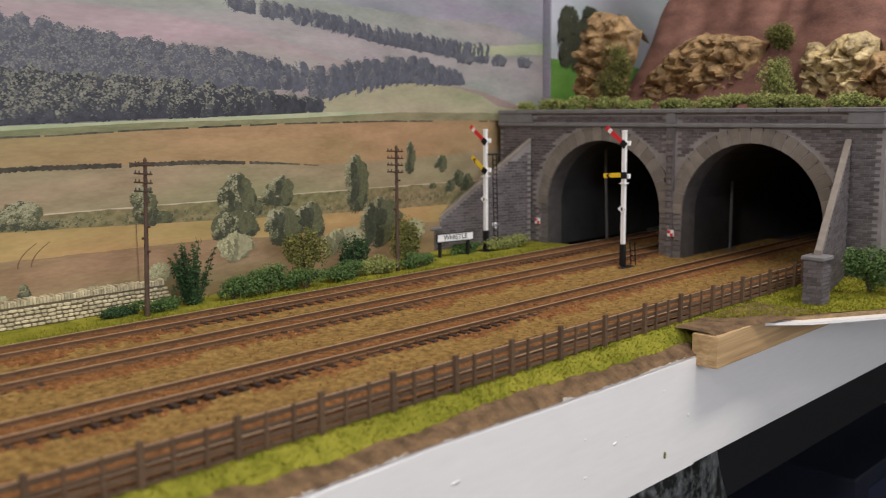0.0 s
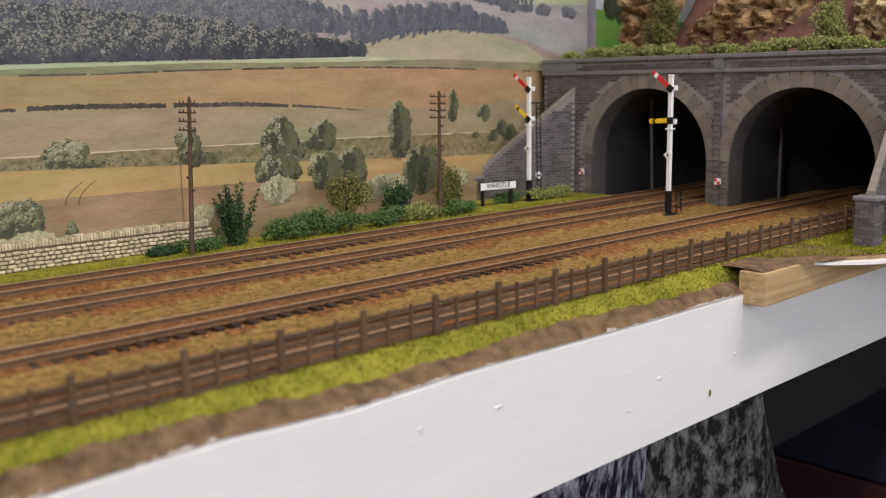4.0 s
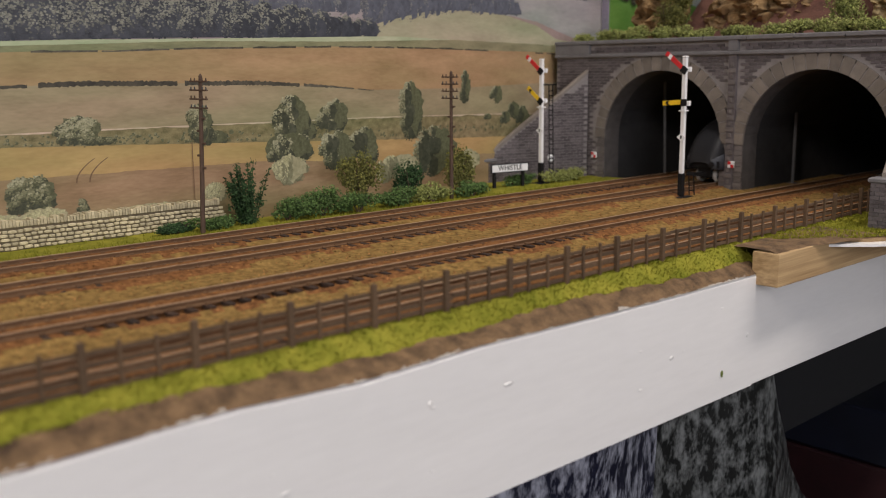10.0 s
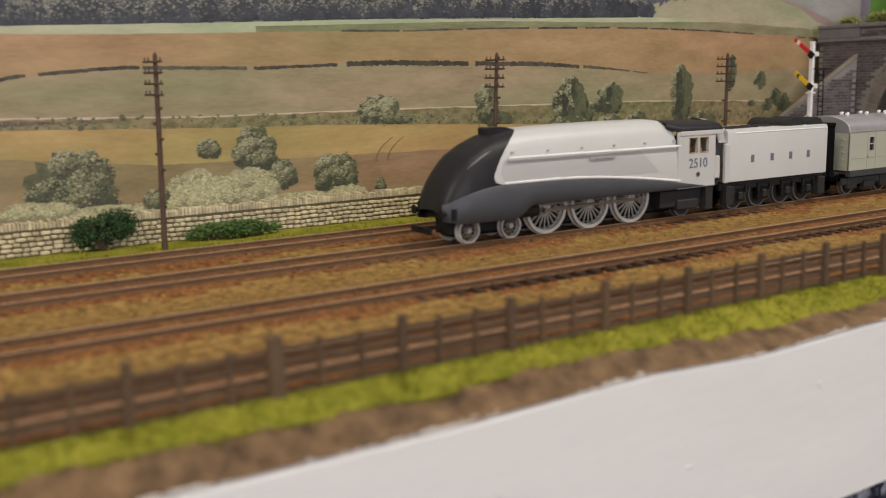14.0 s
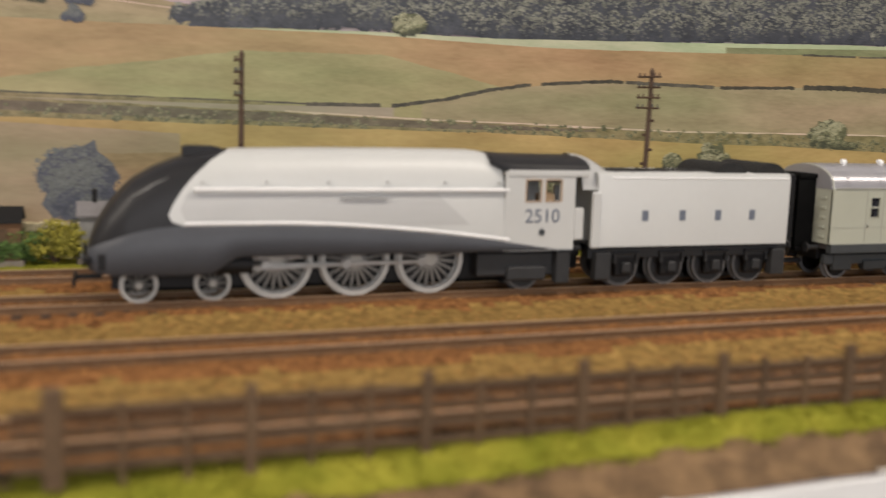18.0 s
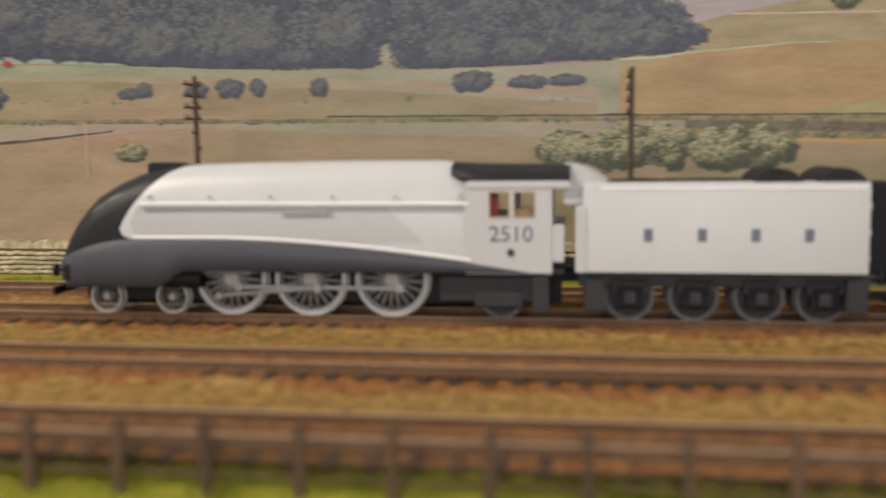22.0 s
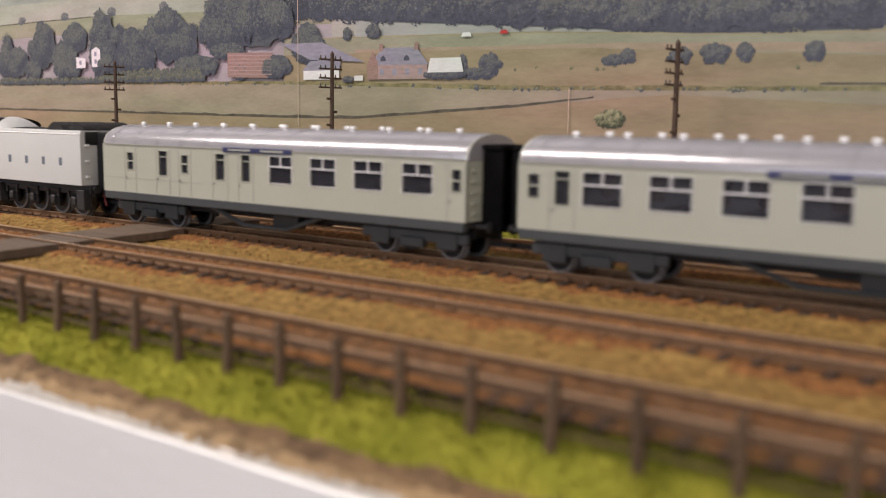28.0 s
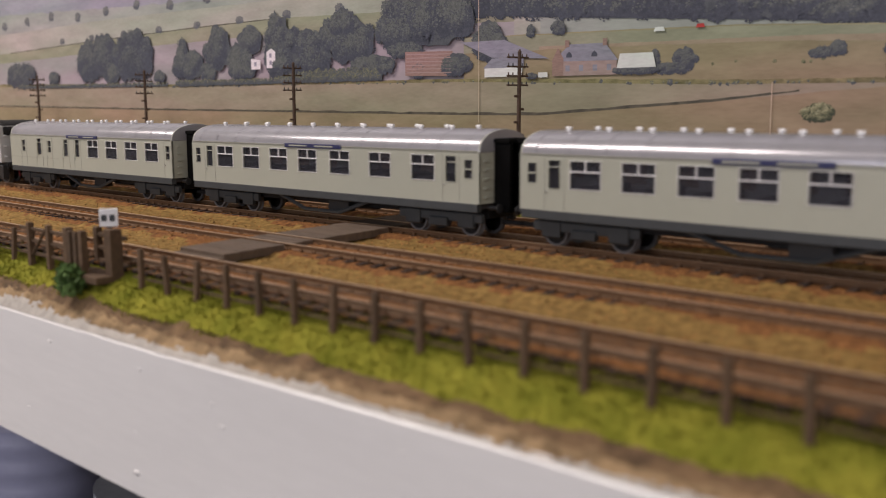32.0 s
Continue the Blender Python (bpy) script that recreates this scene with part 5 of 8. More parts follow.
    for x in (0.118, 0.135):
        m = Mesh()
        d = lay()
        rng = random.Random(int(x * 1000))
        for k in range(13):
            a = rng.uniform(-0.9, 0.9)
            z0 = 0.014 + k * 0.0012
            r = rng.uniform(0.006, 0.014)
            m.face((x - 0.0004, back_y(x) - d, z0), (x + 0.0004, back_y(x) - d, z0), (x + r * math.sin(a), back_y(x) - d, z0 + r * math.cos(a)))
        part("printed_bare_tree", m, I_TRACK, backscene)
    wood_belt(-0.99, -0.735, [(-0.99, 0.0785), (-0.735, 0.0785)], [(-0.99, 0.083), (-0.9, 0.082), (-0.86, 0.082), (-0.8, 0.088), (-0.735, 0.085)], 0.005, 0.005, 23, lit=0.45, inks=(I_DUSKMID, I_DUSKLIT, I_LIT, I_LIT))
    wood_belt(-1.30, -1.01, [(-1.30, 0.0810), (-1.01, 0.0790)], [(-1.30, 0.084), (-1.15, 0.083), (-1.01, 0.082)], 0.005, 0.004, 24, lit=0.45, inks=(I_DUSKMID, I_DUSKLIT, I_LIT, I_LIT))
    # farm buildings of the print
    d = lay()
    part("printed_farmhouse", Mesh().face((-0.588, BACK_Y - d, 0.078), (-0.545, BACK_Y - d, 0.078), (-0.545, BACK_Y - d, 0.0865), (-0.588, BACK_Y - d, 0.087)), I_PINK, backscene)
    d = lay()
    part("printed_slate_roof", Mesh().face((-0.590, BACK_Y - d, 0.0865), (-0.544, BACK_Y - d, 0.086), (-0.553, BACK_Y - d, 0.096), (-0.577, BACK_Y - d, 0.096)), I_SLATE, backscene)
    d = lay()
    for k in range(4):
        x = -0.580 + 0.0095 * k
        part("printed_window", Mesh().face((x, BACK_Y - d, 0.0805), (x + 0.003, BACK_Y - d, 0.0805), (x + 0.003, BACK_Y - d, 0.0840), (x, BACK_Y - d, 0.0840)), I_SLATE, backscene)
    part("printed_barn", Mesh().face((-0.712, BACK_Y - d, 0.081), (-0.669, BACK_Y - d, 0.080), (-0.669, BACK_Y - d, 0.096), (-0.712, BACK_Y - d, 0.097)), I_BRICKRED, backscene)
    part("printed_shed", Mesh().face((-0.642, BACK_Y - d, 0.0785), (-0.612, BACK_Y - d, 0.0785), (-0.612, BACK_Y - d, 0.084), (-0.642, BACK_Y - d, 0.084)), I_PAPER, backscene)
    d = lay()
    part("printed_shed_roof", Mesh().face((-0.643, BACK_Y - d, 0.084), (-0.611, BACK_Y - d, 0.084), (-0.611, BACK_Y - d, 0.090), (-0.636, BACK_Y - d, 0.090)), I_SLATE, backscene)
    part("printed_long_roof", Mesh().face((-0.662, BACK_Y - d, 0.101), (-0.626, BACK_Y - d, 0.101), (-0.592, BACK_Y - d, 0.0885), (-0.636, BACK_Y - d, 0.0905)), I_SLATE, backscene)
    part("printed_cottage", Mesh().face((-0.545, BACK_Y - d, 0.0815), (-0.52, BACK_Y - d, 0.0815), (-0.522, BACK_Y - d, 0.0895), (-0.543, BACK_Y - d, 0.0895)), I_PAPER, backscene)
    part("printed_white_house", Mesh().face((-0.864, BACK_Y - d, 0.0905), (-0.853, BACK_Y - d, 0.0905), (-0.853, BACK_Y - d, 0.1030), (-0.858, BACK_Y - d, 0.1055), (-0.864, BACK_Y - d, 0.1030)), I_PAPER, backscene)
    part("printed_white_house", Mesh().face((-0.884, BACK_Y - d, 0.0900), (-0.872, BACK_Y - d, 0.0900), (-0.872, BACK_Y - d, 0.0970), (-0.884, BACK_Y - d, 0.0985)), I_PAPER, backscene)
    part("printed_white_van", Mesh().face((-0.600, BACK_Y - d, 0.0775), (-0.593, BACK_Y - d, 0.0775), (-0.593, BACK_Y - d, 0.0805), (-0.600, BACK_Y - d, 0.0805)), I_PAPER, backscene)
    part("printed_white_car", Mesh().face((-0.522, BACK_Y - d, 0.1005), (-0.515, BACK_Y - d, 0.1005), (-0.516, BACK_Y - d, 0.1028), (-0.521, BACK_Y - d, 0.1028)), I_PAPER, backscene)
    part("printed_red_car", Mesh().face((-0.497, BACK_Y - d, 0.1012), (-0.4915, BACK_Y - d, 0.1012), (-0.4925, BACK_Y - d, 0.1032), (-0.496, BACK_Y - d, 0.1032)), M_RED, backscene)
    d = lay()
    for k in range(6):
        part("printed_barn_stripe", Mesh().face((-0.711, BACK_Y - d, 0.0828 + 0.0024 * k), (-0.670, BACK_Y - d, 0.0820 + 0.0024 * k), (-0.670, BACK_Y - d, 0.0827 + 0.0024 * k), (-0.711, BACK_Y - d, 0.0835 + 0.0024 * k)), I_PINK, backscene)
    for x, z in ((-0.8605, 0.0930), (-0.8605, 0.0985), (-0.880, 0.0925)):
        part("printed_window", Mesh().face((x, BACK_Y - d, z), (x + 0.003, BACK_Y - d, z), (x + 0.003, BACK_Y - d, z + 0.0032), (x, BACK_Y - d, z + 0.0032)), I_SLATE, backscene)
    for x in (-0.5805, -0.5545):
        part("printed_chimney", Mesh().face((x, BACK_Y - d, 0.0945), (x + 0.003, BACK_Y - d, 0.0945), (x + 0.003, BACK_Y - d, 0.0985), (x, BACK_Y - d, 0.0985)), I_BRICKRED, backscene)
    for x, z in ((-0.5775, 0.0885), (-0.5600, 0.0885)):
        part("printed_dormer", Mesh().face((x - 0.002, BACK_Y - d, z), (x + 0.002, BACK_Y - d, z), (x + 0.002, BACK_Y - d, z + 0.0017), (x, BACK_Y - d, z + 0.0034), (x - 0.002, BACK_Y - d, z + 0.0017)), I_DUSK, backscene)
    part("printed_gable", Mesh().face((-0.5895, BACK_Y - d, 0.0780), (-0.5815, BACK_Y - d, 0.0780), (-0.5815, BACK_Y - d, 0.0880), (-0.5855, BACK_Y - d, 0.0945), (-0.5895, BACK_Y - d, 0.0875)), I_BRICKRED, backscene)
    for x, z, w, h, lit in ((-0.700, 0.0790, 0.016, 0.011, 0.4), (-0.668, 0.0790, 0.022, 0.016, 0.3), (-0.533, 0.0775, 0.030, 0.0062, 0.2), (-0.890, 0.0830, 0.026, 0.012, 0.3), (-0.846, 0.0850, 0.022, 0.016, 0.3), (-0.605, 0.0765, 0.010, 0.004, 0.3)):
        print_tree(x, z, w, h, lit, "round", inks=DUSKY, name="printed_hedge_bush")
    # joints between the sheets
    d = lay()
    for x, z0, z1 in ((-0.647, 0.05, 0.14), (-0.454, 0.045, 0.072), (0.448, 0.01, 0.05)):
        part("sheet_joint", Mesh().face((x, back_y(x) - d, z0), (x + 0.0005, back_y(x) - d, z0), (x + 0.0005, back_y(x) - d, z1), (x, back_y(x) - d, z1)), I_ROAD if x < 0 else I_TRACK, backscene)


backscene_print()


# ---- twin tunnel portal across the line ----
ARCHES = ((0.0486, 0.0597), (-0.0908, 0.0592))       # middle and half width of each opening
SPRING, CROWN, SOLE = 0.0318, 0.0916, -0.0075


def arch_line(c, w, n=18, foot=SOLE, grow=0.0):
    pts = [(c + w + grow, foot)]
    for i in range(n + 1):
        a = math.pi * i / n
        pts.append((c + (w + grow) * math.cos(a), SPRING + (CROWN - SPRING + grow) * math.sin(a)))
    pts.append((c - w - grow, foot))
    return pts


def portal():
    p = thing("tunnel_portal", (X_PORTAL, 0, SOLE), "twin-arched tunnel portal of dark grey brick with buff stone rings", "tunnel portal")
    off = Matrix.Translation((-X_PORTAL, 0, -SOLE))

    def add(name, m, material, label="", smooth=False):
        ob = part(name, m, material, p, label, smooth)
        ob.matrix_basis = off
        return ob

    ya, yb, top = 0.166, -0.1915, 0.1045
    # mortar backing wall with both openings: columns of quads over and beside the arches
    wall = Mesh()
    x0, x1 = X_PORTAL + 0.0001, X_PORTAL + 0.012
    edges = [ya]
    for c, w in ARCHES:
        edges += [c + w, c - w]
    edges.append(yb)
    for a, b in zip(edges[0::2], edges[1::2]):
        wall.box(x0, x1, b, a, SOLE, top)
    for c, w in ARCHES:
        pts = arch_line(c, w, 24)[1:-1]
        rows = [[(x0, y, z), (x0, y, top), (x1, y, top), (x1, y, z)] for y, z in pts]
        wall.grid(rows, close=True)
    add("wall_backing", wall, M_MORTAR)
    # stone ring: separate blocks
    for c, w in ARCHES:
        n = 22
        band_ = [[(x, c + (w + g) * math.cos(a), SPRING + (CROWN - SPRING + g) * math.sin(a)) for x, g in ((X_PORTAL + 0.001, 0.0004), (X_PORTAL - 0.0012, 0.0004), (X_PORTAL - 0.0012, 0.0098), (X_PORTAL + 0.001, 0.0098))] for a in np.linspace(0.01, math.pi - 0.01, 40)]
        add("ring_mortar", Mesh().grid(band_), M_MORTAR)
        for i in range(n):
            a0, a1 = math.pi * (i + 0.05) / n, math.pi * (i + 0.95) / n
            ro = 0.0100 if i < 3 or i > n - 4 else 0.0125
            pts = []
            for a, g in ((a0, 0.0), (a0, ro), ((a0 + a1) / 2, ro), (a1, ro), (a1, 0.0), ((a0 + a1) / 2, 0.0)):
                pts.append((c + (w + g) * math.cos(a), SPRING + (CROWN - SPRING + g) * math.sin(a)))
            add("voussoir", Mesh().prism(pts, X_PORTAL - 0.0016, X_PORTAL + 0.006, axis="x"), M_STONE)
        for s in (1, -1):
            for k in range(9):
                z0 = SOLE + 0.0002 + k * 0.00435
                y0, y1 = sorted((c + s * w, c + s * (w + (0.0096 if k % 2 else 0.0072))))
                if abs(y1) > 0 and z0 < SPRING - 0.001:
                    add("quoin", Mesh().box(X_PORTAL - 0.0010, X_PORTAL + 0.006, y0, y1, z0, min(z0 + 0.0040, SPRING + 0.0005), 0.0002), M_QUOIN)
    # string course, parapet bricks and coping
    add("string_course", Mesh().box(X_PORTAL - 0.0035, X_PORTAL + 0.012, yb, ya, 0.1035, 0.1065, 0.0006), M_COPING)
    add("parapet_backing", Mesh().box(X_PORTAL + 0.0004, X_PORTAL + 0.011, yb, ya, 0.1065, 0.1150), M_MORTAR)
    n = 9
    for k in range(n):
        a, b = ya + (yb - ya) * k / n, ya + (yb - ya) * (k + 0.985) / n
        add("coping_slab", Mesh().box(X_PORTAL - 0.0038, X_PORTAL + 0.013, b, a, 0.1150, 0.1185, 0.0006), M_COPING)
    for y, w in ((-0.0205, 0.0042), (0.146, 0.020), (-0.178, 0.0125)):
        add("pilaster", Mesh().box(X_PORTAL - 0.0030, X_PORTAL + 0.003, y - w, y + w, 0.1066, 0.1150, 0.0004), M_COPING)
    add("centre_pier", Mesh().box(X_PORTAL - 0.0026, X_PORTAL + 0.002, -0.0240, -0.0172, SOLE, 0.1034, 0.0005), M_BRICKJ)
    for k in range(22):
        add("pier_block", Mesh().box(X_PORTAL - 0.0034, X_PORTAL - 0.0020, -0.0236 + 0.0018 * (k % 2), -0.0176 - 0.0018 * (k % 2), SOLE + 0.003 + k * 0.0047, SOLE + 0.0062 + k * 0.0047, 0.0002), M_QUOIN)
    # bricks on the face
    brick = Mesh().box(0, 0.0016, -0.0034, 0.0034, 0, 0.0022, 0.0002).data("brick", M_BRICK)
    joined = Mesh()
    count = 0
    for r in range(52):
        z = SOLE + 0.0004 + r * 0.00255
        if z > 0.1125:
            break
        if 0.1008 < z < 0.1066:
            continue
        y = ya - 0.0035 - (0.0037 if r % 2 else 0.0)
        while y > yb + 0.003:
            clear = True
            for c, w in ARCHES:
                for dy in (-0.0036, 0.0036):
                    for dz in (0.0, 0.0024):
                        zz, yy = z + dz, y + dy
                        if zz < SPRING:
                            clear = clear and abs(yy - c) > w + 0.0075
                        else:
                            clear = clear and ((yy - c) / (w + 0.0132)) ** 2 + ((zz - SPRING) / (CROWN - SPRING + 0.0132)) ** 2 > 1
            if z > 0.1065 and (abs(y + 0.0205) < 0.008 or abs(y - 0.146) < 0.024 or abs(y + 0.178) < 0.016):
                clear = False
            if z < 0.1 and z > SPRING + 0.008 and abs(y + 0.0205) < 0.0075:
                clear = False
            if clear:
                if count < 300 and y < 0.13:
                    ob = piece("brick", brick, p, off @ pose(X_PORTAL - 0.0004 + RNG.uniform(-0.0001, 0.0001), y, z))
                    count += 1
                else:
                    joined.box(X_PORTAL - 0.0004, X_PORTAL + 0.0012, y - 0.0034, y + 0.0034, z, z + 0.0022)
            y -= 0.0074
    tagged(add("upper_bricks", joined, M_BRICKJ), kind="stuff")
    # small red and white boards and a round white plate
    for y in (0.1176, -0.0236):
        b = add("marker_board", Mesh().box(X_PORTAL - 0.0042, X_PORTAL - 0.0027, y - 0.0027, y + 0.0027, 0.0132, 0.0186, 0.0003), M_SIGW, "small white board with red squares")
        for u, w in ((0, 0), (1, 1)):
            q = part("red_square", Mesh().box(X_PORTAL - 0.0044, X_PORTAL - 0.00425, y - 0.0026 + 0.0026 * u, y + 0.0026 * u, 0.0133 + 0.0026 * w, 0.0159 + 0.0026 * w), M_SIGR, b)
    # sloping wing walls with copings and end piers
    for s, (xe, ye), (xs, ys) in ((1, (0.748, 0.158), (X_PORTAL - 0.002, 0.1283)), (-1, (0.744, -0.1925), (X_PORTAL - 0.002, -0.1660))):
        d = Vector((xs - xe, ys - ye, 0)).normalized()
        nrm = Vector((-d.y, d.x, 0))
        w = Mesh()
        a, b = Vector((xe, ye, 0)), Vector((xs, ys, 0))
        z_lo, z_hi, wk = (0.0165, 0.0895, 0.40) if s > 0 else (0.026, 0.0925, 0.40)
        pa, pb = a - nrm * 0.004 * wk, a + nrm * 0.004 * wk
        qa, qb = b - nrm * 0.004 * wk, b + nrm * 0.004 * wk
        k = len(w.v)
        w.v += [(v.x, v.y, z) for v, z in ((pa, SOLE), (pb, SOLE), (qb, SOLE), (qa, SOLE), (pa, z_lo), (pb, z_lo), (qb, z_hi), (qa, z_hi))]
        w.f += [(k, k + 1, k + 2, k + 3), (k + 4, k + 7, k + 6, k + 5), (k, k + 4, k + 5, k + 1), (k + 1, k + 5, k + 6, k + 2), (k + 2, k + 6, k + 7, k + 3), (k + 3, k + 7, k + 4, k)]
        add("wing_wall", w, M_MORTAR)
        rise = (z_hi - z_lo) / (b - a).length
        cp = Mesh()
        rows = []
        for v, z in ((a, z_lo), (b, z_hi)):
            rows.append([(v + nrm * q * wk).to_tuple()[:2] + (z + h,) for q, h in ((-0.0058, 0.0), (-0.0058, 0.0026), (-0.0045, 0.0034), (0.0045, 0.0034), (0.0058, 0.0026), (0.0058, 0.0))])
        cp.grid(rows, close=True)
        cp.f += [tuple(range(len(cp.v) - 12, len(cp.v) - 6)), tuple(range(len(cp.v) - 6, len(cp.v)))]
        add("wing_coping", cp, M_STONE, "pale sloping stone coping")
        wb = Mesh()
        for r in range(36):
            z = SOLE + 0.0004 + r * 0.00255
            u = 0.0035 + (0.0037 if r % 2 else 0)
            while u < (b - a).length - 0.003:
                if z + 0.0026 < z_lo + rise * (u - 0.0034):
                    for side in (-1, 1):
                        c = a + d * u + nrm * side * 0.0042 * wk
                        q0, q1 = c - d * 0.0034, c + d * 0.0034
                        o = nrm * side * 0.0003
                        n0 = len(wb.v)
                        wb.v += [(v.x, v.y, zz) for zz in (z, z + 0.0022) for v in (q0, q1, q1 + o, q0 + o)]
                        wb.f += [(n0 + 3, n0 + 2, n0 + 6, n0 + 7), (n0, n0 + 3, n0 + 7, n0 + 4), (n0 + 1, n0 + 5, n0 + 6, n0 + 2), (n0 + 4, n0 + 7, n0 + 6, n0 + 5), (n0, n0 + 1, n0 + 2, n0 + 3)]
                u += 0.0074
        tagged(add("wing_bricks", wb, M_BRICKJ), kind="stuff")
        hx, hy = 0.0062, 0.0056
        add("pier_core", Mesh().box(xe - hx, xe + hx, ye - hy, ye + hy, SOLE, z_lo - 0.0025), M_MORTAR)
        pb2 = Mesh()
        for r in range(12 if s < 0 else 8):
            z = SOLE + 0.0004 + r * 0.00255
            for q in range(3):
                o = -0.0031 if r % 2 else 0.0
                y0 = max(ye - hy - 0.0004, ye - hy - 0.0004 + q * 0.0062 + o)
                y1 = min(ye + hy + 0.0004, ye - hy - 0.0004 + q * 0.0062 + 0.0058 + o)
                if y1 > y0:
                    pb2.box(xe - hx - 0.0006, xe - hx + 0.0004, y0, y1, z, z + 0.0022)
                x0b, x1b = max(xe - hx, xe - hx + q * 0.0056 + o), min(xe + hx, xe - hx + q * 0.0056 + 0.0052 + o)
                if x1b > x0b:
                    pb2.box(x0b, x1b, ye - hy - 0.0006, ye - hy + 0.0002, z, z + 0.0022)
                    pb2.box(x0b, x1b, ye + hy - 0.0002, ye + hy + 0.0006, z, z + 0.0022)
        tagged(add("pier_bricks", pb2, M_BRICKJ), kind="stuff")
        add("pier_cap", Mesh().box(xe - hx - 0.0016, xe + hx + 0.0016, ye - hy - 0.0018, ye + hy + 0.0018, z_lo - 0.0025, z_lo + 0.0005, 0.0007), M_COPING)
    plate = add("round_plate", Mesh().cyl((0.8110, 0.1372, 0.0146), (0.8104, 0.1352, 0.0146), 0.0030, n=20), M_SIGW, "small round white plate with a dark mark")
    part("dark_mark", Mesh().box(0.8093, 0.8113, 0.1347, 0.1350, 0.0139, 0.0153), M_UNDER, plate)
    # reveal brick is darker than the face, shade put into its colour
    for c, w in ARCHES:
        rows = [[(x, y, z) for y, z in arch_line(c, w, 24, SOLE, -0.0005)] for x in (X_PORTAL - 0.0004, X_PORTAL + 0.02)]
        rows += [[(x, y, z) for y, z in arch_line(c, w, 24, SOLE, 0.0012)] for x in (X_PORTAL + 0.02, X_PORTAL - 0.0004)]
        add("arch_reveal", Mesh().grid(rows), mat("shade_dark_brick_reveal", (0.075, 0.068, 0.066), 0.9, vary=0.3, scale=120), "brick inside the arch, darkened for the shade there")
    # near-black linings stand for the shade inside; the train's runs on under the hill
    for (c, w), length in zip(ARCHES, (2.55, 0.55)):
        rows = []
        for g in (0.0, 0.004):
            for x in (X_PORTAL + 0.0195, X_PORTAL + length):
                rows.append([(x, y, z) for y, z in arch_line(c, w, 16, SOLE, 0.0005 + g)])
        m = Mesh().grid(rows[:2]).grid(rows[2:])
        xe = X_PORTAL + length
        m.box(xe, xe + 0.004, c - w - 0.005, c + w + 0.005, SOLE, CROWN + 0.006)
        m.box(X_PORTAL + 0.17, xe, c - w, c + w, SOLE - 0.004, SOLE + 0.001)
        add("tunnel_lining", m, M_TUNNELSHADE, "tunnel lining coloured near black for the shade inside")
    M_PROP = mat("dull_grey_prop", (0.09, 0.09, 0.095), 0.7)
    for x, y, h, lean in ((0.909, 0.0806, 0.088, -2.0), (0.928, -0.0365, 0.062, 0.0)):
        tp = thing("tunnel_prop", (x, y, SOLE + 0.001), "thin grey prop standing inside the tunnel mouth", "prop", group="props under the hill")
        tp.matrix_basis = pose(x, y, SOLE + 0.001, lean, 0, 0)
        part("prop", Mesh().cyl((0, 0, 0.002), (0, 0, h), 0.0014, n=8), M_PROP, tp)
        part("prop_foot", Mesh().box(-0.004, 0.004, -0.004, 0.004, 0.0, 0.002, 0.0004), M_PROP, tp)


portal()


# ---- hill above the portal ----
def hill_z(x, y):
    u = max(0.0, x - 0.918)
    side = max(0.0, min(1.0, (0.112 - y) / 0.05)) * max(0.0, min(1.0, (y + 0.262) / 0.17))
    side = side * side * (3 - 2 * side)
    z = 0.1145 + (0.055 * (1 - math.exp(-u * 25)) + 1.15 * max(0.0, u - 0.012)) * side
    fold = abs(noise.noise((x * 9 + y * 14, y * 20 - x * 9, 1.5)))
    z += (0.014 * noise.noise((x * 11, y * 11, 1)) - 0.045 * (0.30 - fold) * (fold < 0.30) + 0.006 * noise.noise((x * 45, y * 30, 5)) + 0.004 * noise.noise((x * 110, y * 70, 2))) * min(1, u * 14) * (0.3 + side)
    return min(z, 0.47)


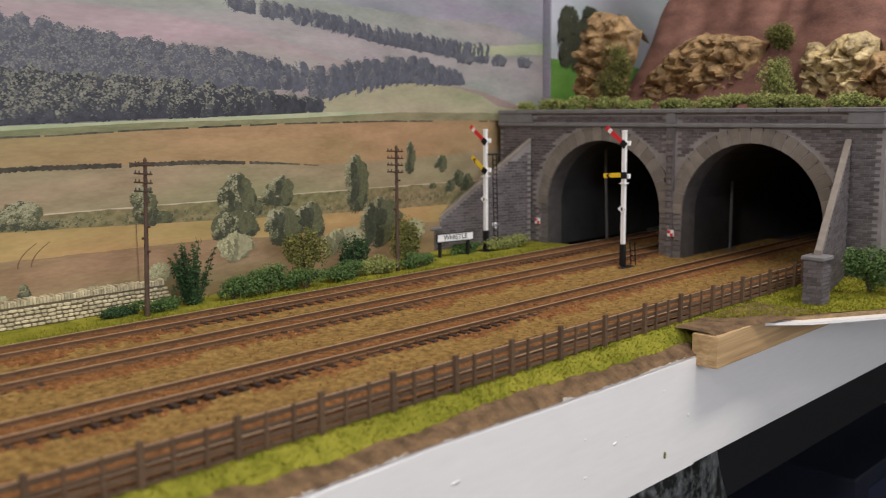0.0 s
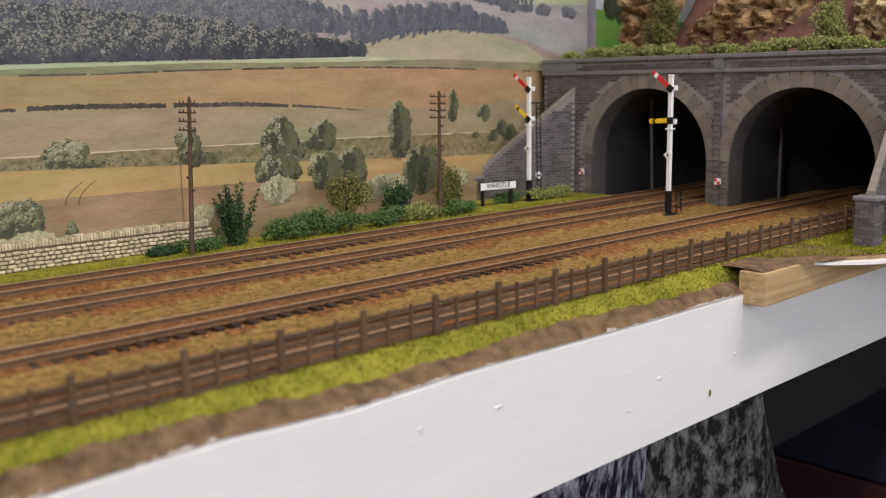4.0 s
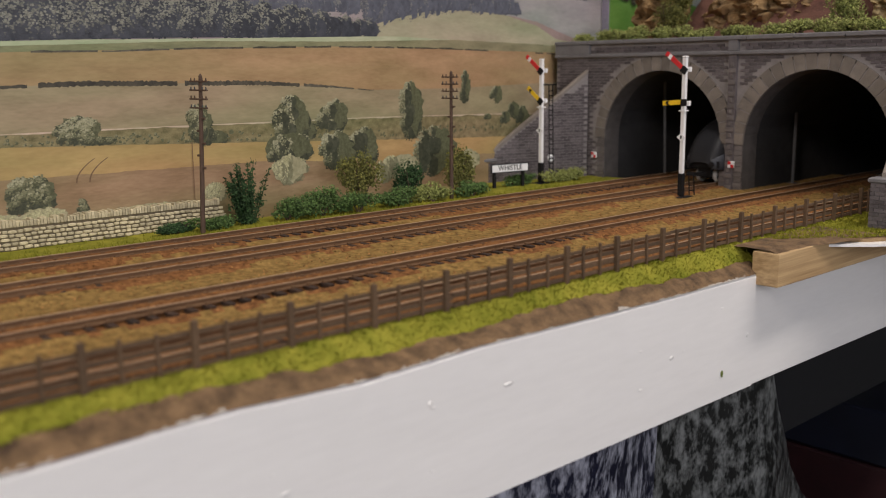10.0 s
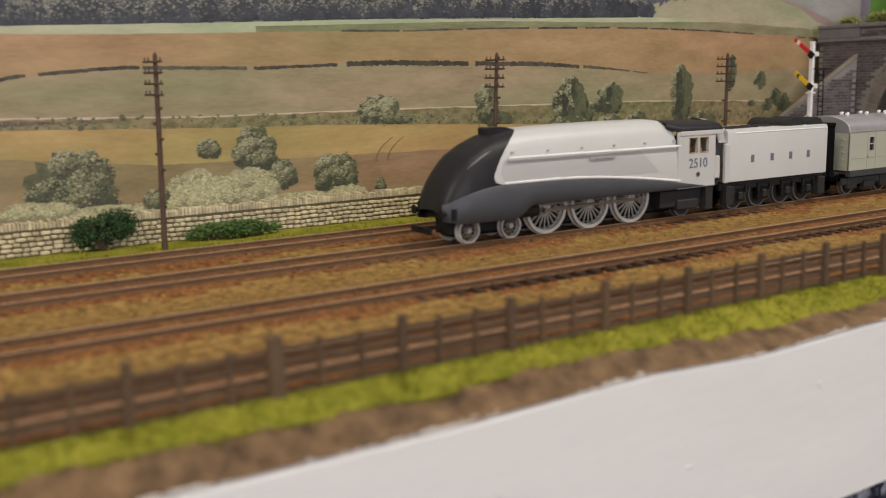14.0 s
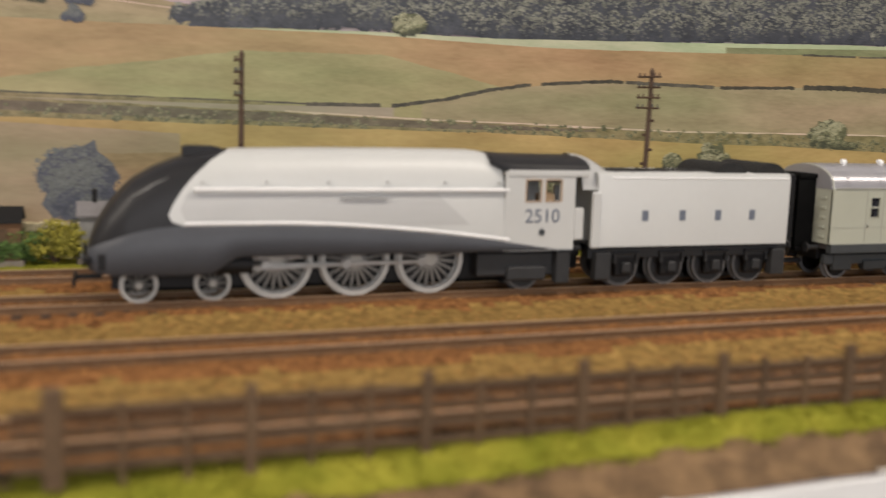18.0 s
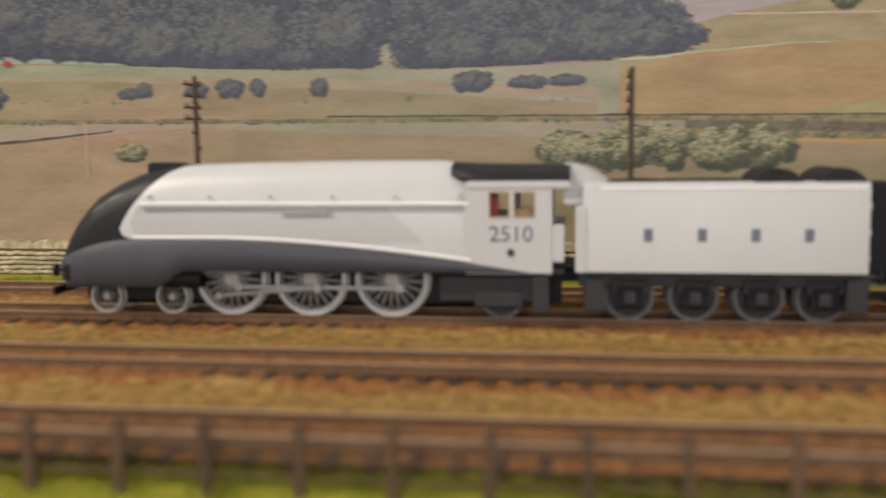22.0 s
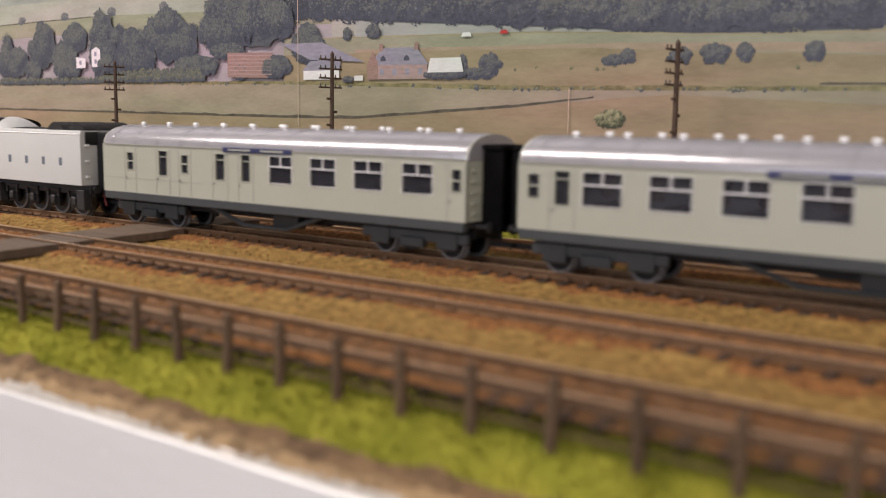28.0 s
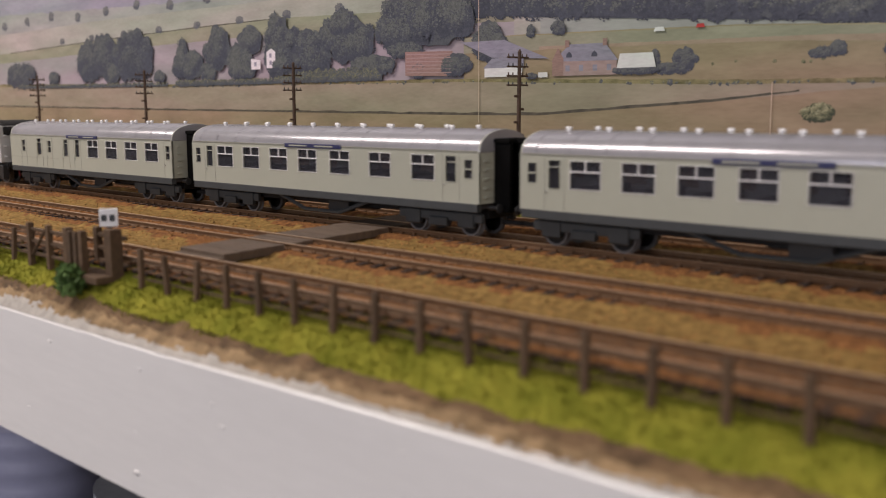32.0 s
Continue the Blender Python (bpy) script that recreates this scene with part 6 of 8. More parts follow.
def hill():
    M_HILL = mat("red_brown_plaster_hill", (0.062, 0.025, 0.018), 0.85, col2=(0.215, 0.100, 0.072), scale=40, fine=400, stretch=(1, 1, 2.2), bump=1.0)
    rows = [[(x, y, hill_z(x, y)) for y in np.linspace(-0.42, 0.168, 120)] for x in np.linspace(0.866, 1.36, 110)]
    h = thing("plaster_hill", (1.1, 0.0, 0.113), "bare red-brown plaster hillside above the tunnel", "hill", kind="structure")
    part("slope", Mesh().grid(rows), M_HILL, h, smooth="all").matrix_basis = Matrix.Translation((-1.1, 0, -0.113))
    M_ROCK = mat("ochre_cast_rock", (0.035, 0.021, 0.012), 0.7, col2=(0.46, 0.29, 0.125), scale=110, fine=500, bump=1.0)
    M_ROCKP = mat("pale_cast_rock", (0.055, 0.035, 0.02), 0.65, col2=(0.72, 0.56, 0.28), scale=110, fine=500, bump=1.0)

    def rock(x, bottom, top, bulge, strata, seed, material, label):
        """A craggy face between a foot line and a top line of (y, z), bulging out of the hill."""
        yc = sum(p[0] for p in bottom) / len(bottom)
        r = thing("rock_outcrop", (x, yc, bottom[0][1]), label, "rock", group="rock outcrops on the hill")
        rows = []
        N, K = 72, 46
        for i in range(K + 1):
            v = i / K
            row = []
            for j in range(N + 1):
                u = j / N
                p = u * (len(bottom) - 1)
                q = min(int(p), len(bottom) - 2)
                f = p - q
                lo = [bottom[q][c] + (bottom[q + 1][c] - bottom[q][c]) * f for c in (0, 1)]
                hi = [top[q][c] + (top[q + 1][c] - top[q][c]) * f for c in (0, 1)]
                y, z = lo[0] + (hi[0] - lo[0]) * v, lo[1] + (hi[1] - lo[1]) * v
                edge = (max(0.0, math.sin(math.pi * u)) ** 0.35) * (max(0.0, math.sin(math.pi * min(1.0, 0.12 + v * 0.88))) ** 0.4)
                s = Vector((seed, y * 34, z * 34))
                ledge = ((z * math.cos(strata) - y * math.sin(strata)) * 75 + 1.6 * noise.noise(s * 0.8)) % 1.0
                crack = noise.voronoi(s * 1.7)[0]
                g = bulge * (0.75 + 0.6 * noise.noise(s * 0.9)) + 0.0075 * ledge + 0.004 * noise.noise(s * 9) - 0.012 * max(0.0, 0.30 - (crack[1] - crack[0])) / 0.30 + 0.007 * noise.noise(s * 4)
                wob = 0.004 * noise.noise(s * 2 + Vector((5, 0, 0)))
                row.append((-g * edge + 0.016 * (1 - edge), y - yc + wob, z - bottom[0][1] + 0.004 * noise.noise(s * 2.3 + Vector((9, 0, 0)))))
            rows.append(row)
        rows.append([(0.03, p[1], p[2] - 0.012) for p in rows[-1]])
        part("crag", Mesh().grid(rows), material, r)
        return r

    rock(0.936, [(0.146, 0.118), (0.135, 0.118), (0.120, 0.118), (0.105, 0.118), (0.096, 0.120)], [(0.131, 0.200), (0.126, 0.213), (0.110, 0.212), (0.090, 0.205), (0.074, 0.190)], 0.016, 0.5, 1.0, M_ROCK, "tall leaning ochre rock outcrop above the portal")
    rock(0.938, [(0.078, 0.118), (0.050, 0.118), (0.020, 0.118), (-0.010, 0.120), (-0.036, 0.122)], [(0.066, 0.150), (0.036, 0.174), (0.006, 0.187), (-0.026, 0.184), (-0.052, 0.176)], 0.018, -0.4, 4.0, M_ROCK, "broad ochre rock outcrop with dark cracks")
    rock(0.934, [(-0.088, 0.122), (-0.105, 0.120), (-0.120, 0.120), (-0.136, 0.120), (-0.150, 0.122)], [(-0.088, 0.173), (-0.104, 0.168), (-0.120, 0.175), (-0.136, 0.178), (-0.148, 0.172)], 0.015, 0.1, 6.0, M_ROCKP, "pale yellow rock outcrop above the second arch")
    rock(0.930, [(-0.132, 0.119), (-0.150, 0.118), (-0.170, 0.118), (-0.190, 0.118), (-0.212, 0.118)], [(-0.138, 0.152), (-0.152, 0.161), (-0.172, 0.160), (-0.190, 0.158), (-0.208, 0.146)], 0.017, 0.5, 7.5, M_ROCK, "ochre rock outcrop at the hill's edge")


hill()


# end board behind the hill, with its own sheet of print
def end_backscene():
    e = thing("end_backscene", (1.56, 0.0, 0.05), "second printed backscene behind the hill, meadow and dark trees", "backdrop", kind="structure")
    off = Matrix.Translation((-1.56, 0, -0.05))

    def flat(name, y0, y1, z0, z1, material, d, x=1.56):
        ob = part(name, Mesh().face((x - d, y0, z0), (x - d, y1, z0), (x - d, y1, z1), (x - d, y0, z1)), material, e)
        ob.matrix_basis = off

    part("backing_board", Mesh().box(1.561, 1.570, -0.60, 0.41, -0.02, 0.52), I_SKY, e).matrix_basis = off
    M_MEADOW = print_ink("print_bright_meadow", (0.10, 0.28, 0.04), (0.20, 0.42, 0.09), 20)
    flat("printed_meadow", -0.60, 0.41, 0.0, 0.21, M_MEADOW, 0.001)
    rng = random.Random(5)
    for y, z, w, h in ((0.33, 0.19, 0.10, 0.11), (0.25, 0.20, 0.09, 0.09), (-0.06, 0.23, 0.16, 0.16), (-0.2, 0.2, 0.15, 0.15)):
        core = Mesh()
        for k in range(260):
            u, v = rng.uniform(-1, 1), rng.uniform(0, 1)
            if u * u + (2 * v - 0.9) ** 2 > 1.2:
                continue
            r = rng.uniform(0.004, 0.009)
            core.face(*[(1.558 - k * 2e-6, y + u * w / 2 + r * math.cos(6.283 * i / 5), z + v * h + r * math.sin(6.283 * i / 5)) for i in range(5)])
        part("printed_tree", core, I_LEAF, e).matrix_basis = off
    # short continuation of the side sheet towards the end board
    m = Mesh().grid([[(x, 0.193 + 0.30 * (x - 0.955), z) for z in (0.0, 0.52)] for x in (0.955, 1.56)])
    part("corner_sheet", m, I_SKY, e).matrix_basis = off
    m = Mesh().grid([[(x, 0.192 + 0.30 * (x - 0.955), z) for z in (0.0, 0.172)] for x in (0.956, 1.56)])
    part("printed_meadow", m, M_MEADOW, e).matrix_basis = off
    for x, z, w, h in ((1.02, 0.165, 0.06, 0.065), (1.09, 0.165, 0.08, 0.07), (1.2, 0.165, 0.08, 0.07)):
        core = Mesh()
        for k in range(300):
            u, v = rng.uniform(-1, 1), rng.uniform(0, 1)
            if u * u + (2 * v - 0.9) ** 2 > 1.2:
                continue
            r = rng.uniform(0.002, 0.005)
            xx = x + u * w / 2
            core.face(*[(xx + r * math.cos(6.283 * i / 5), 0.1905 + 0.30 * (xx - 0.955) - k * 2e-6, z + v * h + r * math.sin(6.283 * i / 5)) for i in range(5)])
        part("printed_tree", core, I_LEAF, e).matrix_basis = off
    part("corner_strip", Mesh().box(0.9525, 0.9545, 0.185, 0.193, 0.11, 0.52), I_SLATE, e).matrix_basis = off


end_backscene()


# ---- the train: local x = 0 at the leading axle, it runs towards -x ----
MM = 0.001
KEYED = []          # (part, local x, radius) of every wheelset
RODS = []
SPOKES = {}


def wheelset(parent, x, r, spokes=0, name="wheelset", tread=0.0085, label="", material=None, rim_material=None):
    """Two wheels on an axle, in its own space with the axle at the origin."""
    m = Mesh()
    m.cyl((0, -tread, 0), (0, tread, 0), 0.0011, n=8)
    rim = Mesh()
    for s in (-1, 1):
        y0, y1 = sorted((s * (tread + 0.0012), s * (tread - 0.0012)))
        rim.ring((0, 0, 0), r * 0.87, r, y0, y1)
        rim.ring((0, 0, 0), r * 0.84, r + 0.0006, *sorted((s * (tread - 0.0012), s * (tread - 0.0018))))
        if spokes:
            m.cyl((0, s * (tread - 0.001), 0), (0, s * (tread + 0.0012), 0), r * 0.2, n=14)
        else:
            m.cyl((0, s * (tread - 0.0008), 0), (0, s * (tread + 0.0006), 0), r * 0.86, n=20)
            m.cyl((0, s * tread, 0), (0, s * (tread + 0.0014), 0), r * 0.25, n=12)
    ob = part(name, m, material or M_WHEEL, parent, label, smooth=True)
    ob.matrix_basis = pose(x, 0, r)
    if spokes:
        key = (round(r, 5), spokes)
        if key not in SPOKES:
            SPOKES[key] = Mesh().cyl((0, 0, 0), (0.88 * r, 0, 0), r * 0.042, r * 0.030, n=5, caps=False).data("spoke", M_SPOKE, True)
        for s in (-1, 1):
            for k in range(spokes):
                piece("spoke", SPOKES[key], ob, pose(0, s * tread, 0, 0, -360.0 * k / spokes, 0))
    part("tyre", rim, rim_material or M_TYRE, ob, smooth=True)
    KEYED.append((ob, x, r))
    return ob


NOSE_TOP = [(-17.0, 17.0), (-16.4, 20.0), (-15.0, 24.5), (-12.0, 30.5), (-8.7, 35.2), (-5.0, 39.4), (-1.6, 42.6), (5.5, 46.8), (14.4, 50.4), (24.0, 52.5), (34.0, 53.4), (60.0, 54.0), (90.0, 54.3), (122.0, 54.2), (128.0, 53.4), (136.0, 52.2)]
NOSE_W = [(-17.0, 9.0), (-16.0, 11.2), (-14.0, 13.0), (-10.0, 14.9), (-4.0, 16.4), (6.0, 17.3), (20.0, 17.6), (136.0, 17.6)]


def casing_point(dx, th, grow=0.0):
    zb = 12.0
    zt, w, n = lerp(dx, NOSE_TOP), lerp(dx, NOSE_W), 3.3
    c, s = max(0.0, math.cos(th)), max(0.0, math.sin(th))
    y, z = (w + grow) * c ** (2 / n), zb + (zt + grow - zb) * s ** (2 / n)
    return Vector((dx * MM, y * MM, z * MM))


def white_edge(z):
    return lerp(z, [(12, 20.0), (26.5, 20.0), (28.0, 15.5), (30.0, 11.3), (33.0, 9.4), (37.0, 11.0), (42.0, 14.6), (46.0, 18.5), (50.0, 24.0), (52.0, 28.0), (54.0, 33.5)])


def valance_top(dx):
    if dx < 16:
        return 27.7 - 7.5 * ((16 - dx) / 31.0) ** 2
    return 27.7 - 11.6 * max(0.0, (dx - 45) / 116.0) ** 1.7


def locomotive():
    loco = thing("steam_locomotive", (0, 0, 0), "streamlined silver-white model steam locomotive with charcoal valances and black nose", "locomotive")
    N = 40
    ths = [0.05 + (math.pi / 2 - 0.05) * i / (N // 2) for i in range(N // 2 + 1)]
    full = [(t, -1) for t in ths] + [(t, 1) for t in reversed(ths[:-1])]

    def loft(start, stop, steps, grow=0.0):
        rows = []
        for k in range(steps + 1):
            row = []
            for t, s in full:
                z = casing_point(30.0, t).z * 1000
                a, b = start(z), stop(z)
                v = casing_point(a + (b - a) * k / steps, t, grow)
                row.append((v.x, s * v.y, v.z))
            rows.append(row)
        return Mesh().grid(rows)

    part("black_nose", loft(lambda z: -17.0, white_edge, 34), M_LOCOB, loco, "glossy black wedge-shaped nose", smooth="all")
    part("boiler_casing", loft(white_edge, lambda z: 132.0, 46), M_LOCOW, loco, "smooth silver-white boiler casing", smooth="all")
    # silver grey lower side panels, ending in a slanting edge
    for s in (-1, 1):
        rows = []
        for k in range(41):
            u = k / 40
            row = []
            for j in range(7):
                z = 27.0 + j * 2.0
                lo, hi = 13.5 + 0.9 * abs(j - 3), lerp(z, [(27, 118.0), (39, 104.5)])
                dx = lo + (hi - lo) * u
                z2 = max(z, valance_top(dx) - 0.5)
                t = math.asin(min(1, ((z2 - 12.0) / (lerp(dx, NOSE_TOP) - 12.0))) ** (3.3 / 2))
                v = casing_point(dx, t, 0.12)
                row.append((v.x, s * v.y, v.z))
            rows.append(row)
        part("side_panel", Mesh().grid(rows), M_LOCOS, loco, "slightly greyer panel of the casing side", smooth="all")
        # handrail with its knobs; its white carries the highlight along the casing
        hr = part("handrail", Mesh().cyl((0.018, s * 0.0172, 0.0400), (0.1335, s * 0.0174, 0.0398), 0.00065, n=8), M_SIGW, loco)
        for k in range(6):
            part("handrail_knob", Mesh().cyl((0.021 + k * 0.0218, s * 0.0150, 0.0425), (0.021 + k * 0.0218, s * 0.0172, 0.0425), 0.0005, n=7), M_LOCOS, hr)
        part("casing_ledge", Mesh().box(0.018, 0.133, min(s * 0.0166, s * 0.0176), max(s * 0.0166, s * 0.0176), 0.0388, 0.0394), M_LOCOW, loco)
        part("nameplate", Mesh().box(0.069, 0.086, min(s * 0.0165, s * 0.0179), max(s * 0.0165, s * 0.0179), 0.0365, 0.0376), mat("silver_grey_nameplate", (0.33, 0.335, 0.335), 0.4), loco, "narrow grey nameplate")
        # valance: skirt over the wheels, swept down to the cab
        rows = []
        for k in range(120):
            dx = -16.2 + (161.0 + 16.2) * k / 119
            zl = 10.6 if dx < 22.0 else (16.4 if dx > 34.0 else 10.6 + 5.8 * (0.5 - 0.5 * math.cos(math.pi * (dx - 22.0) / 12.0)))
            w = lerp(dx, NOSE_W) + 0.35
            if dx < -8:
                zl = 10.6 + 0.12 * (-8 - dx) ** 1.2
            zt = max(zl + 0.2, valance_top(dx))
            rows.append([(dx * MM, s * (w - 0.9) * MM, zl * MM), (dx * MM, s * w * MM, (zl + 0.5) * MM), (dx * MM, s * w * MM, (zl + zt) / 2 * MM), (dx * MM, s * w * MM, (zt - 0.5) * MM), (dx * MM, s * (w - 0.8) * MM, zt * MM)])
        part("valance", Mesh().grid(rows), M_LOCOG, loco, "charcoal grey valance", smooth="all")
        # white strip painted along the valance for the highlight on the casing's flare
        rows = []
        for k in range(70):
            dx = 15.0 + (134.0 - 15.0) * k / 69
            z, w = valance_top(dx), 17.75
            rows.append([(dx * MM, s * (w + 0.25 * q) * MM, (z + 1.2 * p) * MM) for q, p in ((0, 0), (1, 0.1), (1, 0.9), (0, 1))])
        part("valance_highlight", Mesh().grid(rows), M_SIGW, loco, "white line above the valance, painted for the casing's highlight", smooth="all")
        # cab side with two windows
        z_win, tops = (0.0357, 0.0436), 0.0470
        cols = [0.1320, 0.1405, 0.1465, 0.1487, 0.1549, 0.1610]
        cab = Mesh()
        y0, y1 = sorted((s * 0.0164, s * 0.0177))
        cab.box(cols[0], cols[-1], y0, y1, 0.0165, z_win[0])
        cab.box(cols[0], cols[-1], y0, y1, z_win[1], tops)
        for a, b in ((0, 1), (2, 3), (4, 5)):
            cab.box(cols[a], cols[b], y0, y1, z_win[0], z_win[1])
        side = part("cab_side", cab, M_LOCOW, loco)
        for a, b in ((1, 2), (3, 4)):
            fr = Mesh()
            yy0, yy1 = sorted((s * 0.0176, s * 0.0179))
            for q in ((cols[a] - 0.0004, cols[b] + 0.0004, z_win[0] - 0.0004, z_win[0]), (cols[a] - 0.0004, cols[b] + 0.0004, z_win[1], z_win[1] + 0.0004), (cols[a] - 0.0004, cols[a], *z_win), (cols[b], cols[b] + 0.0004, *z_win)):
                fr.box(q[0], q[1], yy0, yy1, q[2], q[3])
            part("window_frame", fr, mat("tan_window_frame", (0.40, 0.26, 0.15), 0.5), side)
        num = text_mesh("2510", 0.0074, 0.0001)
        num.materials.append(M_TEXT)
        ob = part("running_number", num, None, side, "blue-grey painted running number")
        ob.matrix_basis = pose(0.1474, s * 0.01785, 0.0297, 90, 0, 0 if s < 0 else 180)
        part("works_plate", Mesh().cyl((0.1474, s * 0.0176, 0.0237), (0.1474, s * 0.0181, 0.0237), 0.0013, n=14), M_UNDER, side)
        part("cab_step", Mesh().box(0.1545, 0.1600, *sorted((s * 0.0130, s * 0.0175)), 0.0035, 0.0162, 0.0003), M_GREY, loco)
        part("front_buffer", Mesh().cyl((-0.0150, s * 0.0120, 0.0158), (-0.0172, s * 0.0120, 0.0158), 0.0011, n=10).cyl((-0.0172, s * 0.0120, 0.0158), (-0.0179, s * 0.0120, 0.0158), 0.0023, n=16), M_BLACK, loco)
        # pale grey streak on the nose, narrowing to both ends
        rows = []
        for k in range(16):
            dx = -3.5 + 14 * k / 15
            t = 0.80 + 0.10 * k / 15
            q = 0.022 * math.sin(math.pi * (k + 0.5) / 16)
            v, w2 = casing_point(dx, t - q, 0.15), casing_point(dx, t + q, 0.15)
            rows.append([(v.x, s * v.y, v.z), (w2.x, s * w2.y, w2.z)])
        part("nose_streak", Mesh().grid(rows), M_RIMGREY, loco, "thin pale grey streak on the nose")
        part("rear_window_panel", Mesh().box(0.1612, 0.1650, *sorted((s * 0.0168, s * 0.0176)), 0.0205, 0.0330, 0.0003), M_LOCOW, loco)
    # cab roof, front and fittings
    def roof_arc(h, w, lo):
        return [(w * math.sin(a) * MM, (lo + (h - lo) * math.cos(a) ** 0.8) * MM) for a in np.linspace(-math.pi / 2, math.pi / 2, 17)]
    rows = []
    for dx, h, w, lo in ((127.0, 53.6, 13.5, 50.0), (131.0, 53.4, 16.0, 48.4), (136.0, 53.0, 17.6, 47.2), (150.0, 52.8, 17.8, 47.0), (166.8, 52.6, 17.8, 47.0)):
        rows.append([(dx * MM, y, z) for y, z in roof_arc(h, w, lo)])
    rows2 = [[(x, y * 0.97, z - 0.0008) for x, y, z in r] for r in rows]
    part("cab_roof", Mesh().grid(rows).grid(rows2), M_LOCOB, loco, "dark arched cab roof", smooth="all")
    for s in (-1, 1):
        part("roof_gutter", Mesh().box(0.1330, 0.1668, *sorted((s * 0.0171, s * 0.0181)), 0.0449, 0.0474, 0.0003), M_LOCOW, loco)
    part("chimney", Mesh().prism([(15.5, 49.0), (15.3, 53.6), (17.0, 54.2), (26.0, 54.0), (31.0, 52.8), (31.0, 50.0)], -0.0042 * 1000, 0.0042 * 1000, "y"), M_LOCOB, loco, "low black chimney fairing").matrix_basis = Matrix.Diagonal((MM, MM, MM, 1))
    part("cab_floor", Mesh().box(0.132, 0.165, -0.0162, 0.0162, 0.0165, 0.0180), M_GREY, loco)
    part("backhead", Mesh().box(0.132, 0.1375, -0.0150, 0.0150, 0.0182, 0.0450, 0.001), M_BLACK, loco)
    part("red_pipework", Mesh().box(0.1376, 0.1425, -0.0120, -0.0070, 0.0330, 0.0430, 0.0008), M_RED, loco, "small red fitting inside the cab")
    part("cab_seat", Mesh().box(0.1480, 0.1540, -0.0140, -0.0090, 0.0180, 0.0385, 0.0008), mat("tan_seat", (0.45, 0.30, 0.17), 0.7), loco)
    part("frame", Mesh().box(-0.0090, 0.1640, -0.0062, 0.0062, 0.0045, 0.0175).box(-0.013, 0.0, -0.0150, 0.0150, 0.0125, 0.0180), M_BLACK, loco)
    part("front_coupling", Mesh().box(-0.0215, -0.0120, -0.0015, 0.0015, 0.0075, 0.0090, 0.0003).box(-0.0215, -0.0205, -0.0085, 0.0085, 0.0060, 0.0090, 0.0002), M_BLACK, loco)
    part("trailing_truck", Mesh().box(0.1230, 0.1600, -0.0135, 0.0135, 0.0060, 0.0155, 0.0008).box(0.1350, 0.1510, -0.0150, 0.0150, 0.0045, 0.0100, 0.0006), M_GREY, loco)
    for s in (-1, 1):
        part("cylinder", Mesh().cyl((0.0235, s * 0.0128, 0.0133), (0.0380, s * 0.0128, 0.0133), 0.0032, n=18), M_BLACK, loco, smooth=True)
        part("slide_bar", Mesh().box(0.0380, 0.0560, *sorted((s * 0.0122, s * 0.0136)), 0.0152, 0.0160, 0.0002), M_ROD, loco)
    wheelset(loco, 0.0, 0.0060, 10, "bogie_wheelset")
    wheelset(loco, 0.0250, 0.0060, 10, "bogie_wheelset")
    for x in (0.0474, 0.0764, 0.1055):
        wheelset(loco, x, 0.0130, 20, "driving_wheelset")
    wheelset(loco, 0.1438, 0.0070, 0, "trailing_wheelset", material=M_GREY, rim_material=M_RIMGREY)
    part("main_frame", Mesh().box(-0.006, 0.150, -0.0058, 0.0058, 0.0030, 0.0200, 0.0004), M_BELLOWS, loco, "black frame between the wheels")
    for s, ph in ((-1, 0.0), (1, math.pi / 2)):
        y = s * 0.0112
        rod = Mesh().box(-0.0300, 0.0300, y - 0.0004, y + 0.0004, -0.0008, 0.0008, 0.0002)
        for q in (-0.029, 0.0, 0.029):
            rod.cyl((q, y - 0.0006, 0), (q, y + 0.0006, 0), 0.0017, n=12)
        RODS.append(("side", part("coupling_rod", rod, M_ROD, loco, "polished steel coupling rod"), ph))
        con = Mesh().box(-0.0370, 0.0010, y + s * 0.0009 - 0.0004, y + s * 0.0009 + 0.0004, -0.0007, 0.0007, 0.0002)
        con.cyl((0, y, 0), (0, y + s * 0.0018, 0), 0.0017, n=12).cyl((-0.036, y, 0), (-0.036, y + s * 0.0018, 0), 0.0014, n=12)
        RODS.append(("main", part("connecting_rod", con, M_ROD, loco, "polished steel connecting rod"), ph))
    return loco


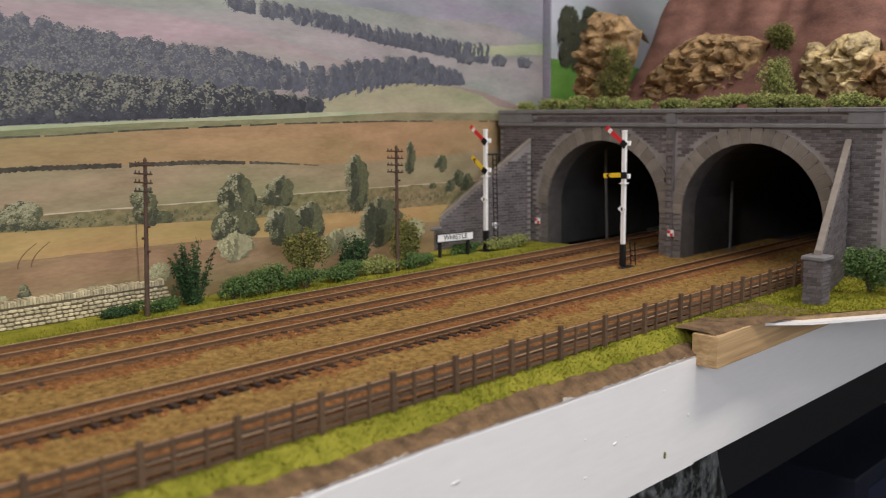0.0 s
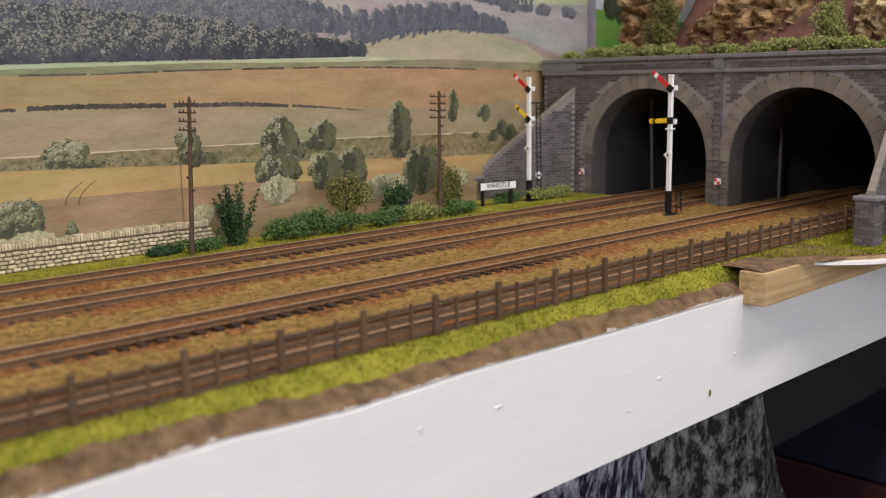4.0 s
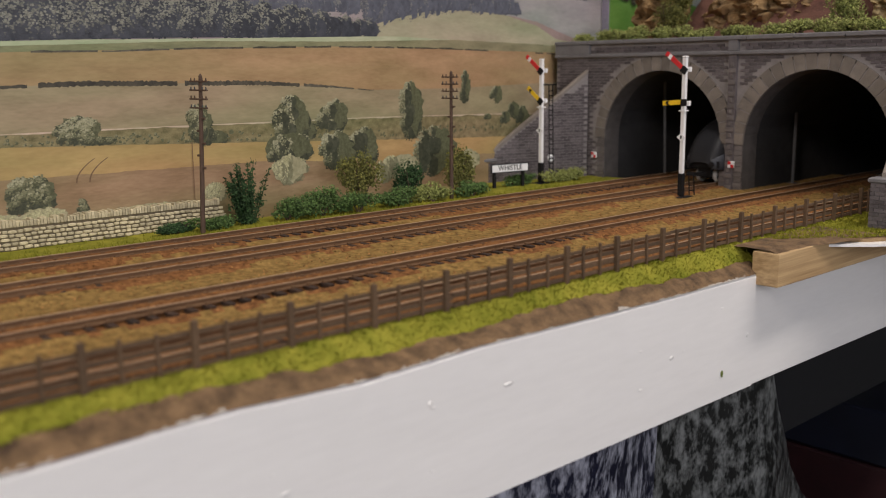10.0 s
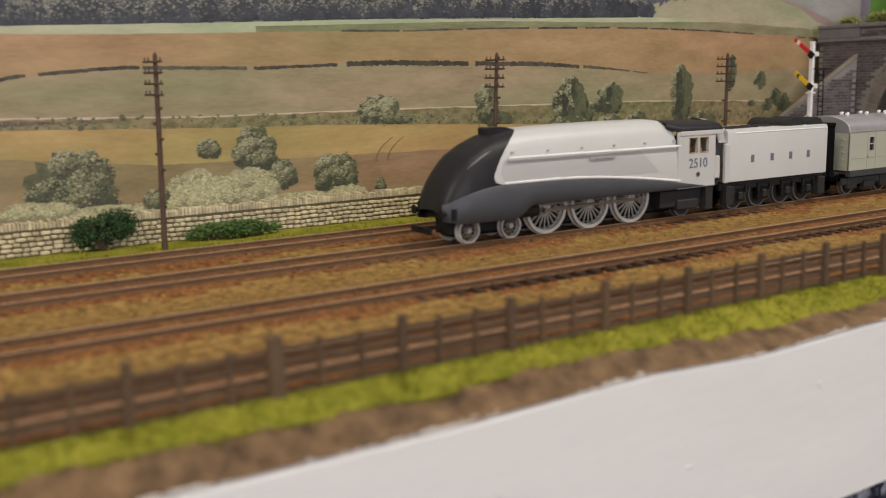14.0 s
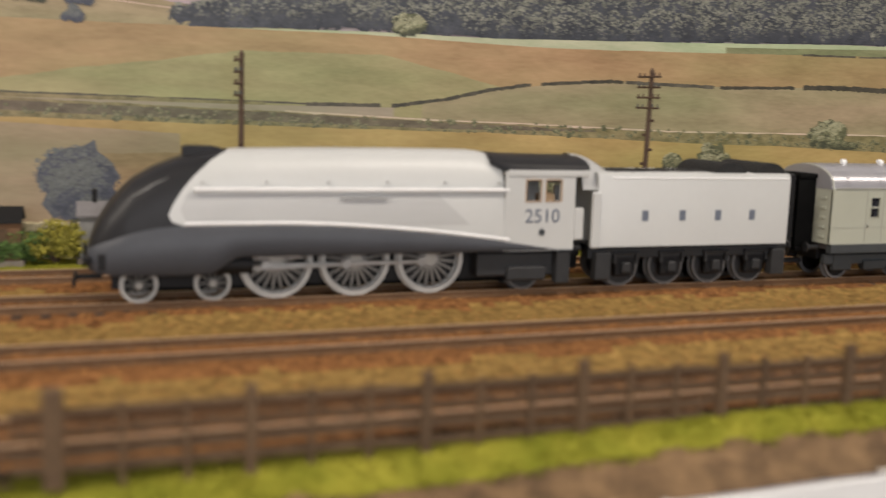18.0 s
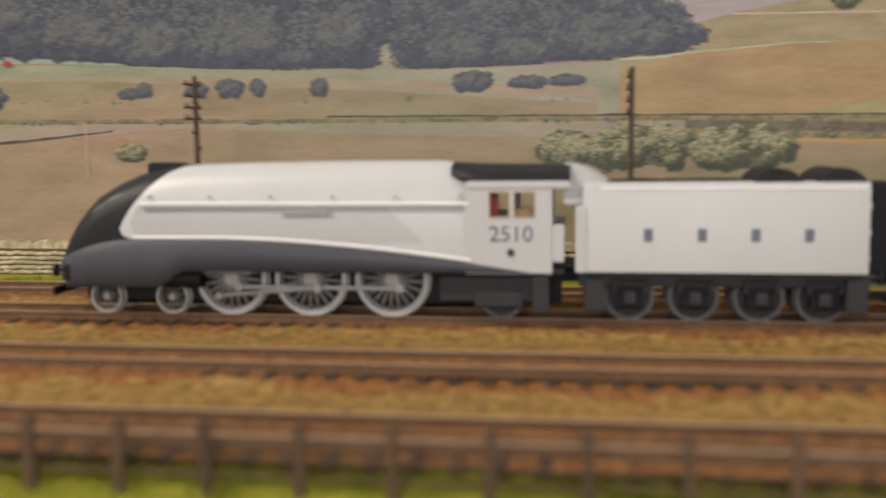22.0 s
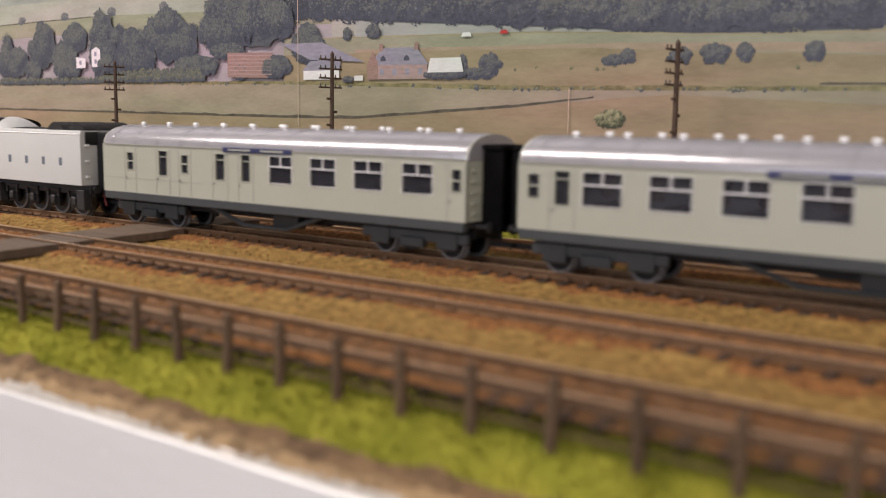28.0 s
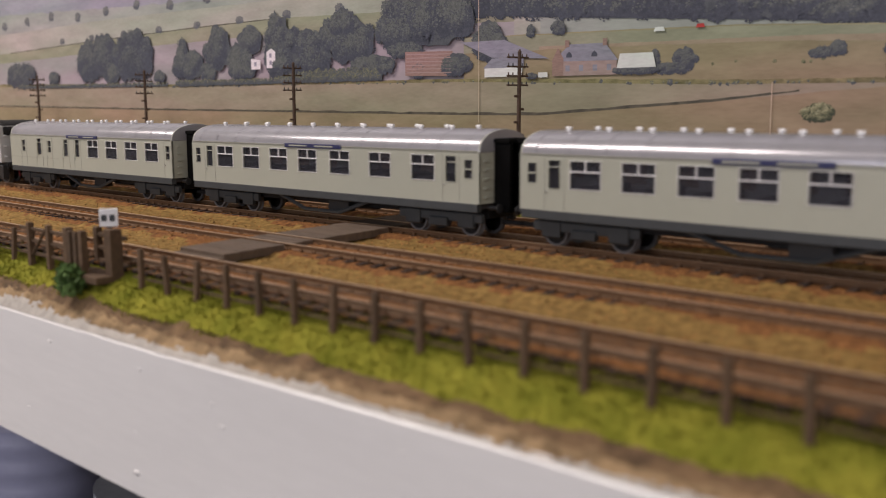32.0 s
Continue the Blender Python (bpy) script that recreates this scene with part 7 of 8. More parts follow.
def tender():
    t = thing("tender", (0, 0, 0), "silver-white eight-wheeled model tender heaped with coal", "tender")
    a, b = 0.1708, 0.2608
    body = Mesh()
    prof = [(-18.0, 17.4), (-18.0, 44.2), (-17.4, 46.0), (-16.4, 46.6), (16.4, 46.6), (17.4, 46.0), (18.0, 44.2), (18.0, 17.4)]
    rows = [[(x, y * MM * k, z * MM) for y, z in prof] for x, k in ((a + 0.0002, 0.985), (a + 0.0010, 1.0), (b - 0.0012, 1.0), (b, 0.985))]
    body.grid(rows)
    body.f += [tuple(range(8)), tuple(range(24, 32))]
    part("tank", body, M_LOCOW, t, smooth=True)
    for s in (-1, 1):
        part("top_bead", Mesh().box(a + 0.006, b - 0.001, *sorted((s * 0.0174, s * 0.0182)), 0.0443, 0.0450, 0.0002), M_SIGW, t)
        part("front_post", Mesh().box(a - 0.0022, a + 0.0012, *sorted((s * 0.0168, s * 0.0183)), 0.0170, 0.0392, 0.0005), M_LOCOW, t)
        # four painted letters of the owner, as plain blocks
        for k, x in enumerate((0.1921, 0.2092, 0.2260, 0.2425)):
            part("painted_letter", Mesh().box(x - 0.0014, x + 0.0014, *sorted((s * 0.0178, s * 0.01815)), 0.0276, 0.0318), M_TEXT, t, "small blue-grey painted mark")
        part("tender_frame", Mesh().box(a - 0.001, b + 0.002, *sorted((s * 0.0112, s * 0.0136)), 0.0120, 0.0172, 0.0004), M_GREY, t)
        for x in (0.1866, 0.2078, 0.2289, 0.2487):
            part("axle_guard", Mesh().box(x - 0.0042, x + 0.0042, *sorted((s * 0.0114, s * 0.0136)), 0.0046, 0.0130, 0.0006), M_BLACK, t)
            part("spring", Mesh().box(x - 0.0062, x + 0.0062, *sorted((s * 0.0134, s * 0.0150)), 0.0136, 0.0148, 0.0004), M_GREY, t)
            for q in (-0.0050, 0.0050):
                part("spring_hanger", Mesh().box(x + q - 0.0006, x + q + 0.0006, *sorted((s * 0.0134, s * 0.0148)), 0.0100, 0.0140, 0.0002), M_GREY, t)
            part("axlebox", Mesh().box(x - 0.0018, x + 0.0018, *sorted((s * 0.0134, s * 0.0152)), 0.0062, 0.0105, 0.0005), M_GREY, t)
        part("step", Mesh().box(a + 0.001, a + 0.0075, *sorted((s * 0.0125, s * 0.0170)), 0.0040, 0.0150, 0.0004), M_GREY, t)
        part("step", Mesh().box(b - 0.006, b + 0.0005, *sorted((s * 0.0125, s * 0.0170)), 0.0040, 0.0150, 0.0004), M_GREY, t)
        part("rear_buffer", Mesh().cyl((b, s * 0.0115, 0.0155), (b + 0.0050, s * 0.0115, 0.0155), 0.0011, n=10).cyl((b + 0.005, s * 0.0115, 0.0155), (b + 0.0056, s * 0.0115, 0.0155), 0.0024, n=14), M_GREY, t)
        for k in (0, 2, 4):
            part("rear_lamp_iron", Mesh().box(b, b + 0.0012, *sorted((s * 0.0130, s * 0.0150)), 0.0215 + k * 0.0042, 0.0226 + k * 0.0042), M_SIGW, t)
    rows = []
    for u in np.linspace(0, 1, 12):
        x = a - 0.0060 + u * 0.0165
        top = 0.0532 - 0.0072 * u ** 2.2
        rows.append([(x, y, 0.0380 + (top - 0.0380) * max(0.0, math.cos(y / 0.0166 * math.pi / 2)) ** 0.45) for y in np.linspace(-0.0165, 0.0165, 21)])
    # greyer than the tank: the curve's shading is put into its colour
    part("front_fairing", Mesh().grid(rows), M_LOCOS, t, "curved silver fairing at the front of the tender, greyed for its shading", smooth="all")
    part("vacuum_pipe", Mesh().cyl((b + 0.001, -0.0050, 0.0125), (b + 0.0035, -0.0050, 0.0060), 0.0006, n=8), mat("dark_red_pipe", (0.16, 0.015, 0.015), 0.5), t, "small red vacuum pipe")
    rows = []
    rng = random.Random(3)
    for u in np.linspace(0, 1, 30):
        x = a + 0.008 + u * 0.078
        rows.append([(x, y, 0.0452 + 0.0016 * math.cos(y / 0.0162 * math.pi / 2) + rng.uniform(0, 0.0008) * (abs(y) < 0.015)) for y in np.linspace(-0.0158, 0.0158, 15)])
    part("coal", Mesh().grid(rows), M_COAL, t, "heap of black coal")
    for x in (0.2335, 0.2530):
        part("coal_hump", Mesh().cyl((x, -0.0148, 0.0424), (x, 0.0148, 0.0424), 0.0086, n=40), M_COAL, t, "rounded black hump on the tender top", smooth=True)
    part("corridor_connection", Mesh().box(b, b + 0.0105, -0.0075, 0.0075, 0.0130, 0.0462, 0.0008).box(b + 0.002, b + 0.0100, -0.0085, 0.0085, 0.0150, 0.0448), M_BLACK, t, "black folding corridor connection")
    part("drawgear", Mesh().box(0.1600, 0.1715, -0.0030, 0.0030, 0.0120, 0.0165), M_BLACK, t)
    part("coupling_bar", Mesh().box(b, b + 0.0110, -0.0016, 0.0016, 0.0070, 0.0088), M_BLACK, t)
    part("fall_plate", Mesh().box(0.1645, 0.1712, -0.0120, 0.0120, 0.0185, 0.0190), M_GREY, t)
    for x in (0.1866, 0.2078, 0.2289, 0.2487):
        wheelset(t, x, 0.0082, 0, "tender_wheelset", material=M_GREY, rim_material=M_RIMGREY)
    return t


def coach(start, style):
    """A corridor coach; start: its front end along the train. style: 'brake' or 'open'."""
    t = thing("passenger_coach", (0, 0, 0), "cream-grey model passenger coach with silver roof" + (" and luggage compartment" if style == "brake" else " and wide windows"), "coach", group="coaches of the train")
    Ln, W = 0.2290, 0.0188
    if style == "brake":
        holes = [(0.0205, 0.0250, "s"), (0.0455, 0.0515, "d"), (0.0625, 0.0670, "s"), (0.0870, 0.0930, "d"), (0.1045, 0.1100, "d"), (0.1225, 0.1365, "w"), (0.1475, 0.1620, "w"), (0.1725, 0.1875, "w"), (0.1980, 0.2130, "w"), (0.2225, 0.2265, "s")]
        board = (0.0925, 0.1365)
    else:
        holes = [(0.0045, 0.0088, "s"), (0.0155, 0.0212, "d")] + [(x, x + 0.0150, "w") for x in (0.0265, 0.0515, 0.0765, 0.1012, 0.1270, 0.1570, 0.1865)] + [(0.2088, 0.2150, "d"), (0.2205, 0.2250, "s")]
        board = (0.0905, 0.1360)
    for s in (-1, 1):
        m = Mesh()
        y0, y1 = sorted((s * (W - 0.0012), s * W))
        zs = {"w": (0.0264, 0.0381), "d": (0.0262, 0.0381), "s": (0.0282, 0.0366)}
        m.box(start, start + Ln, y0, y1, 0.0165, 0.0262)
        m.box(start, start + Ln, y0, y1, 0.0381, 0.0405)
        x = start
        for a, b, k in holes:
            m.box(x, start + a, y0, y1, 0.0262, 0.0381)
            lo, hi = zs[k]
            if lo > 0.0262:
                m.box(start + a, start + b, y0, y1, 0.0262, lo)
            if hi < 0.0381:
                m.box(start + a, start + b, y0, y1, hi, 0.0381)
            x = start + b
        m.box(x, start + Ln, y0, y1, 0.0262, 0.0381)
        side = part("body_side", m, M_COACH, t)
        for a, b, k in holes:
            lo, hi = zs[k]
            a, b = start + a, start + b
            part("window_pane", Mesh().box(a, b, *sorted((s * (W - 0.0009), s * (W - 0.0006))), lo, hi), M_GLASS, side).visible_shadow = False
            fr = Mesh()
            yy = sorted((s * (W - 0.0004), s * (W + 0.00025)))
            f = 0.00022
            for q in ((a - f, b + f, lo - f, lo), (a - f, b + f, hi, hi + f), (a - f, a, lo, hi), (b, b + f, lo, hi)):
                fr.box(q[0], q[1], *yy, q[2], q[3])
            if k == "w":
                bar = lo + (hi - lo) * 0.62
                fr.box(a, b, *yy, bar - 0.00025, bar + 0.00025)
                fr.box((a + b) / 2 - 0.00022, (a + b) / 2 + 0.00022, *yy, bar, hi)
            elif k == "s":
                fr.box(a, b, *yy, (lo + hi) / 2 - 0.0003, (lo + hi) / 2 + 0.0003)
            else:
                fr.box(a, b, *yy, hi - 0.003, hi - 0.0026)
            part("window_frame", fr, M_SIGW if k == "w" else M_COACH, side)
            if k == "d" or (k == "s" and style == "brake"):
                for q in (a - 0.0022, b + 0.0022):
                    part("door_joint", Mesh().box(q - 0.00012, q + 0.00012, *sorted((s * W, s * (W + 0.00012))), 0.0170, 0.0392), M_JOINT, side)
                part("door_handle", Mesh().box(a - 0.0016, a - 0.0008, *sorted((s * W, s * (W + 0.0006))), 0.0242, 0.0248), M_ROD, side)
        if style == "brake":
            part("waist_line", Mesh().box(start + 0.001, start + 0.078, *sorted((s * W, s * (W + 0.0001))), 0.0236, 0.0238), M_JOINT, side)
        part("gutter", Mesh().box(start + 0.001, start + Ln - 0.001, *sorted((s * (W - 0.0003), s * (W + 0.0004))), 0.0404, 0.0408), M_JOINT, side)
        nb = part("name_board", Mesh().box(start + board[0], start + board[1], *sorted((s * W, s * (W + 0.0007))), 0.0391, 0.0414, 0.0002), M_NAVY, side, "narrow navy board with pale lettering bars")
        for k in range(2):
            x0 = start + board[0] + 0.004 + k * 0.021
            part("lettering_bar", Mesh().box(x0, x0 + 0.0145, *sorted((s * (W + 0.0007), s * (W + 0.00085))), 0.0399, 0.0406), M_COACH, nb)
        part("solebar", Mesh().box(start + 0.001, start + Ln - 0.001, *sorted((s * (W - 0.0030), s * (W + 0.0002))), 0.0125, 0.0166, 0.0003), M_UNDER, t)
        tr = Mesh()
        c = start + Ln / 2
        for p, q in (((c - 0.036, 0.0125), (c - 0.014, 0.0055)), ((c - 0.014, 0.0055), (c + 0.014, 0.0055)), ((c + 0.014, 0.0055), (c + 0.036, 0.0125))):
            tr.cyl((p[0], s * 0.0140, p[1]), (q[0], s * 0.0140, q[1]), 0.0011, n=6)
        part("truss_rod", tr, M_UNDER, t)
        part("battery_box", Mesh().box(c + 0.004, c + 0.020, *sorted((s * 0.0080, s * 0.0130)), 0.0060, 0.0125, 0.0005), M_GREY, t)
        for e in (0.0, Ln):
            for k in range(5):
                part("end_step", Mesh().box(start + e - 0.0008, start + e + 0.0008, *sorted((s * 0.0120, s * 0.0150)), 0.0190 + k * 0.0042, 0.0198 + k * 0.0042), M_COACH, t)
    # roof: an arched shell with raised ribs
    def arc(grow=0.0):
        return [((W - 0.0002 + grow) * math.sin(a), 0.0400 + (0.0104 + grow) * math.cos(a) ** 0.82) for a in np.linspace(-math.pi / 2, math.pi / 2, 21)]
    rows = [[(x, y * k, 0.0400 + (z - 0.0400) * k) for y, z in arc()] for x, k in ((start - 0.0002, 0.97), (start + 0.0016, 1.0), (start + Ln - 0.0016, 1.0), (start + Ln + 0.0002, 0.97))]
    roof = Mesh().grid(rows)
    roof.f += [tuple(range(21)), tuple(range(63, 84))]
    rf = part("roof", roof, M_ROOF, t, "silver arched roof", smooth=True)
    for k in range(13):
        x = start + 0.008 + k * (Ln - 0.016) / 12
        part("roof_rib", Mesh().grid([[(x + q, y, z) for y, z in arc(0.00018)] for q in (-0.0004, 0.0004)]), M_ROOF, rf, smooth=True)
    vents = [0.016 + 0.0205 * k for k in range(10)]
    for k, x in enumerate(vents):
        for y, shift in ((-0.0050, 0.0), (0.0050, 0.0085)):
            z = 0.0400 + 0.0104 * math.cos(math.asin(abs(y) / W)) ** 0.82
            xv = start + x + shift
            v = Mesh().cyl((xv, y, z - 0.0004), (xv, y, z + 0.0009), 0.0008, n=8).cyl((xv - 0.0012, y, z + 0.0011), (xv + 0.0012, y, z + 0.0011), 0.0008, n=8)
            part("roof_ventilator", v, M_SIGW, rf, smooth=True)
    for e, d in ((start, -1), (start + Ln, 1)):
        pts = [(W * 0.985, 0.0165)] + [(y * 0.985, 0.0400 + (z - 0.0400) * 0.985) for y, z in reversed(arc())] + [(-W * 0.985, 0.0165)]
        part("body_end", Mesh().prism(pts, *sorted((e, e - d * 0.0012)), "x"), M_COACH, t)
        g = Mesh()
        g.box(*sorted((e, e + d * 0.0092)), -0.0078, -0.0058, 0.0140, 0.0440, 0.0004).box(*sorted((e, e + d * 0.0092)), 0.0058, 0.0078, 0.0140, 0.0440, 0.0004)
        g.box(*sorted((e, e + d * 0.0092)), -0.0085, 0.0085, 0.0440, 0.0462, 0.0005).box(*sorted((e, e + d * 0.0092)), -0.0085, 0.0085, 0.0125, 0.0140, 0.0003)
        part("gangway_bellows", g, M_BELLOWS, t, "black gangway bellows")
        part("coupling", Mesh().box(*sorted((e, e + d * 0.0125)), -0.0018, 0.0018, 0.0060, 0.0080, 0.0003), M_BLACK, t)
        for s in (-1, 1):
            part("buffer", Mesh().cyl((e, s * 0.0115, 0.0145), (e + d * 0.006, s * 0.0115, 0.0145), 0.0010, n=8).cyl((e + d * 0.006, s * 0.0115, 0.0145), (e + d * 0.0066, s * 0.0115, 0.0145), 0.0022, n=12), M_GREY, t)
    part("floor", Mesh().box(start + 0.0012, start + Ln - 0.0012, -W + 0.0012, W - 0.0012, 0.0140, 0.0170), M_INT, t)
    part("underframe", Mesh().box(start + 0.002, start + Ln - 0.002, -0.0090, 0.0090, 0.0090, 0.0140), M_BLACK, t)
    seats = [0.032 + 0.0262 * k for k in range(7)] if style == "open" else [0.125 + 0.024 * k for k in range(4)]
    for x in seats:
        part("seat", Mesh().box(start + x - 0.0030, start + x + 0.0030, -0.0165, 0.0165, 0.0170, 0.0275, 0.0008), M_INT, t)
    if style == "brake":
        part("corridor_partition", Mesh().box(start + 0.002, start + Ln - 0.002, 0.0040, 0.0046, 0.0170, 0.0400), M_INT, t)
    for c in (start + 0.0300, start + Ln - 0.0300):
        bog = Mesh()
        for s in (-1, 1):
            bog.box(c - 0.0268, c + 0.0268, *sorted((s * 0.0108, s * 0.0128)), 0.0066, 0.0112, 0.0005)
            for q in (-0.0171, 0.0171):
                bog.box(c + q - 0.0048, c + q + 0.0048, *sorted((s * 0.0110, s * 0.0134)), 0.0040, 0.0115, 0.0006)
            bog.box(c - 0.0060, c + 0.0060, *sorted((s * 0.0110, s * 0.0140)), 0.0040, 0.0085, 0.0006)
        bog.box(c - 0.006, c + 0.006, -0.0108, 0.0108, 0.0070, 0.0100)
        part("bogie_frame", bog, M_UNDER, t)
        for q in (-0.0171, 0.0171):
            wheelset(t, c + q, 0.0063, 0, "bogie_wheelset", material=M_BLACK, rim_material=M_COACHRIM)
    return t


LOCO = locomotive()
TENDER = tender()
COACHES = [coach(0.2825, "brake"), coach(0.5345, "open"), coach(0.7870, "open")]


# ---- lineside things ----
def telegraph_pole(x, y, lean=0.0, face=0.0):
    p = thing("telegraph_pole", (x, y, -0.0045), "dark brown model telegraph pole with four cross-arms", "telegraph pole", group="poles along the line")
    part("mast", Mesh().cyl((0, 0, 0), (0, 0, 0.0960), 0.0016, 0.0011, n=10), M_POLE, p, smooth=True)
    part("mast_cap", Mesh().cyl((0, 0, 0.0960), (0, 0, 0.0976), 0.0013, 0.0003, n=8), M_POLE, p)
    for k in range(4):
        z = 0.0925 - k * 0.0053
        arm = part("cross_arm", Mesh().box(-0.0080, 0.0080, -0.0022, -0.0009, z, z + 0.0010, 0.0002), M_POLE, p)
        for q in (-0.0070, -0.0036, 0.0036, 0.0070):
            part("insulator", Mesh().cyl((q, -0.0016, z + 0.001), (q, -0.0016, z + 0.0026), 0.0005, 0.0003, n=6), M_UNDER if k % 2 else M_POLE, arm)
    for k in range(5):
        part("step_iron", Mesh().box(-0.0036 if k % 2 else 0.001, -0.001 if k % 2 else 0.0036, -0.0006, 0.0006, 0.070 - k * 0.0075, 0.0714 - k * 0.0075, 0.0002), M_POLE, p)
    p.matrix_basis = pose(x, y, -0.0045, 0, lean, 0) @ pose(0, 0, 0, 0, 0, face)
    return p


for px_, py_, lean, face in ((0.654, 0.1000, 0.3, -84), (0.4365, 0.0925, 2.4, -80), (0.2325, 0.0915, 1.0, -76), (0.0255, 0.1010, 0.4, -86), (-0.186, 0.1000, 0.2, -92), (-0.388, 0.1040, -0.2, -95), (-0.596, 0.0975, 0.6, -100), (-0.8074, 0.1020, 0.4, -96), (-1.010, 0.1015, 0.2, -95), (-1.213, 0.1015, 0.3, -95)):
    telegraph_pole(px_, py_, lean, face)


def signal(x, y, arm1, arm2, side):
    s = thing("semaphore_signal", (x, y, -0.0055), "white model semaphore signal with red home arm and yellow distant arm", "signal", group="semaphore signals")
    part("base_plate", Mesh().box(-0.0085, 0.0085, -0.0060, 0.0060, 0.0, 0.0016, 0.0004), M_BLACK, s)
    part("post_foot", Mesh().box(-0.0019, 0.0019, -0.0019, 0.0019, 0.0016, 0.0190, 0.0003), M_BLACK, s)
    part("post", Mesh().box(-0.00145, 0.00145, -0.00145, 0.00145, 0.0190, 0.1065, 0.0003), M_SIGW, s)
    part("finial", Mesh().box(-0.0017, 0.0017, -0.0017, 0.0017, 0.1065, 0.1080, 0.0004), M_SIGW, s)
    m = Mesh()
    top = 0.086 if side > 0 else 0.020
    for q in (-0.0022, 0.0022):
        m.cyl((0.0105, q - 0.003, 0.0016), (0.0085, q - 0.003, top), 0.0005, n=6)
    n = int(top / 0.0042)
    for k in range(1, n):
        z = 0.0042 * k + 0.001
        xx = 0.0105 - 0.0020 * z / top
        m.cyl((xx, -0.0052, z), (xx, -0.0008, z), 0.0004, n=5)
    part("ladder", m, M_BLACK, s)
    if side > 0:
        part("platform", Mesh().box(0.0005, 0.0125, -0.0065, 0.0025, 0.0855, 0.0864), M_BLACK, s)
    for z, tilt, col, band, length in ((0.0990, arm1, M_SIGR, M_SIGW, 0.0185), (0.0735, arm2, M_SIGY, M_BLACK, 0.0165)):
        arm = part("signal_arm", Mesh().box(-0.0006, 0.0, 0.0, length, -0.0018, 0.0018, 0.0001), col, s, "red arm with white stripe" if col is M_SIGR else "yellow fishtail arm with black chevron")
        arm.matrix_basis = pose(-0.0022, 0.0008, z, tilt, 0, 0)
        st = Mesh()
        if col is M_SIGR:
            st.box(-0.00085, -0.0006, length * 0.66, length * 0.82, -0.0018, 0.0018)
        else:
            st.prism([(length * 0.62, -0.0017), (length * 0.72, 0.0), (length * 0.62, 0.0017), (length * 0.74, 0.0017), (length * 0.84, 0.0), (length * 0.74, -0.0017)], -0.00085, -0.0006, "x")
        part("arm_stripe", st, band, arm)
        part("spectacle", Mesh().box(-0.0008, 0.0004, -0.0045, 0.0004, -0.0030, 0.0022, 0.0003), M_BLACK, arm)
        part("lamp", Mesh().box(0.0015, 0.0040, -0.0034, -0.0008, z - 0.0030, z + 0.0008, 0.0003), M_SIGW, s)
    pl = part("diamond_plate", Mesh().prism([(-0.0040, 0.0470), (0.0, 0.0438), (0.0040, 0.0470), (0.0, 0.0502)], -0.0024, -0.0019, "x"), M_SIGW, s, "small white diamond plate with black mark")
    part("black_mark", Mesh().box(-0.0026, -0.00242, -0.0007, 0.0007, 0.0458, 0.0482), M_BLACK, pl)
    part("bracket", Mesh().box(-0.0030, 0.0030, -0.0026, 0.0026, 0.0665, 0.0674), M_SIGW, s)
    return s


signal(0.7840, -0.0205, 38, -4, -1)
signal(0.7790, 0.1195, 38, 38, 1)


def whistle_board():
    s = thing("whistle_board", (0.7105, 0.1075, -0.0050), "white lettered whistle board on two black posts", "sign")
    s.matrix_basis = pose(0.7365, 0.1165, -0.0050, 0, 0, -12)
    part("board", Mesh().box(-0.0182, 0.0182, -0.0006, 0.0006, 0.0143, 0.0205, 0.0002), M_SIGW, s)
    fr = Mesh()
    for q in ((-0.0188, 0.0188, 0.0137, 0.0143), (-0.0188, 0.0188, 0.0205, 0.0211), (-0.0188, -0.0182, 0.0137, 0.0211), (0.0182, 0.0188, 0.0137, 0.0211)):
        fr.box(q[0], q[1], -0.0009, 0.0006, q[2], q[3])
    part("board_frame", fr, M_BLACK, s)
    for q in (-0.0145, 0.0145):
        part("post", Mesh().box(q - 0.0012, q + 0.0012, 0.0007, 0.0028, 0.0, 0.0200, 0.0003), M_BLACK, s)
    me = text_mesh("WHISTLE", 0.0060, 0.00012)
    me.materials.append(M_BLACK)
    ob = part("lettering", me, None, s, "black lettering")
    ob.matrix_basis = pose(0, -0.00085, 0.0175, 90, 0, 0)


whistle_board()

FENCE_Y = -0.1600


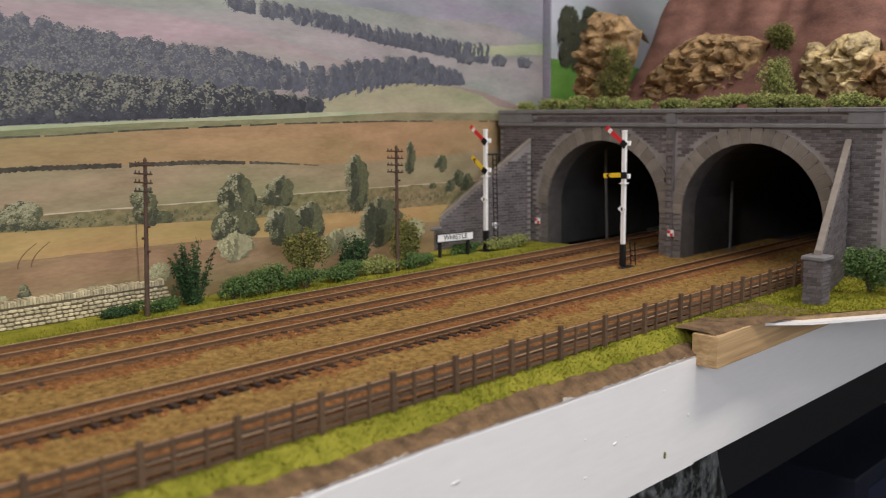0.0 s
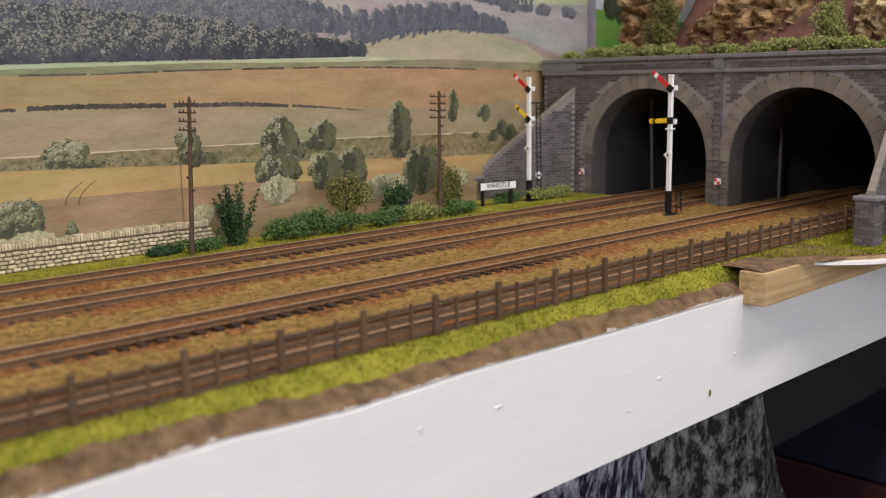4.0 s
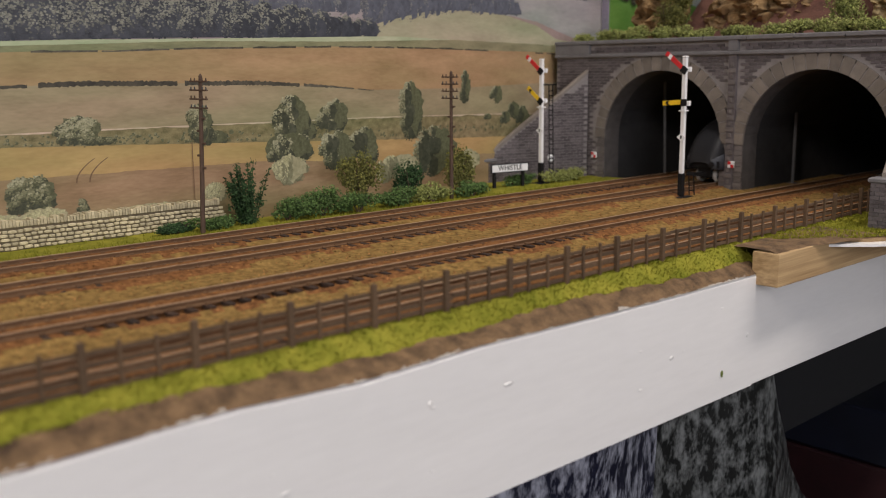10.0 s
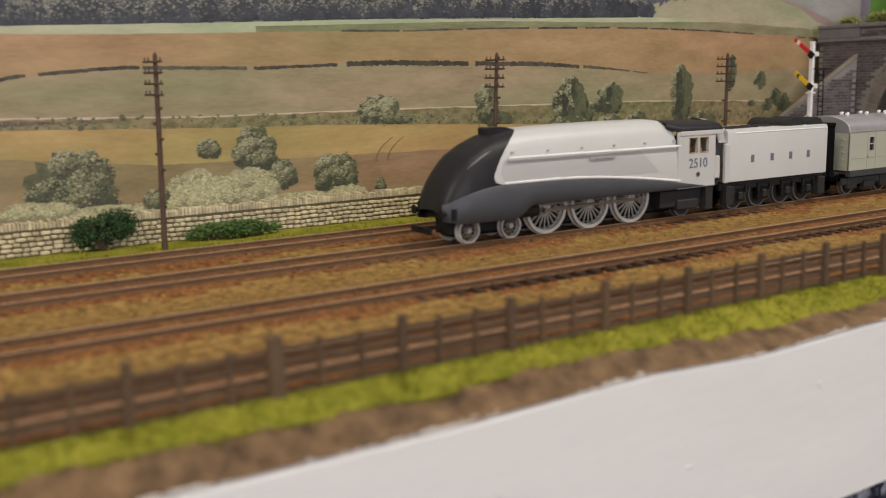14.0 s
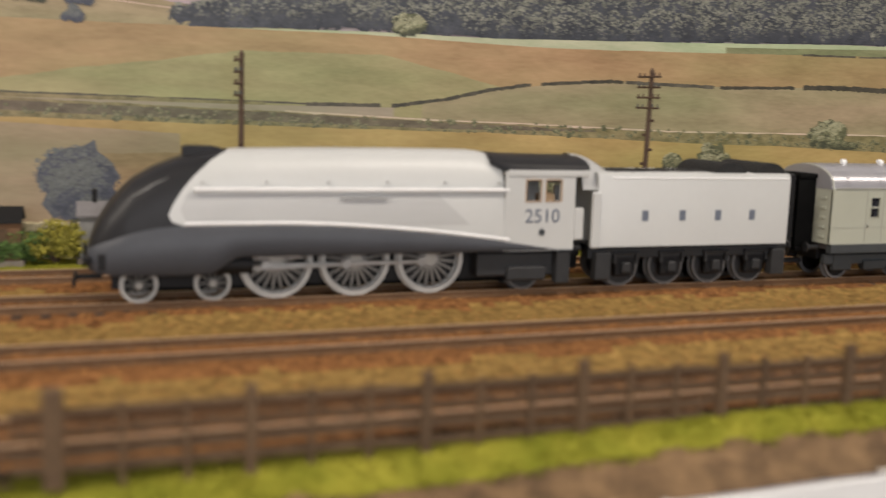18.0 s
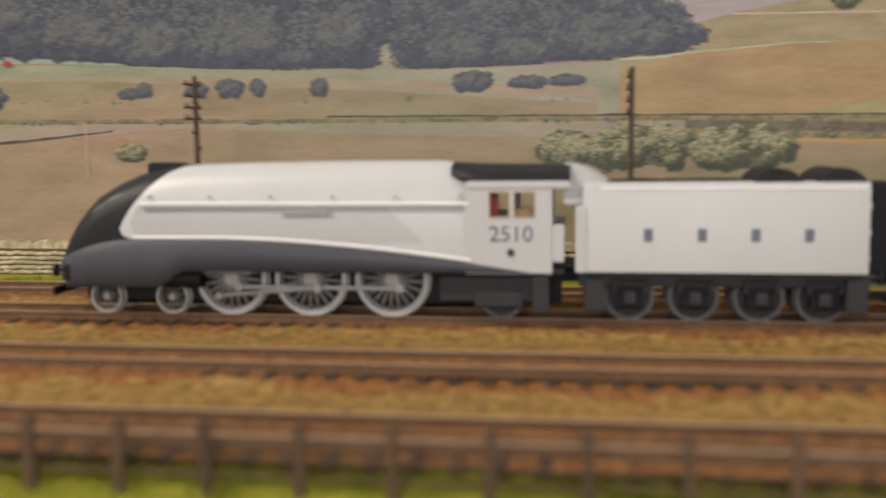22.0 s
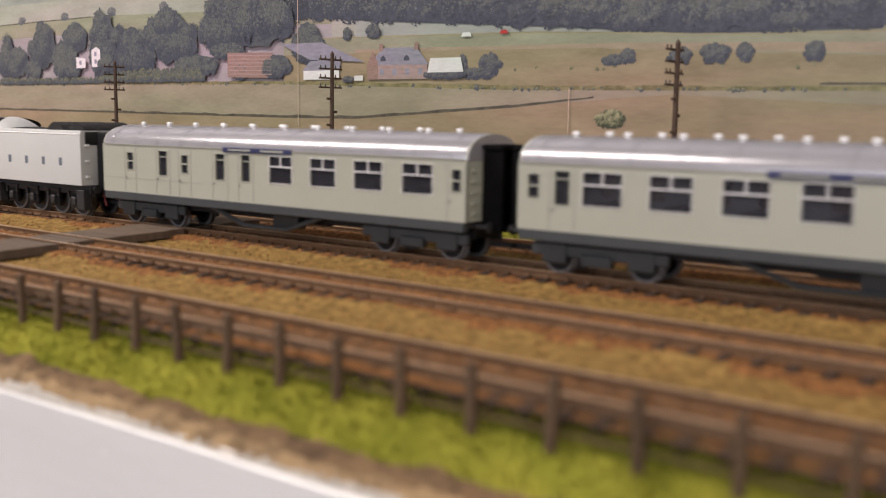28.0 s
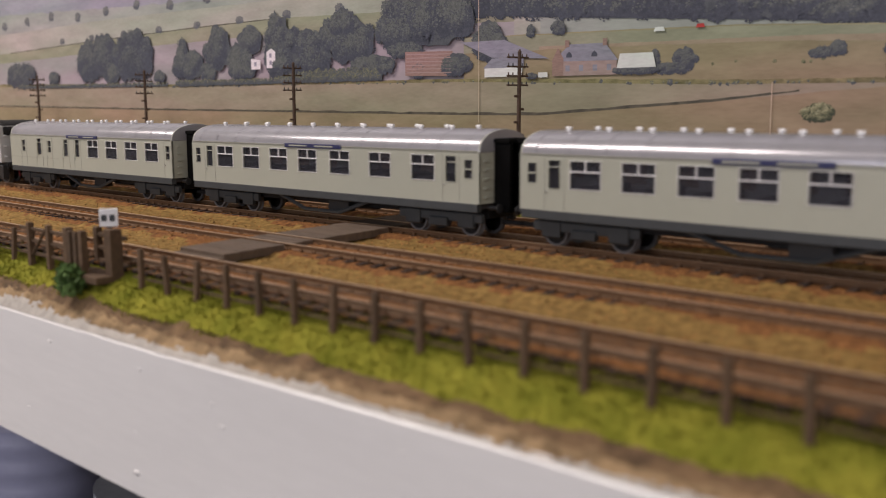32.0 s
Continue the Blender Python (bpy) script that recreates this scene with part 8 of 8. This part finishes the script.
def fence():
    f = thing("lineside_fence", (0, FENCE_Y, -0.0055), "weathered brown wooden post and rail lineside fence", "fence")
    tall = Mesh().box(-0.0011, 0.0011, -0.0010, 0.0010, 0.0, 0.0192, 0.0002).data("fence_post", M_FENCE)
    stout = Mesh().box(-0.0019, 0.0019, -0.0015, 0.0015, 0.0, 0.0200, 0.0003).data("fence_post", M_FENCE)
    thin = Mesh().box(-0.0006, 0.0006, -0.0006, 0.0006, 0.0, 0.0172, 0.0001).data("fence_stake", M_FENCE)
    wide = Mesh().box(-0.0010, 0.0010, -0.0009, 0.0009, 0.0, 0.0162, 0.0003).data("fence_post", M_FENCE)
    x = -0.0424
    while x < 0.80:
        piece("fence_post", stout if 0.17 < x < 0.19 or x < -0.03 else tall, f, pose(x, 0, RNG.uniform(-0.0004, 0.0004), RNG.uniform(-1, 1), RNG.uniform(-1, 1), 0))
        for q in (1, 2):
            piece("fence_stake", thin, f, pose(x + q * 0.01253, 0.0004, RNG.uniform(-0.0006, 0.0004), RNG.uniform(-1, 1), RNG.uniform(-1.5, 1.5), 0))
        x += 0.0376
    x = -0.0588
    while x > -2.2:
        if not -0.657 < x < -0.588:
            piece("fence_post", wide, f, pose(x, 0, -0.0037 + RNG.uniform(-0.0006, 0.0005), RNG.uniform(-3, 3), RNG.uniform(-3, 3), 0))
        x -= 0.0186
    board_rails = ((0.0150, 0.0008), (0.0110, 0.0009), (0.0070, 0.0009), (0.0035, 0.0009))
    thin_rails = ((0.0010, 0.0003), (0.0042, 0.0003), (0.0074, 0.0003), (0.0105, 0.0004))
    for x0, x1, rails in ((-0.588, -0.05, thin_rails), (-0.05, 0.80, board_rails), (-2.2, -0.657, thin_rails)):
        n = max(1, round((x1 - x0) / 0.0752))
        for i in range(n):
            a, b = x0 + (x1 - x0) * i / n, x0 + (x1 - x0) * (i + 1) / n
            for z, half in rails:
                r = part("fence_rail", Mesh().box(-(b - a) / 2, (b - a) / 2, -0.0004, 0.0004, -half, half, 0.0001), M_FENCE, f)
                r.matrix_basis = pose((a + b) / 2, 0.0014, z + RNG.uniform(-0.0003, 0.0003), 0, RNG.uniform(-0.5, 0.5), 0)


fence()


def wicket_gate():
    g = thing("wicket_gate", (-0.615, -0.160, -0.0085), "weathered wooden foot-crossing gate between tall posts", "gate")
    for x, y, h, w in ((-0.0185, -0.0020, 0.0200, 0.0016), (-0.0110, -0.0045, 0.0195, 0.0012), (-0.0060, -0.0045, 0.0195, 0.0012), (0.0000, -0.0050, 0.0205, 0.0014), (0.0125, 0.0015, 0.0215, 0.0026), (-0.0120, 0.0080, 0.0200, 0.0014), (-0.0040, 0.0080, 0.0195, 0.0012), (0.0040, 0.0060, 0.0195, 0.0012)):
        part("gate_post", Mesh().box(x - w, x + w, y - w, y + w, 0.0, h, 0.0003), M_FENCE, g)
    for z in (0.0050, 0.0105, 0.0160):
        part("gate_rail", Mesh().box(-0.0185, 0.0000, -0.0032, -0.0022, z, z + 0.0018, 0.0002), M_FENCE, g)
        part("gate_rail", Mesh().box(-0.0120, 0.0125, 0.0070, 0.0080, z, z + 0.0018, 0.0002), M_FENCE, g)
        part("gate_rail", Mesh().box(-0.0640, -0.0185, -0.0020, -0.0010, z, z + 0.0014, 0.0002), M_FENCE, g)
    for x in (-0.036, -0.054):
        part("gate_post", Mesh().box(x - 0.0012, x + 0.0012, -0.0030, -0.0006, 0.0, 0.0195, 0.0003), M_FENCE, g)
    part("gate_brace", Mesh().cyl((-0.0520, -0.0022, 0.005), (-0.0380, -0.0022, 0.0175), 0.0007, n=6), M_FENCE, g)
    part("gate_board", Mesh().box(-0.0190, 0.0150, -0.008, 0.008, 0.0, 0.0030, 0.0003), M_FENCE, g)
    s = thing("notice_board", (-0.6205, -0.1500, -0.0085), "small white notice with dark marks on a gate post", "sign")
    s.matrix_basis = pose(NOTICE[0], NOTICE[1], -0.0085, 0, 0, 48)
    part("notice", Mesh().box(-0.0038, 0.0038, -0.0007, 0.0, 0.0200, 0.0278, 0.0003), M_SIGW, s)
    for q in (-0.0018, 0.0016):
        part("dark_mark", Mesh().box(q - 0.0011, q + 0.0011, -0.0010, -0.0007, 0.0225, 0.0252), M_UNDER, s)
    part("notice_post", Mesh().box(-0.0010, 0.0010, 0.0, 0.0018, 0.0, 0.0260), M_FENCE, s)


NOTICE = (-0.6215, -0.1495)
wicket_gate()


def crossing():
    c = thing("foot_crossing", (-0.605, 0.0, -0.003), "grey-brown boarded foot crossing laid over the tracks", "crossing")
    off = Matrix.Translation((0.605, 0, 0.003))
    M_PLANK = mat("dirty_crossing_planks", (0.115, 0.080, 0.055), 0.85, vary=0.3, scale=90, stretch=(1, 3, 1), bump=0.5, rnd=0.12)
    for a, b in ((0.0440, 0.0110), (0.0070, -0.0070), (-0.0115, -0.0612), (-0.0660, -0.0792), (-0.0842, -0.1275)):
        n = max(2, round((a - b) / 0.0095))
        for i in range(n):
            y1, y0 = a + (b - a) * i / n - 0.0001, a + (b - a) * (i + 1) / n + 0.0001
            mid = -0.6060 - (0.5 * (y0 + y1) + 0.06) * 0.10
            drop = 0.0022 * max(0.0, (-0.1140 - 0.5 * (y0 + y1)) / 0.0135)
            ob = part("plank", Mesh().box(mid - 0.0165, mid + 0.0165, y0, y1, -0.0040, -0.0001 - drop + RNG.uniform(-0.0001, 0.0001), 0.0002), M_PLANK, c)
            ob.matrix_basis = off


crossing()


# ---- dry-stone wall at the foot of the backscene ----
def stone_wall():
    w = thing("dry_stone_wall", (0, 0.117, -0.0045), "low dry-stone wall of pale limestone with upright cope stones", "wall")
    M_LIME = mat("pale_limestone", (0.34, 0.285, 0.165), 0.9, col2=(0.63, 0.555, 0.37), scale=300, bump=0.8, rnd=0.25)
    M_LIMEJ = mat("pale_limestone_joined", (0.34, 0.285, 0.165), 0.9, col2=(0.63, 0.555, 0.37), scale=300, bump=0.8, island=0.25)
    M_GAP = mat("dark_wall_joint", (0.19, 0.155, 0.10), 0.95)
    y = 0.1175
    off = Matrix.Translation((0, -0.117, 0.0045))
    part("wall_core", Mesh().box(-1.60, 0.462, y, y + 0.004, -0.0045, 0.0095), M_GAP, w).matrix_basis = off
    rng = random.Random(21)
    shapes = []
    for k in range(8):
        m = Mesh()
        a, b = rng.uniform(0.0030, 0.0052), rng.uniform(0.0009, 0.0012)
        n = 8
        ring = [(a * 0.5 * math.copysign(abs(math.cos(6.283 * i / n)) ** 0.5, math.cos(6.283 * i / n)) * rng.uniform(0.86, 1.05), b * math.copysign(abs(math.sin(6.283 * i / n)) ** 0.5, math.sin(6.283 * i / n)) * rng.uniform(0.8, 1.05)) for i in range(n)]
        m.grid([[(u, 0, v) for u, v in ring], [(u, -0.0009, v) for u, v in ring], [(u * 0.7, -0.0014, v * 0.65) for u, v in ring]], close=True)
        m.f.append(tuple(range(16, 24)))
        shapes.append((m, m.data("wall_stone", M_LIME), a))
    joined = Mesh()
    count = 0
    for r in range(5):
        x = -1.6
        z = -0.0030 + r * 0.0024
        while x < 0.462:
            m, me, a = rng.choice(shapes)
            x += a / 2 + 0.0002
            zz = z + rng.uniform(-0.0003, 0.0003)
            if count < 290 and x > 0.18:
                piece("wall_stone", me, w, off @ pose(x, y, zz))
                count += 1
            else:
                n = len(joined.v)
                joined.v += [(x + p[0], y + p[1], zz + p[2]) for p in m.v]
                joined.f += [tuple(n + i for i in q) for q in m.f]
            x += a / 2
    x = -1.6
    while x < 0.462:
        h = rng.uniform(0.0030, 0.0046)
        wd = rng.uniform(0.0012, 0.0019)
        joined.box(x, x + wd, y - 0.0012, y + 0.0045, 0.0088, 0.0088 + h, 0.0003)
        x += wd + 0.0003
    ob = part("wall_stones", joined, M_LIMEJ, w)
    tagged(ob, kind="stuff")
    ob.matrix_basis = off


stone_wall()


# ---- foliage ----
def leafmat(name, dark, light):
    return mat(name, dark, 0.9, col2=light, scale=300, fine=1500, island=0.4, bump=0.4)


F_DARK = leafmat("dark_green_foliage", (0.010, 0.030, 0.008), (0.035, 0.085, 0.022))
F_GREEN = leafmat("mid_green_foliage", (0.022, 0.055, 0.012), (0.11, 0.185, 0.045))
F_OLIVE = leafmat("olive_foliage", (0.045, 0.055, 0.012), (0.21, 0.20, 0.045))
F_LICHEN = leafmat("lichen_green", (0.07, 0.095, 0.016), (0.34, 0.36, 0.11))
F_YELLOW = leafmat("yellow_green_foliage", (0.13, 0.13, 0.02), (0.38, 0.33, 0.05))


def bush(x, y, z, w, d, h, material, n=420, leaf=0.0014, label="", name="bush", group=""):
    b = thing(name, (x, y, z), label or "small green model bush on the verge", "bush", group)
    rng = random.Random(int(x * 9000) + int(y * 7000))
    stems = Mesh()
    for k in range(6):
        a = rng.uniform(0, 6.28)
        stems.cyl((0, 0, 0), (0.25 * w * math.cos(a), 0.25 * d * math.sin(a), h * rng.uniform(0.4, 0.8)), 0.0006, 0.0002, n=5)
    part("stem", stems, M_POLE, b)
    m = Mesh()
    lumps = [(rng.uniform(-0.32, 0.32) * w, rng.uniform(-0.3, 0.3) * d, h * rng.uniform(0.3, 0.72), rng.uniform(0.18, 0.34)) for k in range(9)]
    for k in range(n):
        lx, ly, lz, lr = rng.choice(lumps)
        v = Vector((rng.gauss(0, 1), rng.gauss(0, 1), rng.gauss(0, 1))).normalized() * lr * rng.uniform(0.55, 1.08)
        c = Vector((lx + v.x * w, ly + v.y * d, max(0.0006, lz + v.z * h)))
        a = Vector((rng.gauss(0, 1), rng.gauss(0, 1), rng.gauss(0, 1))).normalized()
        q = a.orthogonal().normalized()
        s = leaf * rng.uniform(0.6, 1.4)
        m.face(c - a * s, c + q * s * 0.7, c + a * s, c - q * s * 0.7)
        if k % 6 == 0:
            m.blob(c * 0.92, s * 1.1, rng, n=5)
    part("foliage", m, material, b)
    return b


G_ = "bushes below the backscene"
for row in ((0.503, 0.098, 0.034, 0.014, 0.018, F_GREEN, ""), (0.532, 0.099, 0.044, 0.015, 0.021, F_GREEN, ""), (0.566, 0.100, 0.040, 0.016, 0.046, F_OLIVE, "olive-brown model bush with loose leaves"),
            (0.558, 0.093, 0.040, 0.014, 0.016, F_GREEN, ""), (0.598, 0.098, 0.038, 0.014, 0.016, F_GREEN, ""), (0.616, 0.104, 0.028, 0.014, 0.034, F_DARK, "dark green rounded model bush"), (0.633, 0.098, 0.040, 0.014, 0.018, F_LICHEN, ""), (0.672, 0.112, 0.040, 0.016, 0.044, F_OLIVE, "olive-yellow model bush near the signal"),
            (0.676, 0.099, 0.040, 0.014, 0.014, F_GREEN, ""), (0.750, 0.122, 0.044, 0.008, 0.011, F_GREEN, ""), (0.80, 0.112, 0.060, 0.012, 0.013, F_LICHEN, ""), (0.448, 0.101, 0.030, 0.012, 0.012, F_GREEN, ""), (0.425, 0.104, 0.030, 0.010, 0.009, F_DARK, ""),
            (0.285, 0.105, 0.044, 0.012, 0.013, F_GREEN, ""), (0.262, 0.108, 0.030, 0.010, 0.010, F_GREEN, ""), (0.207, 0.110, 0.034, 0.012, 0.024, F_DARK, "dark green bush against the stone wall"), (0.135, 0.104, 0.040, 0.012, 0.010, F_GREEN, ""), (0.10, 0.103, 0.030, 0.010, 0.008, F_DARK, ""),
            (-0.075, 0.103, 0.035, 0.014, 0.018, F_GREEN, ""), (-0.055, 0.104, 0.028, 0.014, 0.024, F_YELLOW, "yellow-orange model bush by the huts"), (-0.36, 0.106, 0.040, 0.012, 0.022, F_YELLOW, "pale yellow-green model bush"), (-0.39, 0.104, 0.036, 0.012, 0.014, F_GREEN, ""), (-0.535, 0.104, 0.022, 0.012, 0.030, F_DARK, "dark green upright bush before the stone wall"), (-0.515, 0.102, 0.016, 0.010, 0.012, F_GREEN, ""),
            (-0.66, 0.104, 0.05, 0.012, 0.014, F_LICHEN, ""), (-0.90, 0.106, 0.06, 0.014, 0.022, F_GREEN, ""), (-0.955, 0.104, 0.05, 0.014, 0.026, F_LICHEN, ""), (-0.99, 0.10, 0.03, 0.012, 0.012, F_DARK, ""), (-1.06, 0.10, 0.05, 0.012, 0.014, F_GREEN, "")):
    bush(row[0], row[1], -0.0048, row[2], row[3], row[4], row[5], 1300 + int(row[2] * row[4] * 1500000), 0.00072, row[6], group=G_)
bush(0.064, 0.106, -0.0048, 0.014, 0.010, 0.021, leafmat("orange_brown_foliage", (0.10, 0.045, 0.008), (0.36, 0.18, 0.03)), 900, 0.0007, "small orange-brown model bush behind the line")
bush(-0.618, -0.1705, -0.014, 0.020, 0.012, 0.014, F_GREEN, 420, 0.0012, "small bright green bush below the gate")


def fern_bush(x, y, z, w, h):
    """An upright bush of stiff plumes, each a stalk thick with small leaves."""
    b = thing("fern_bush", (x, y, z), "dark green upright model bush of stiff plumes beside the stone wall", "bush")
    rng = random.Random(91)
    for k in range(26):
        a, r = rng.uniform(0, 6.283), rng.uniform(0.05, 0.50) * w
        foot = Vector((0.25 * r * math.cos(a), 0.2 * r * math.sin(a), 0))
        tip = Vector((r * math.cos(a), 0.6 * r * math.sin(a), h * rng.uniform(0.45, 1.02)))
        m = Mesh().cyl(foot, tip, 0.0006, 0.0002, n=5)
        for q in range(95):
            u = rng.uniform(0.08, 1.0)
            c = foot.lerp(tip, u) + Vector((rng.gauss(0, 1), rng.gauss(0, 1), rng.gauss(0, 0.6))) * 0.0017 * (1.1 - 0.6 * u)
            d = (Vector((rng.gauss(0, 1), rng.gauss(0, 1), rng.gauss(0.8, 0.7)))).normalized()
            o = d.orthogonal().normalized()
            l = rng.uniform(0.0010, 0.0020)
            m.face(c - d * l, c + o * l * 0.4, c + d * l, c - o * l * 0.4)
        part("plume", m, F_DARK, b)


fern_bush(0.476, 0.105, -0.0048, 0.037, 0.041)

# foliage along the foot of the hill
rng_ = random.Random(50)
for k in range(17):
    y = 0.150 - k * 0.0212 + rng_.uniform(-0.004, 0.004)
    bush(0.874 + rng_.uniform(-0.002, 0.004), y, 0.1150, 0.020, rng_.uniform(0.024, 0.032), rng_.uniform(0.012, 0.018), F_LICHEN, 1500, 0.00075, "pale green lichen tuft along the parapet", "lichen_tuft", "lichen along the parapet")
for x, y, z, d, h, mt in ((0.912, 0.086, 0.124, 0.040, 0.036, F_OLIVE), (0.918, 0.080, 0.138, 0.036, 0.046, F_OLIVE), (0.900, -0.090, 0.120, 0.036, 0.044, F_LICHEN), (0.945, -0.066, 0.166, 0.026, 0.026, F_OLIVE)):
    bush(x, y, z, 0.022, d, h, mt, 3000, 0.00075, "green lichen bush growing between the rocks", "lichen_bush")
bush(0.800, -0.205, -0.0048, 0.036, 0.034, 0.036, F_GREEN, 3600, 0.0008, "dense green model bush beside the wing wall")
bush(0.815, -0.235, -0.0048, 0.036, 0.034, 0.032, F_GREEN, 3400, 0.0008, "dense green model bush beside the wing wall")


def lineside_hut(x, y, w, d, h, wall, roof, label):
    hut = thing("lineside_hut", (x, y, -0.0046), label, "hut")
    part("hut_wall", Mesh().box(-w / 2, w / 2, -d / 2, d / 2, 0.0, h, 0.0004), wall, hut)
    part("hut_roof", Mesh().prism([(-d / 2 - 0.0015, h - 0.0005), (0, h + 0.0050), (d / 2 + 0.0015, h - 0.0005), (d / 2 + 0.0015, h + 0.0005), (0, h + 0.0062), (-d / 2 - 0.0015, h + 0.0005)], -w / 2 - 0.0012, w / 2 + 0.0012, "x"), roof, hut)
    win = part("hut_window", Mesh().box(-0.0045, 0.0025, -d / 2 - 0.0003, -d / 2 + 0.0004, h * 0.42, h * 0.82), M_BLACK, hut)
    part("glazing_bar", Mesh().box(-0.0012, -0.0008, -d / 2 - 0.0006, -d / 2 - 0.0003, h * 0.42, h * 0.82), M_SIGW, win)
    part("door", Mesh().box(0.0048, 0.0098, -d / 2 - 0.0004, -d / 2 + 0.0004, 0.0004, h * 0.85), M_FENCE, hut)
    part("stove_pipe", Mesh().cyl((-w * 0.2, 0, h + 0.002), (-w * 0.2, 0, h + 0.0105), 0.0010, n=8).cyl((-w * 0.2, 0, h + 0.0105), (-w * 0.2, 0, h + 0.0118), 0.0018, 0.0006, n=8), M_BLACK, hut)
    part("plinth", Mesh().box(-w / 2 - 0.001, w / 2 + 0.001, -d / 2 - 0.001, d / 2 + 0.001, 0.0, 0.003), M_STONE, hut)
    return hut


lineside_hut(-0.084, 0.106, 0.030, 0.014, 0.020, mat("brown_hut_brick", (0.16, 0.085, 0.045), 0.9, vary=0.25, scale=300), M_BLACK, "brown brick lineside hut with a dark roof")
lineside_hut(-0.034, 0.107, 0.022, 0.012, 0.022, mat("grey_hut_boards", (0.19, 0.19, 0.185), 0.8, vary=0.2, scale=200), M_COPING, "small grey boarded lineside hut")


# verge under the backscene
def back_verge():
    xs = np.arange(X_LEFT, 0.86, 0.006)
    rows = [[(x, y, -0.0042 + 0.0006 * noise.noise((x * 90, y * 90, 2))) for y in np.linspace(0.0795, back_y(x) - 0.001, 8)] for x in xs]
    tagged(part("back_verge", Mesh().grid(rows), M_GRASS, smooth="all"), "green flock grass strip below the backscene", "grass", kind="structure")
    m = Mesh()
    rng = random.Random(77)
    for k in range(9000):
        x, y = rng.uniform(-1.35, 0.84), 0.0785 + abs(rng.gauss(0, 0.012))
        h, a = rng.uniform(0.0010, 0.0028), rng.uniform(0, 6.28)
        dx, dy = 0.0006 * math.cos(a), 0.0006 * math.sin(a)
        m.face((x - dx, y - dy, -0.0045), (x + dx, y + dy, -0.0045), (x + rng.uniform(-0.001, 0.001), y, -0.0045 + h))
    tagged(part("verge_tufts", m, M_GRASS), "short green static grass along the back verge", "grass", kind="stuff")


back_verge()


# ---- motion of the train ----
def motions():
    steps = [k / 15.0 for k in range(0, 481)]
    xs = [train_x(t) for t in steps]
    for car in [LOCO, TENDER] + COACHES:
        walk(car, [(t, pose(x, 0, 0)) for t, x in zip(steps[::3], xs[::3])])
    for ob, x, r in KEYED:
        if r > 0.012:
            use = range(0, 481, 2)
        else:
            use = range(0, 481)
        walk(ob, [(steps[k], pose(x, 0, r, 0, math.degrees(xs[k] / r), 0)) for k in use])
    crank, rd = 0.0042, 0.0130
    for kind, ob, ph in RODS:
        rows = []
        for k in range(0, 481, 1):
            a = xs[k] / rd + ph
            px, pz = crank * math.sin(a), crank * math.cos(a)
            if kind == "side":
                rows.append((steps[k], pose(0.0764 + px, 0, rd + pz)))
            else:
                tilt = math.degrees(math.asin((pz + rd - 0.0133) / 0.036))
                rows.append((steps[k], pose(0.0764 + px, 0, rd + pz, 0, tilt, 0)))
        walk(ob, rows)


motions()
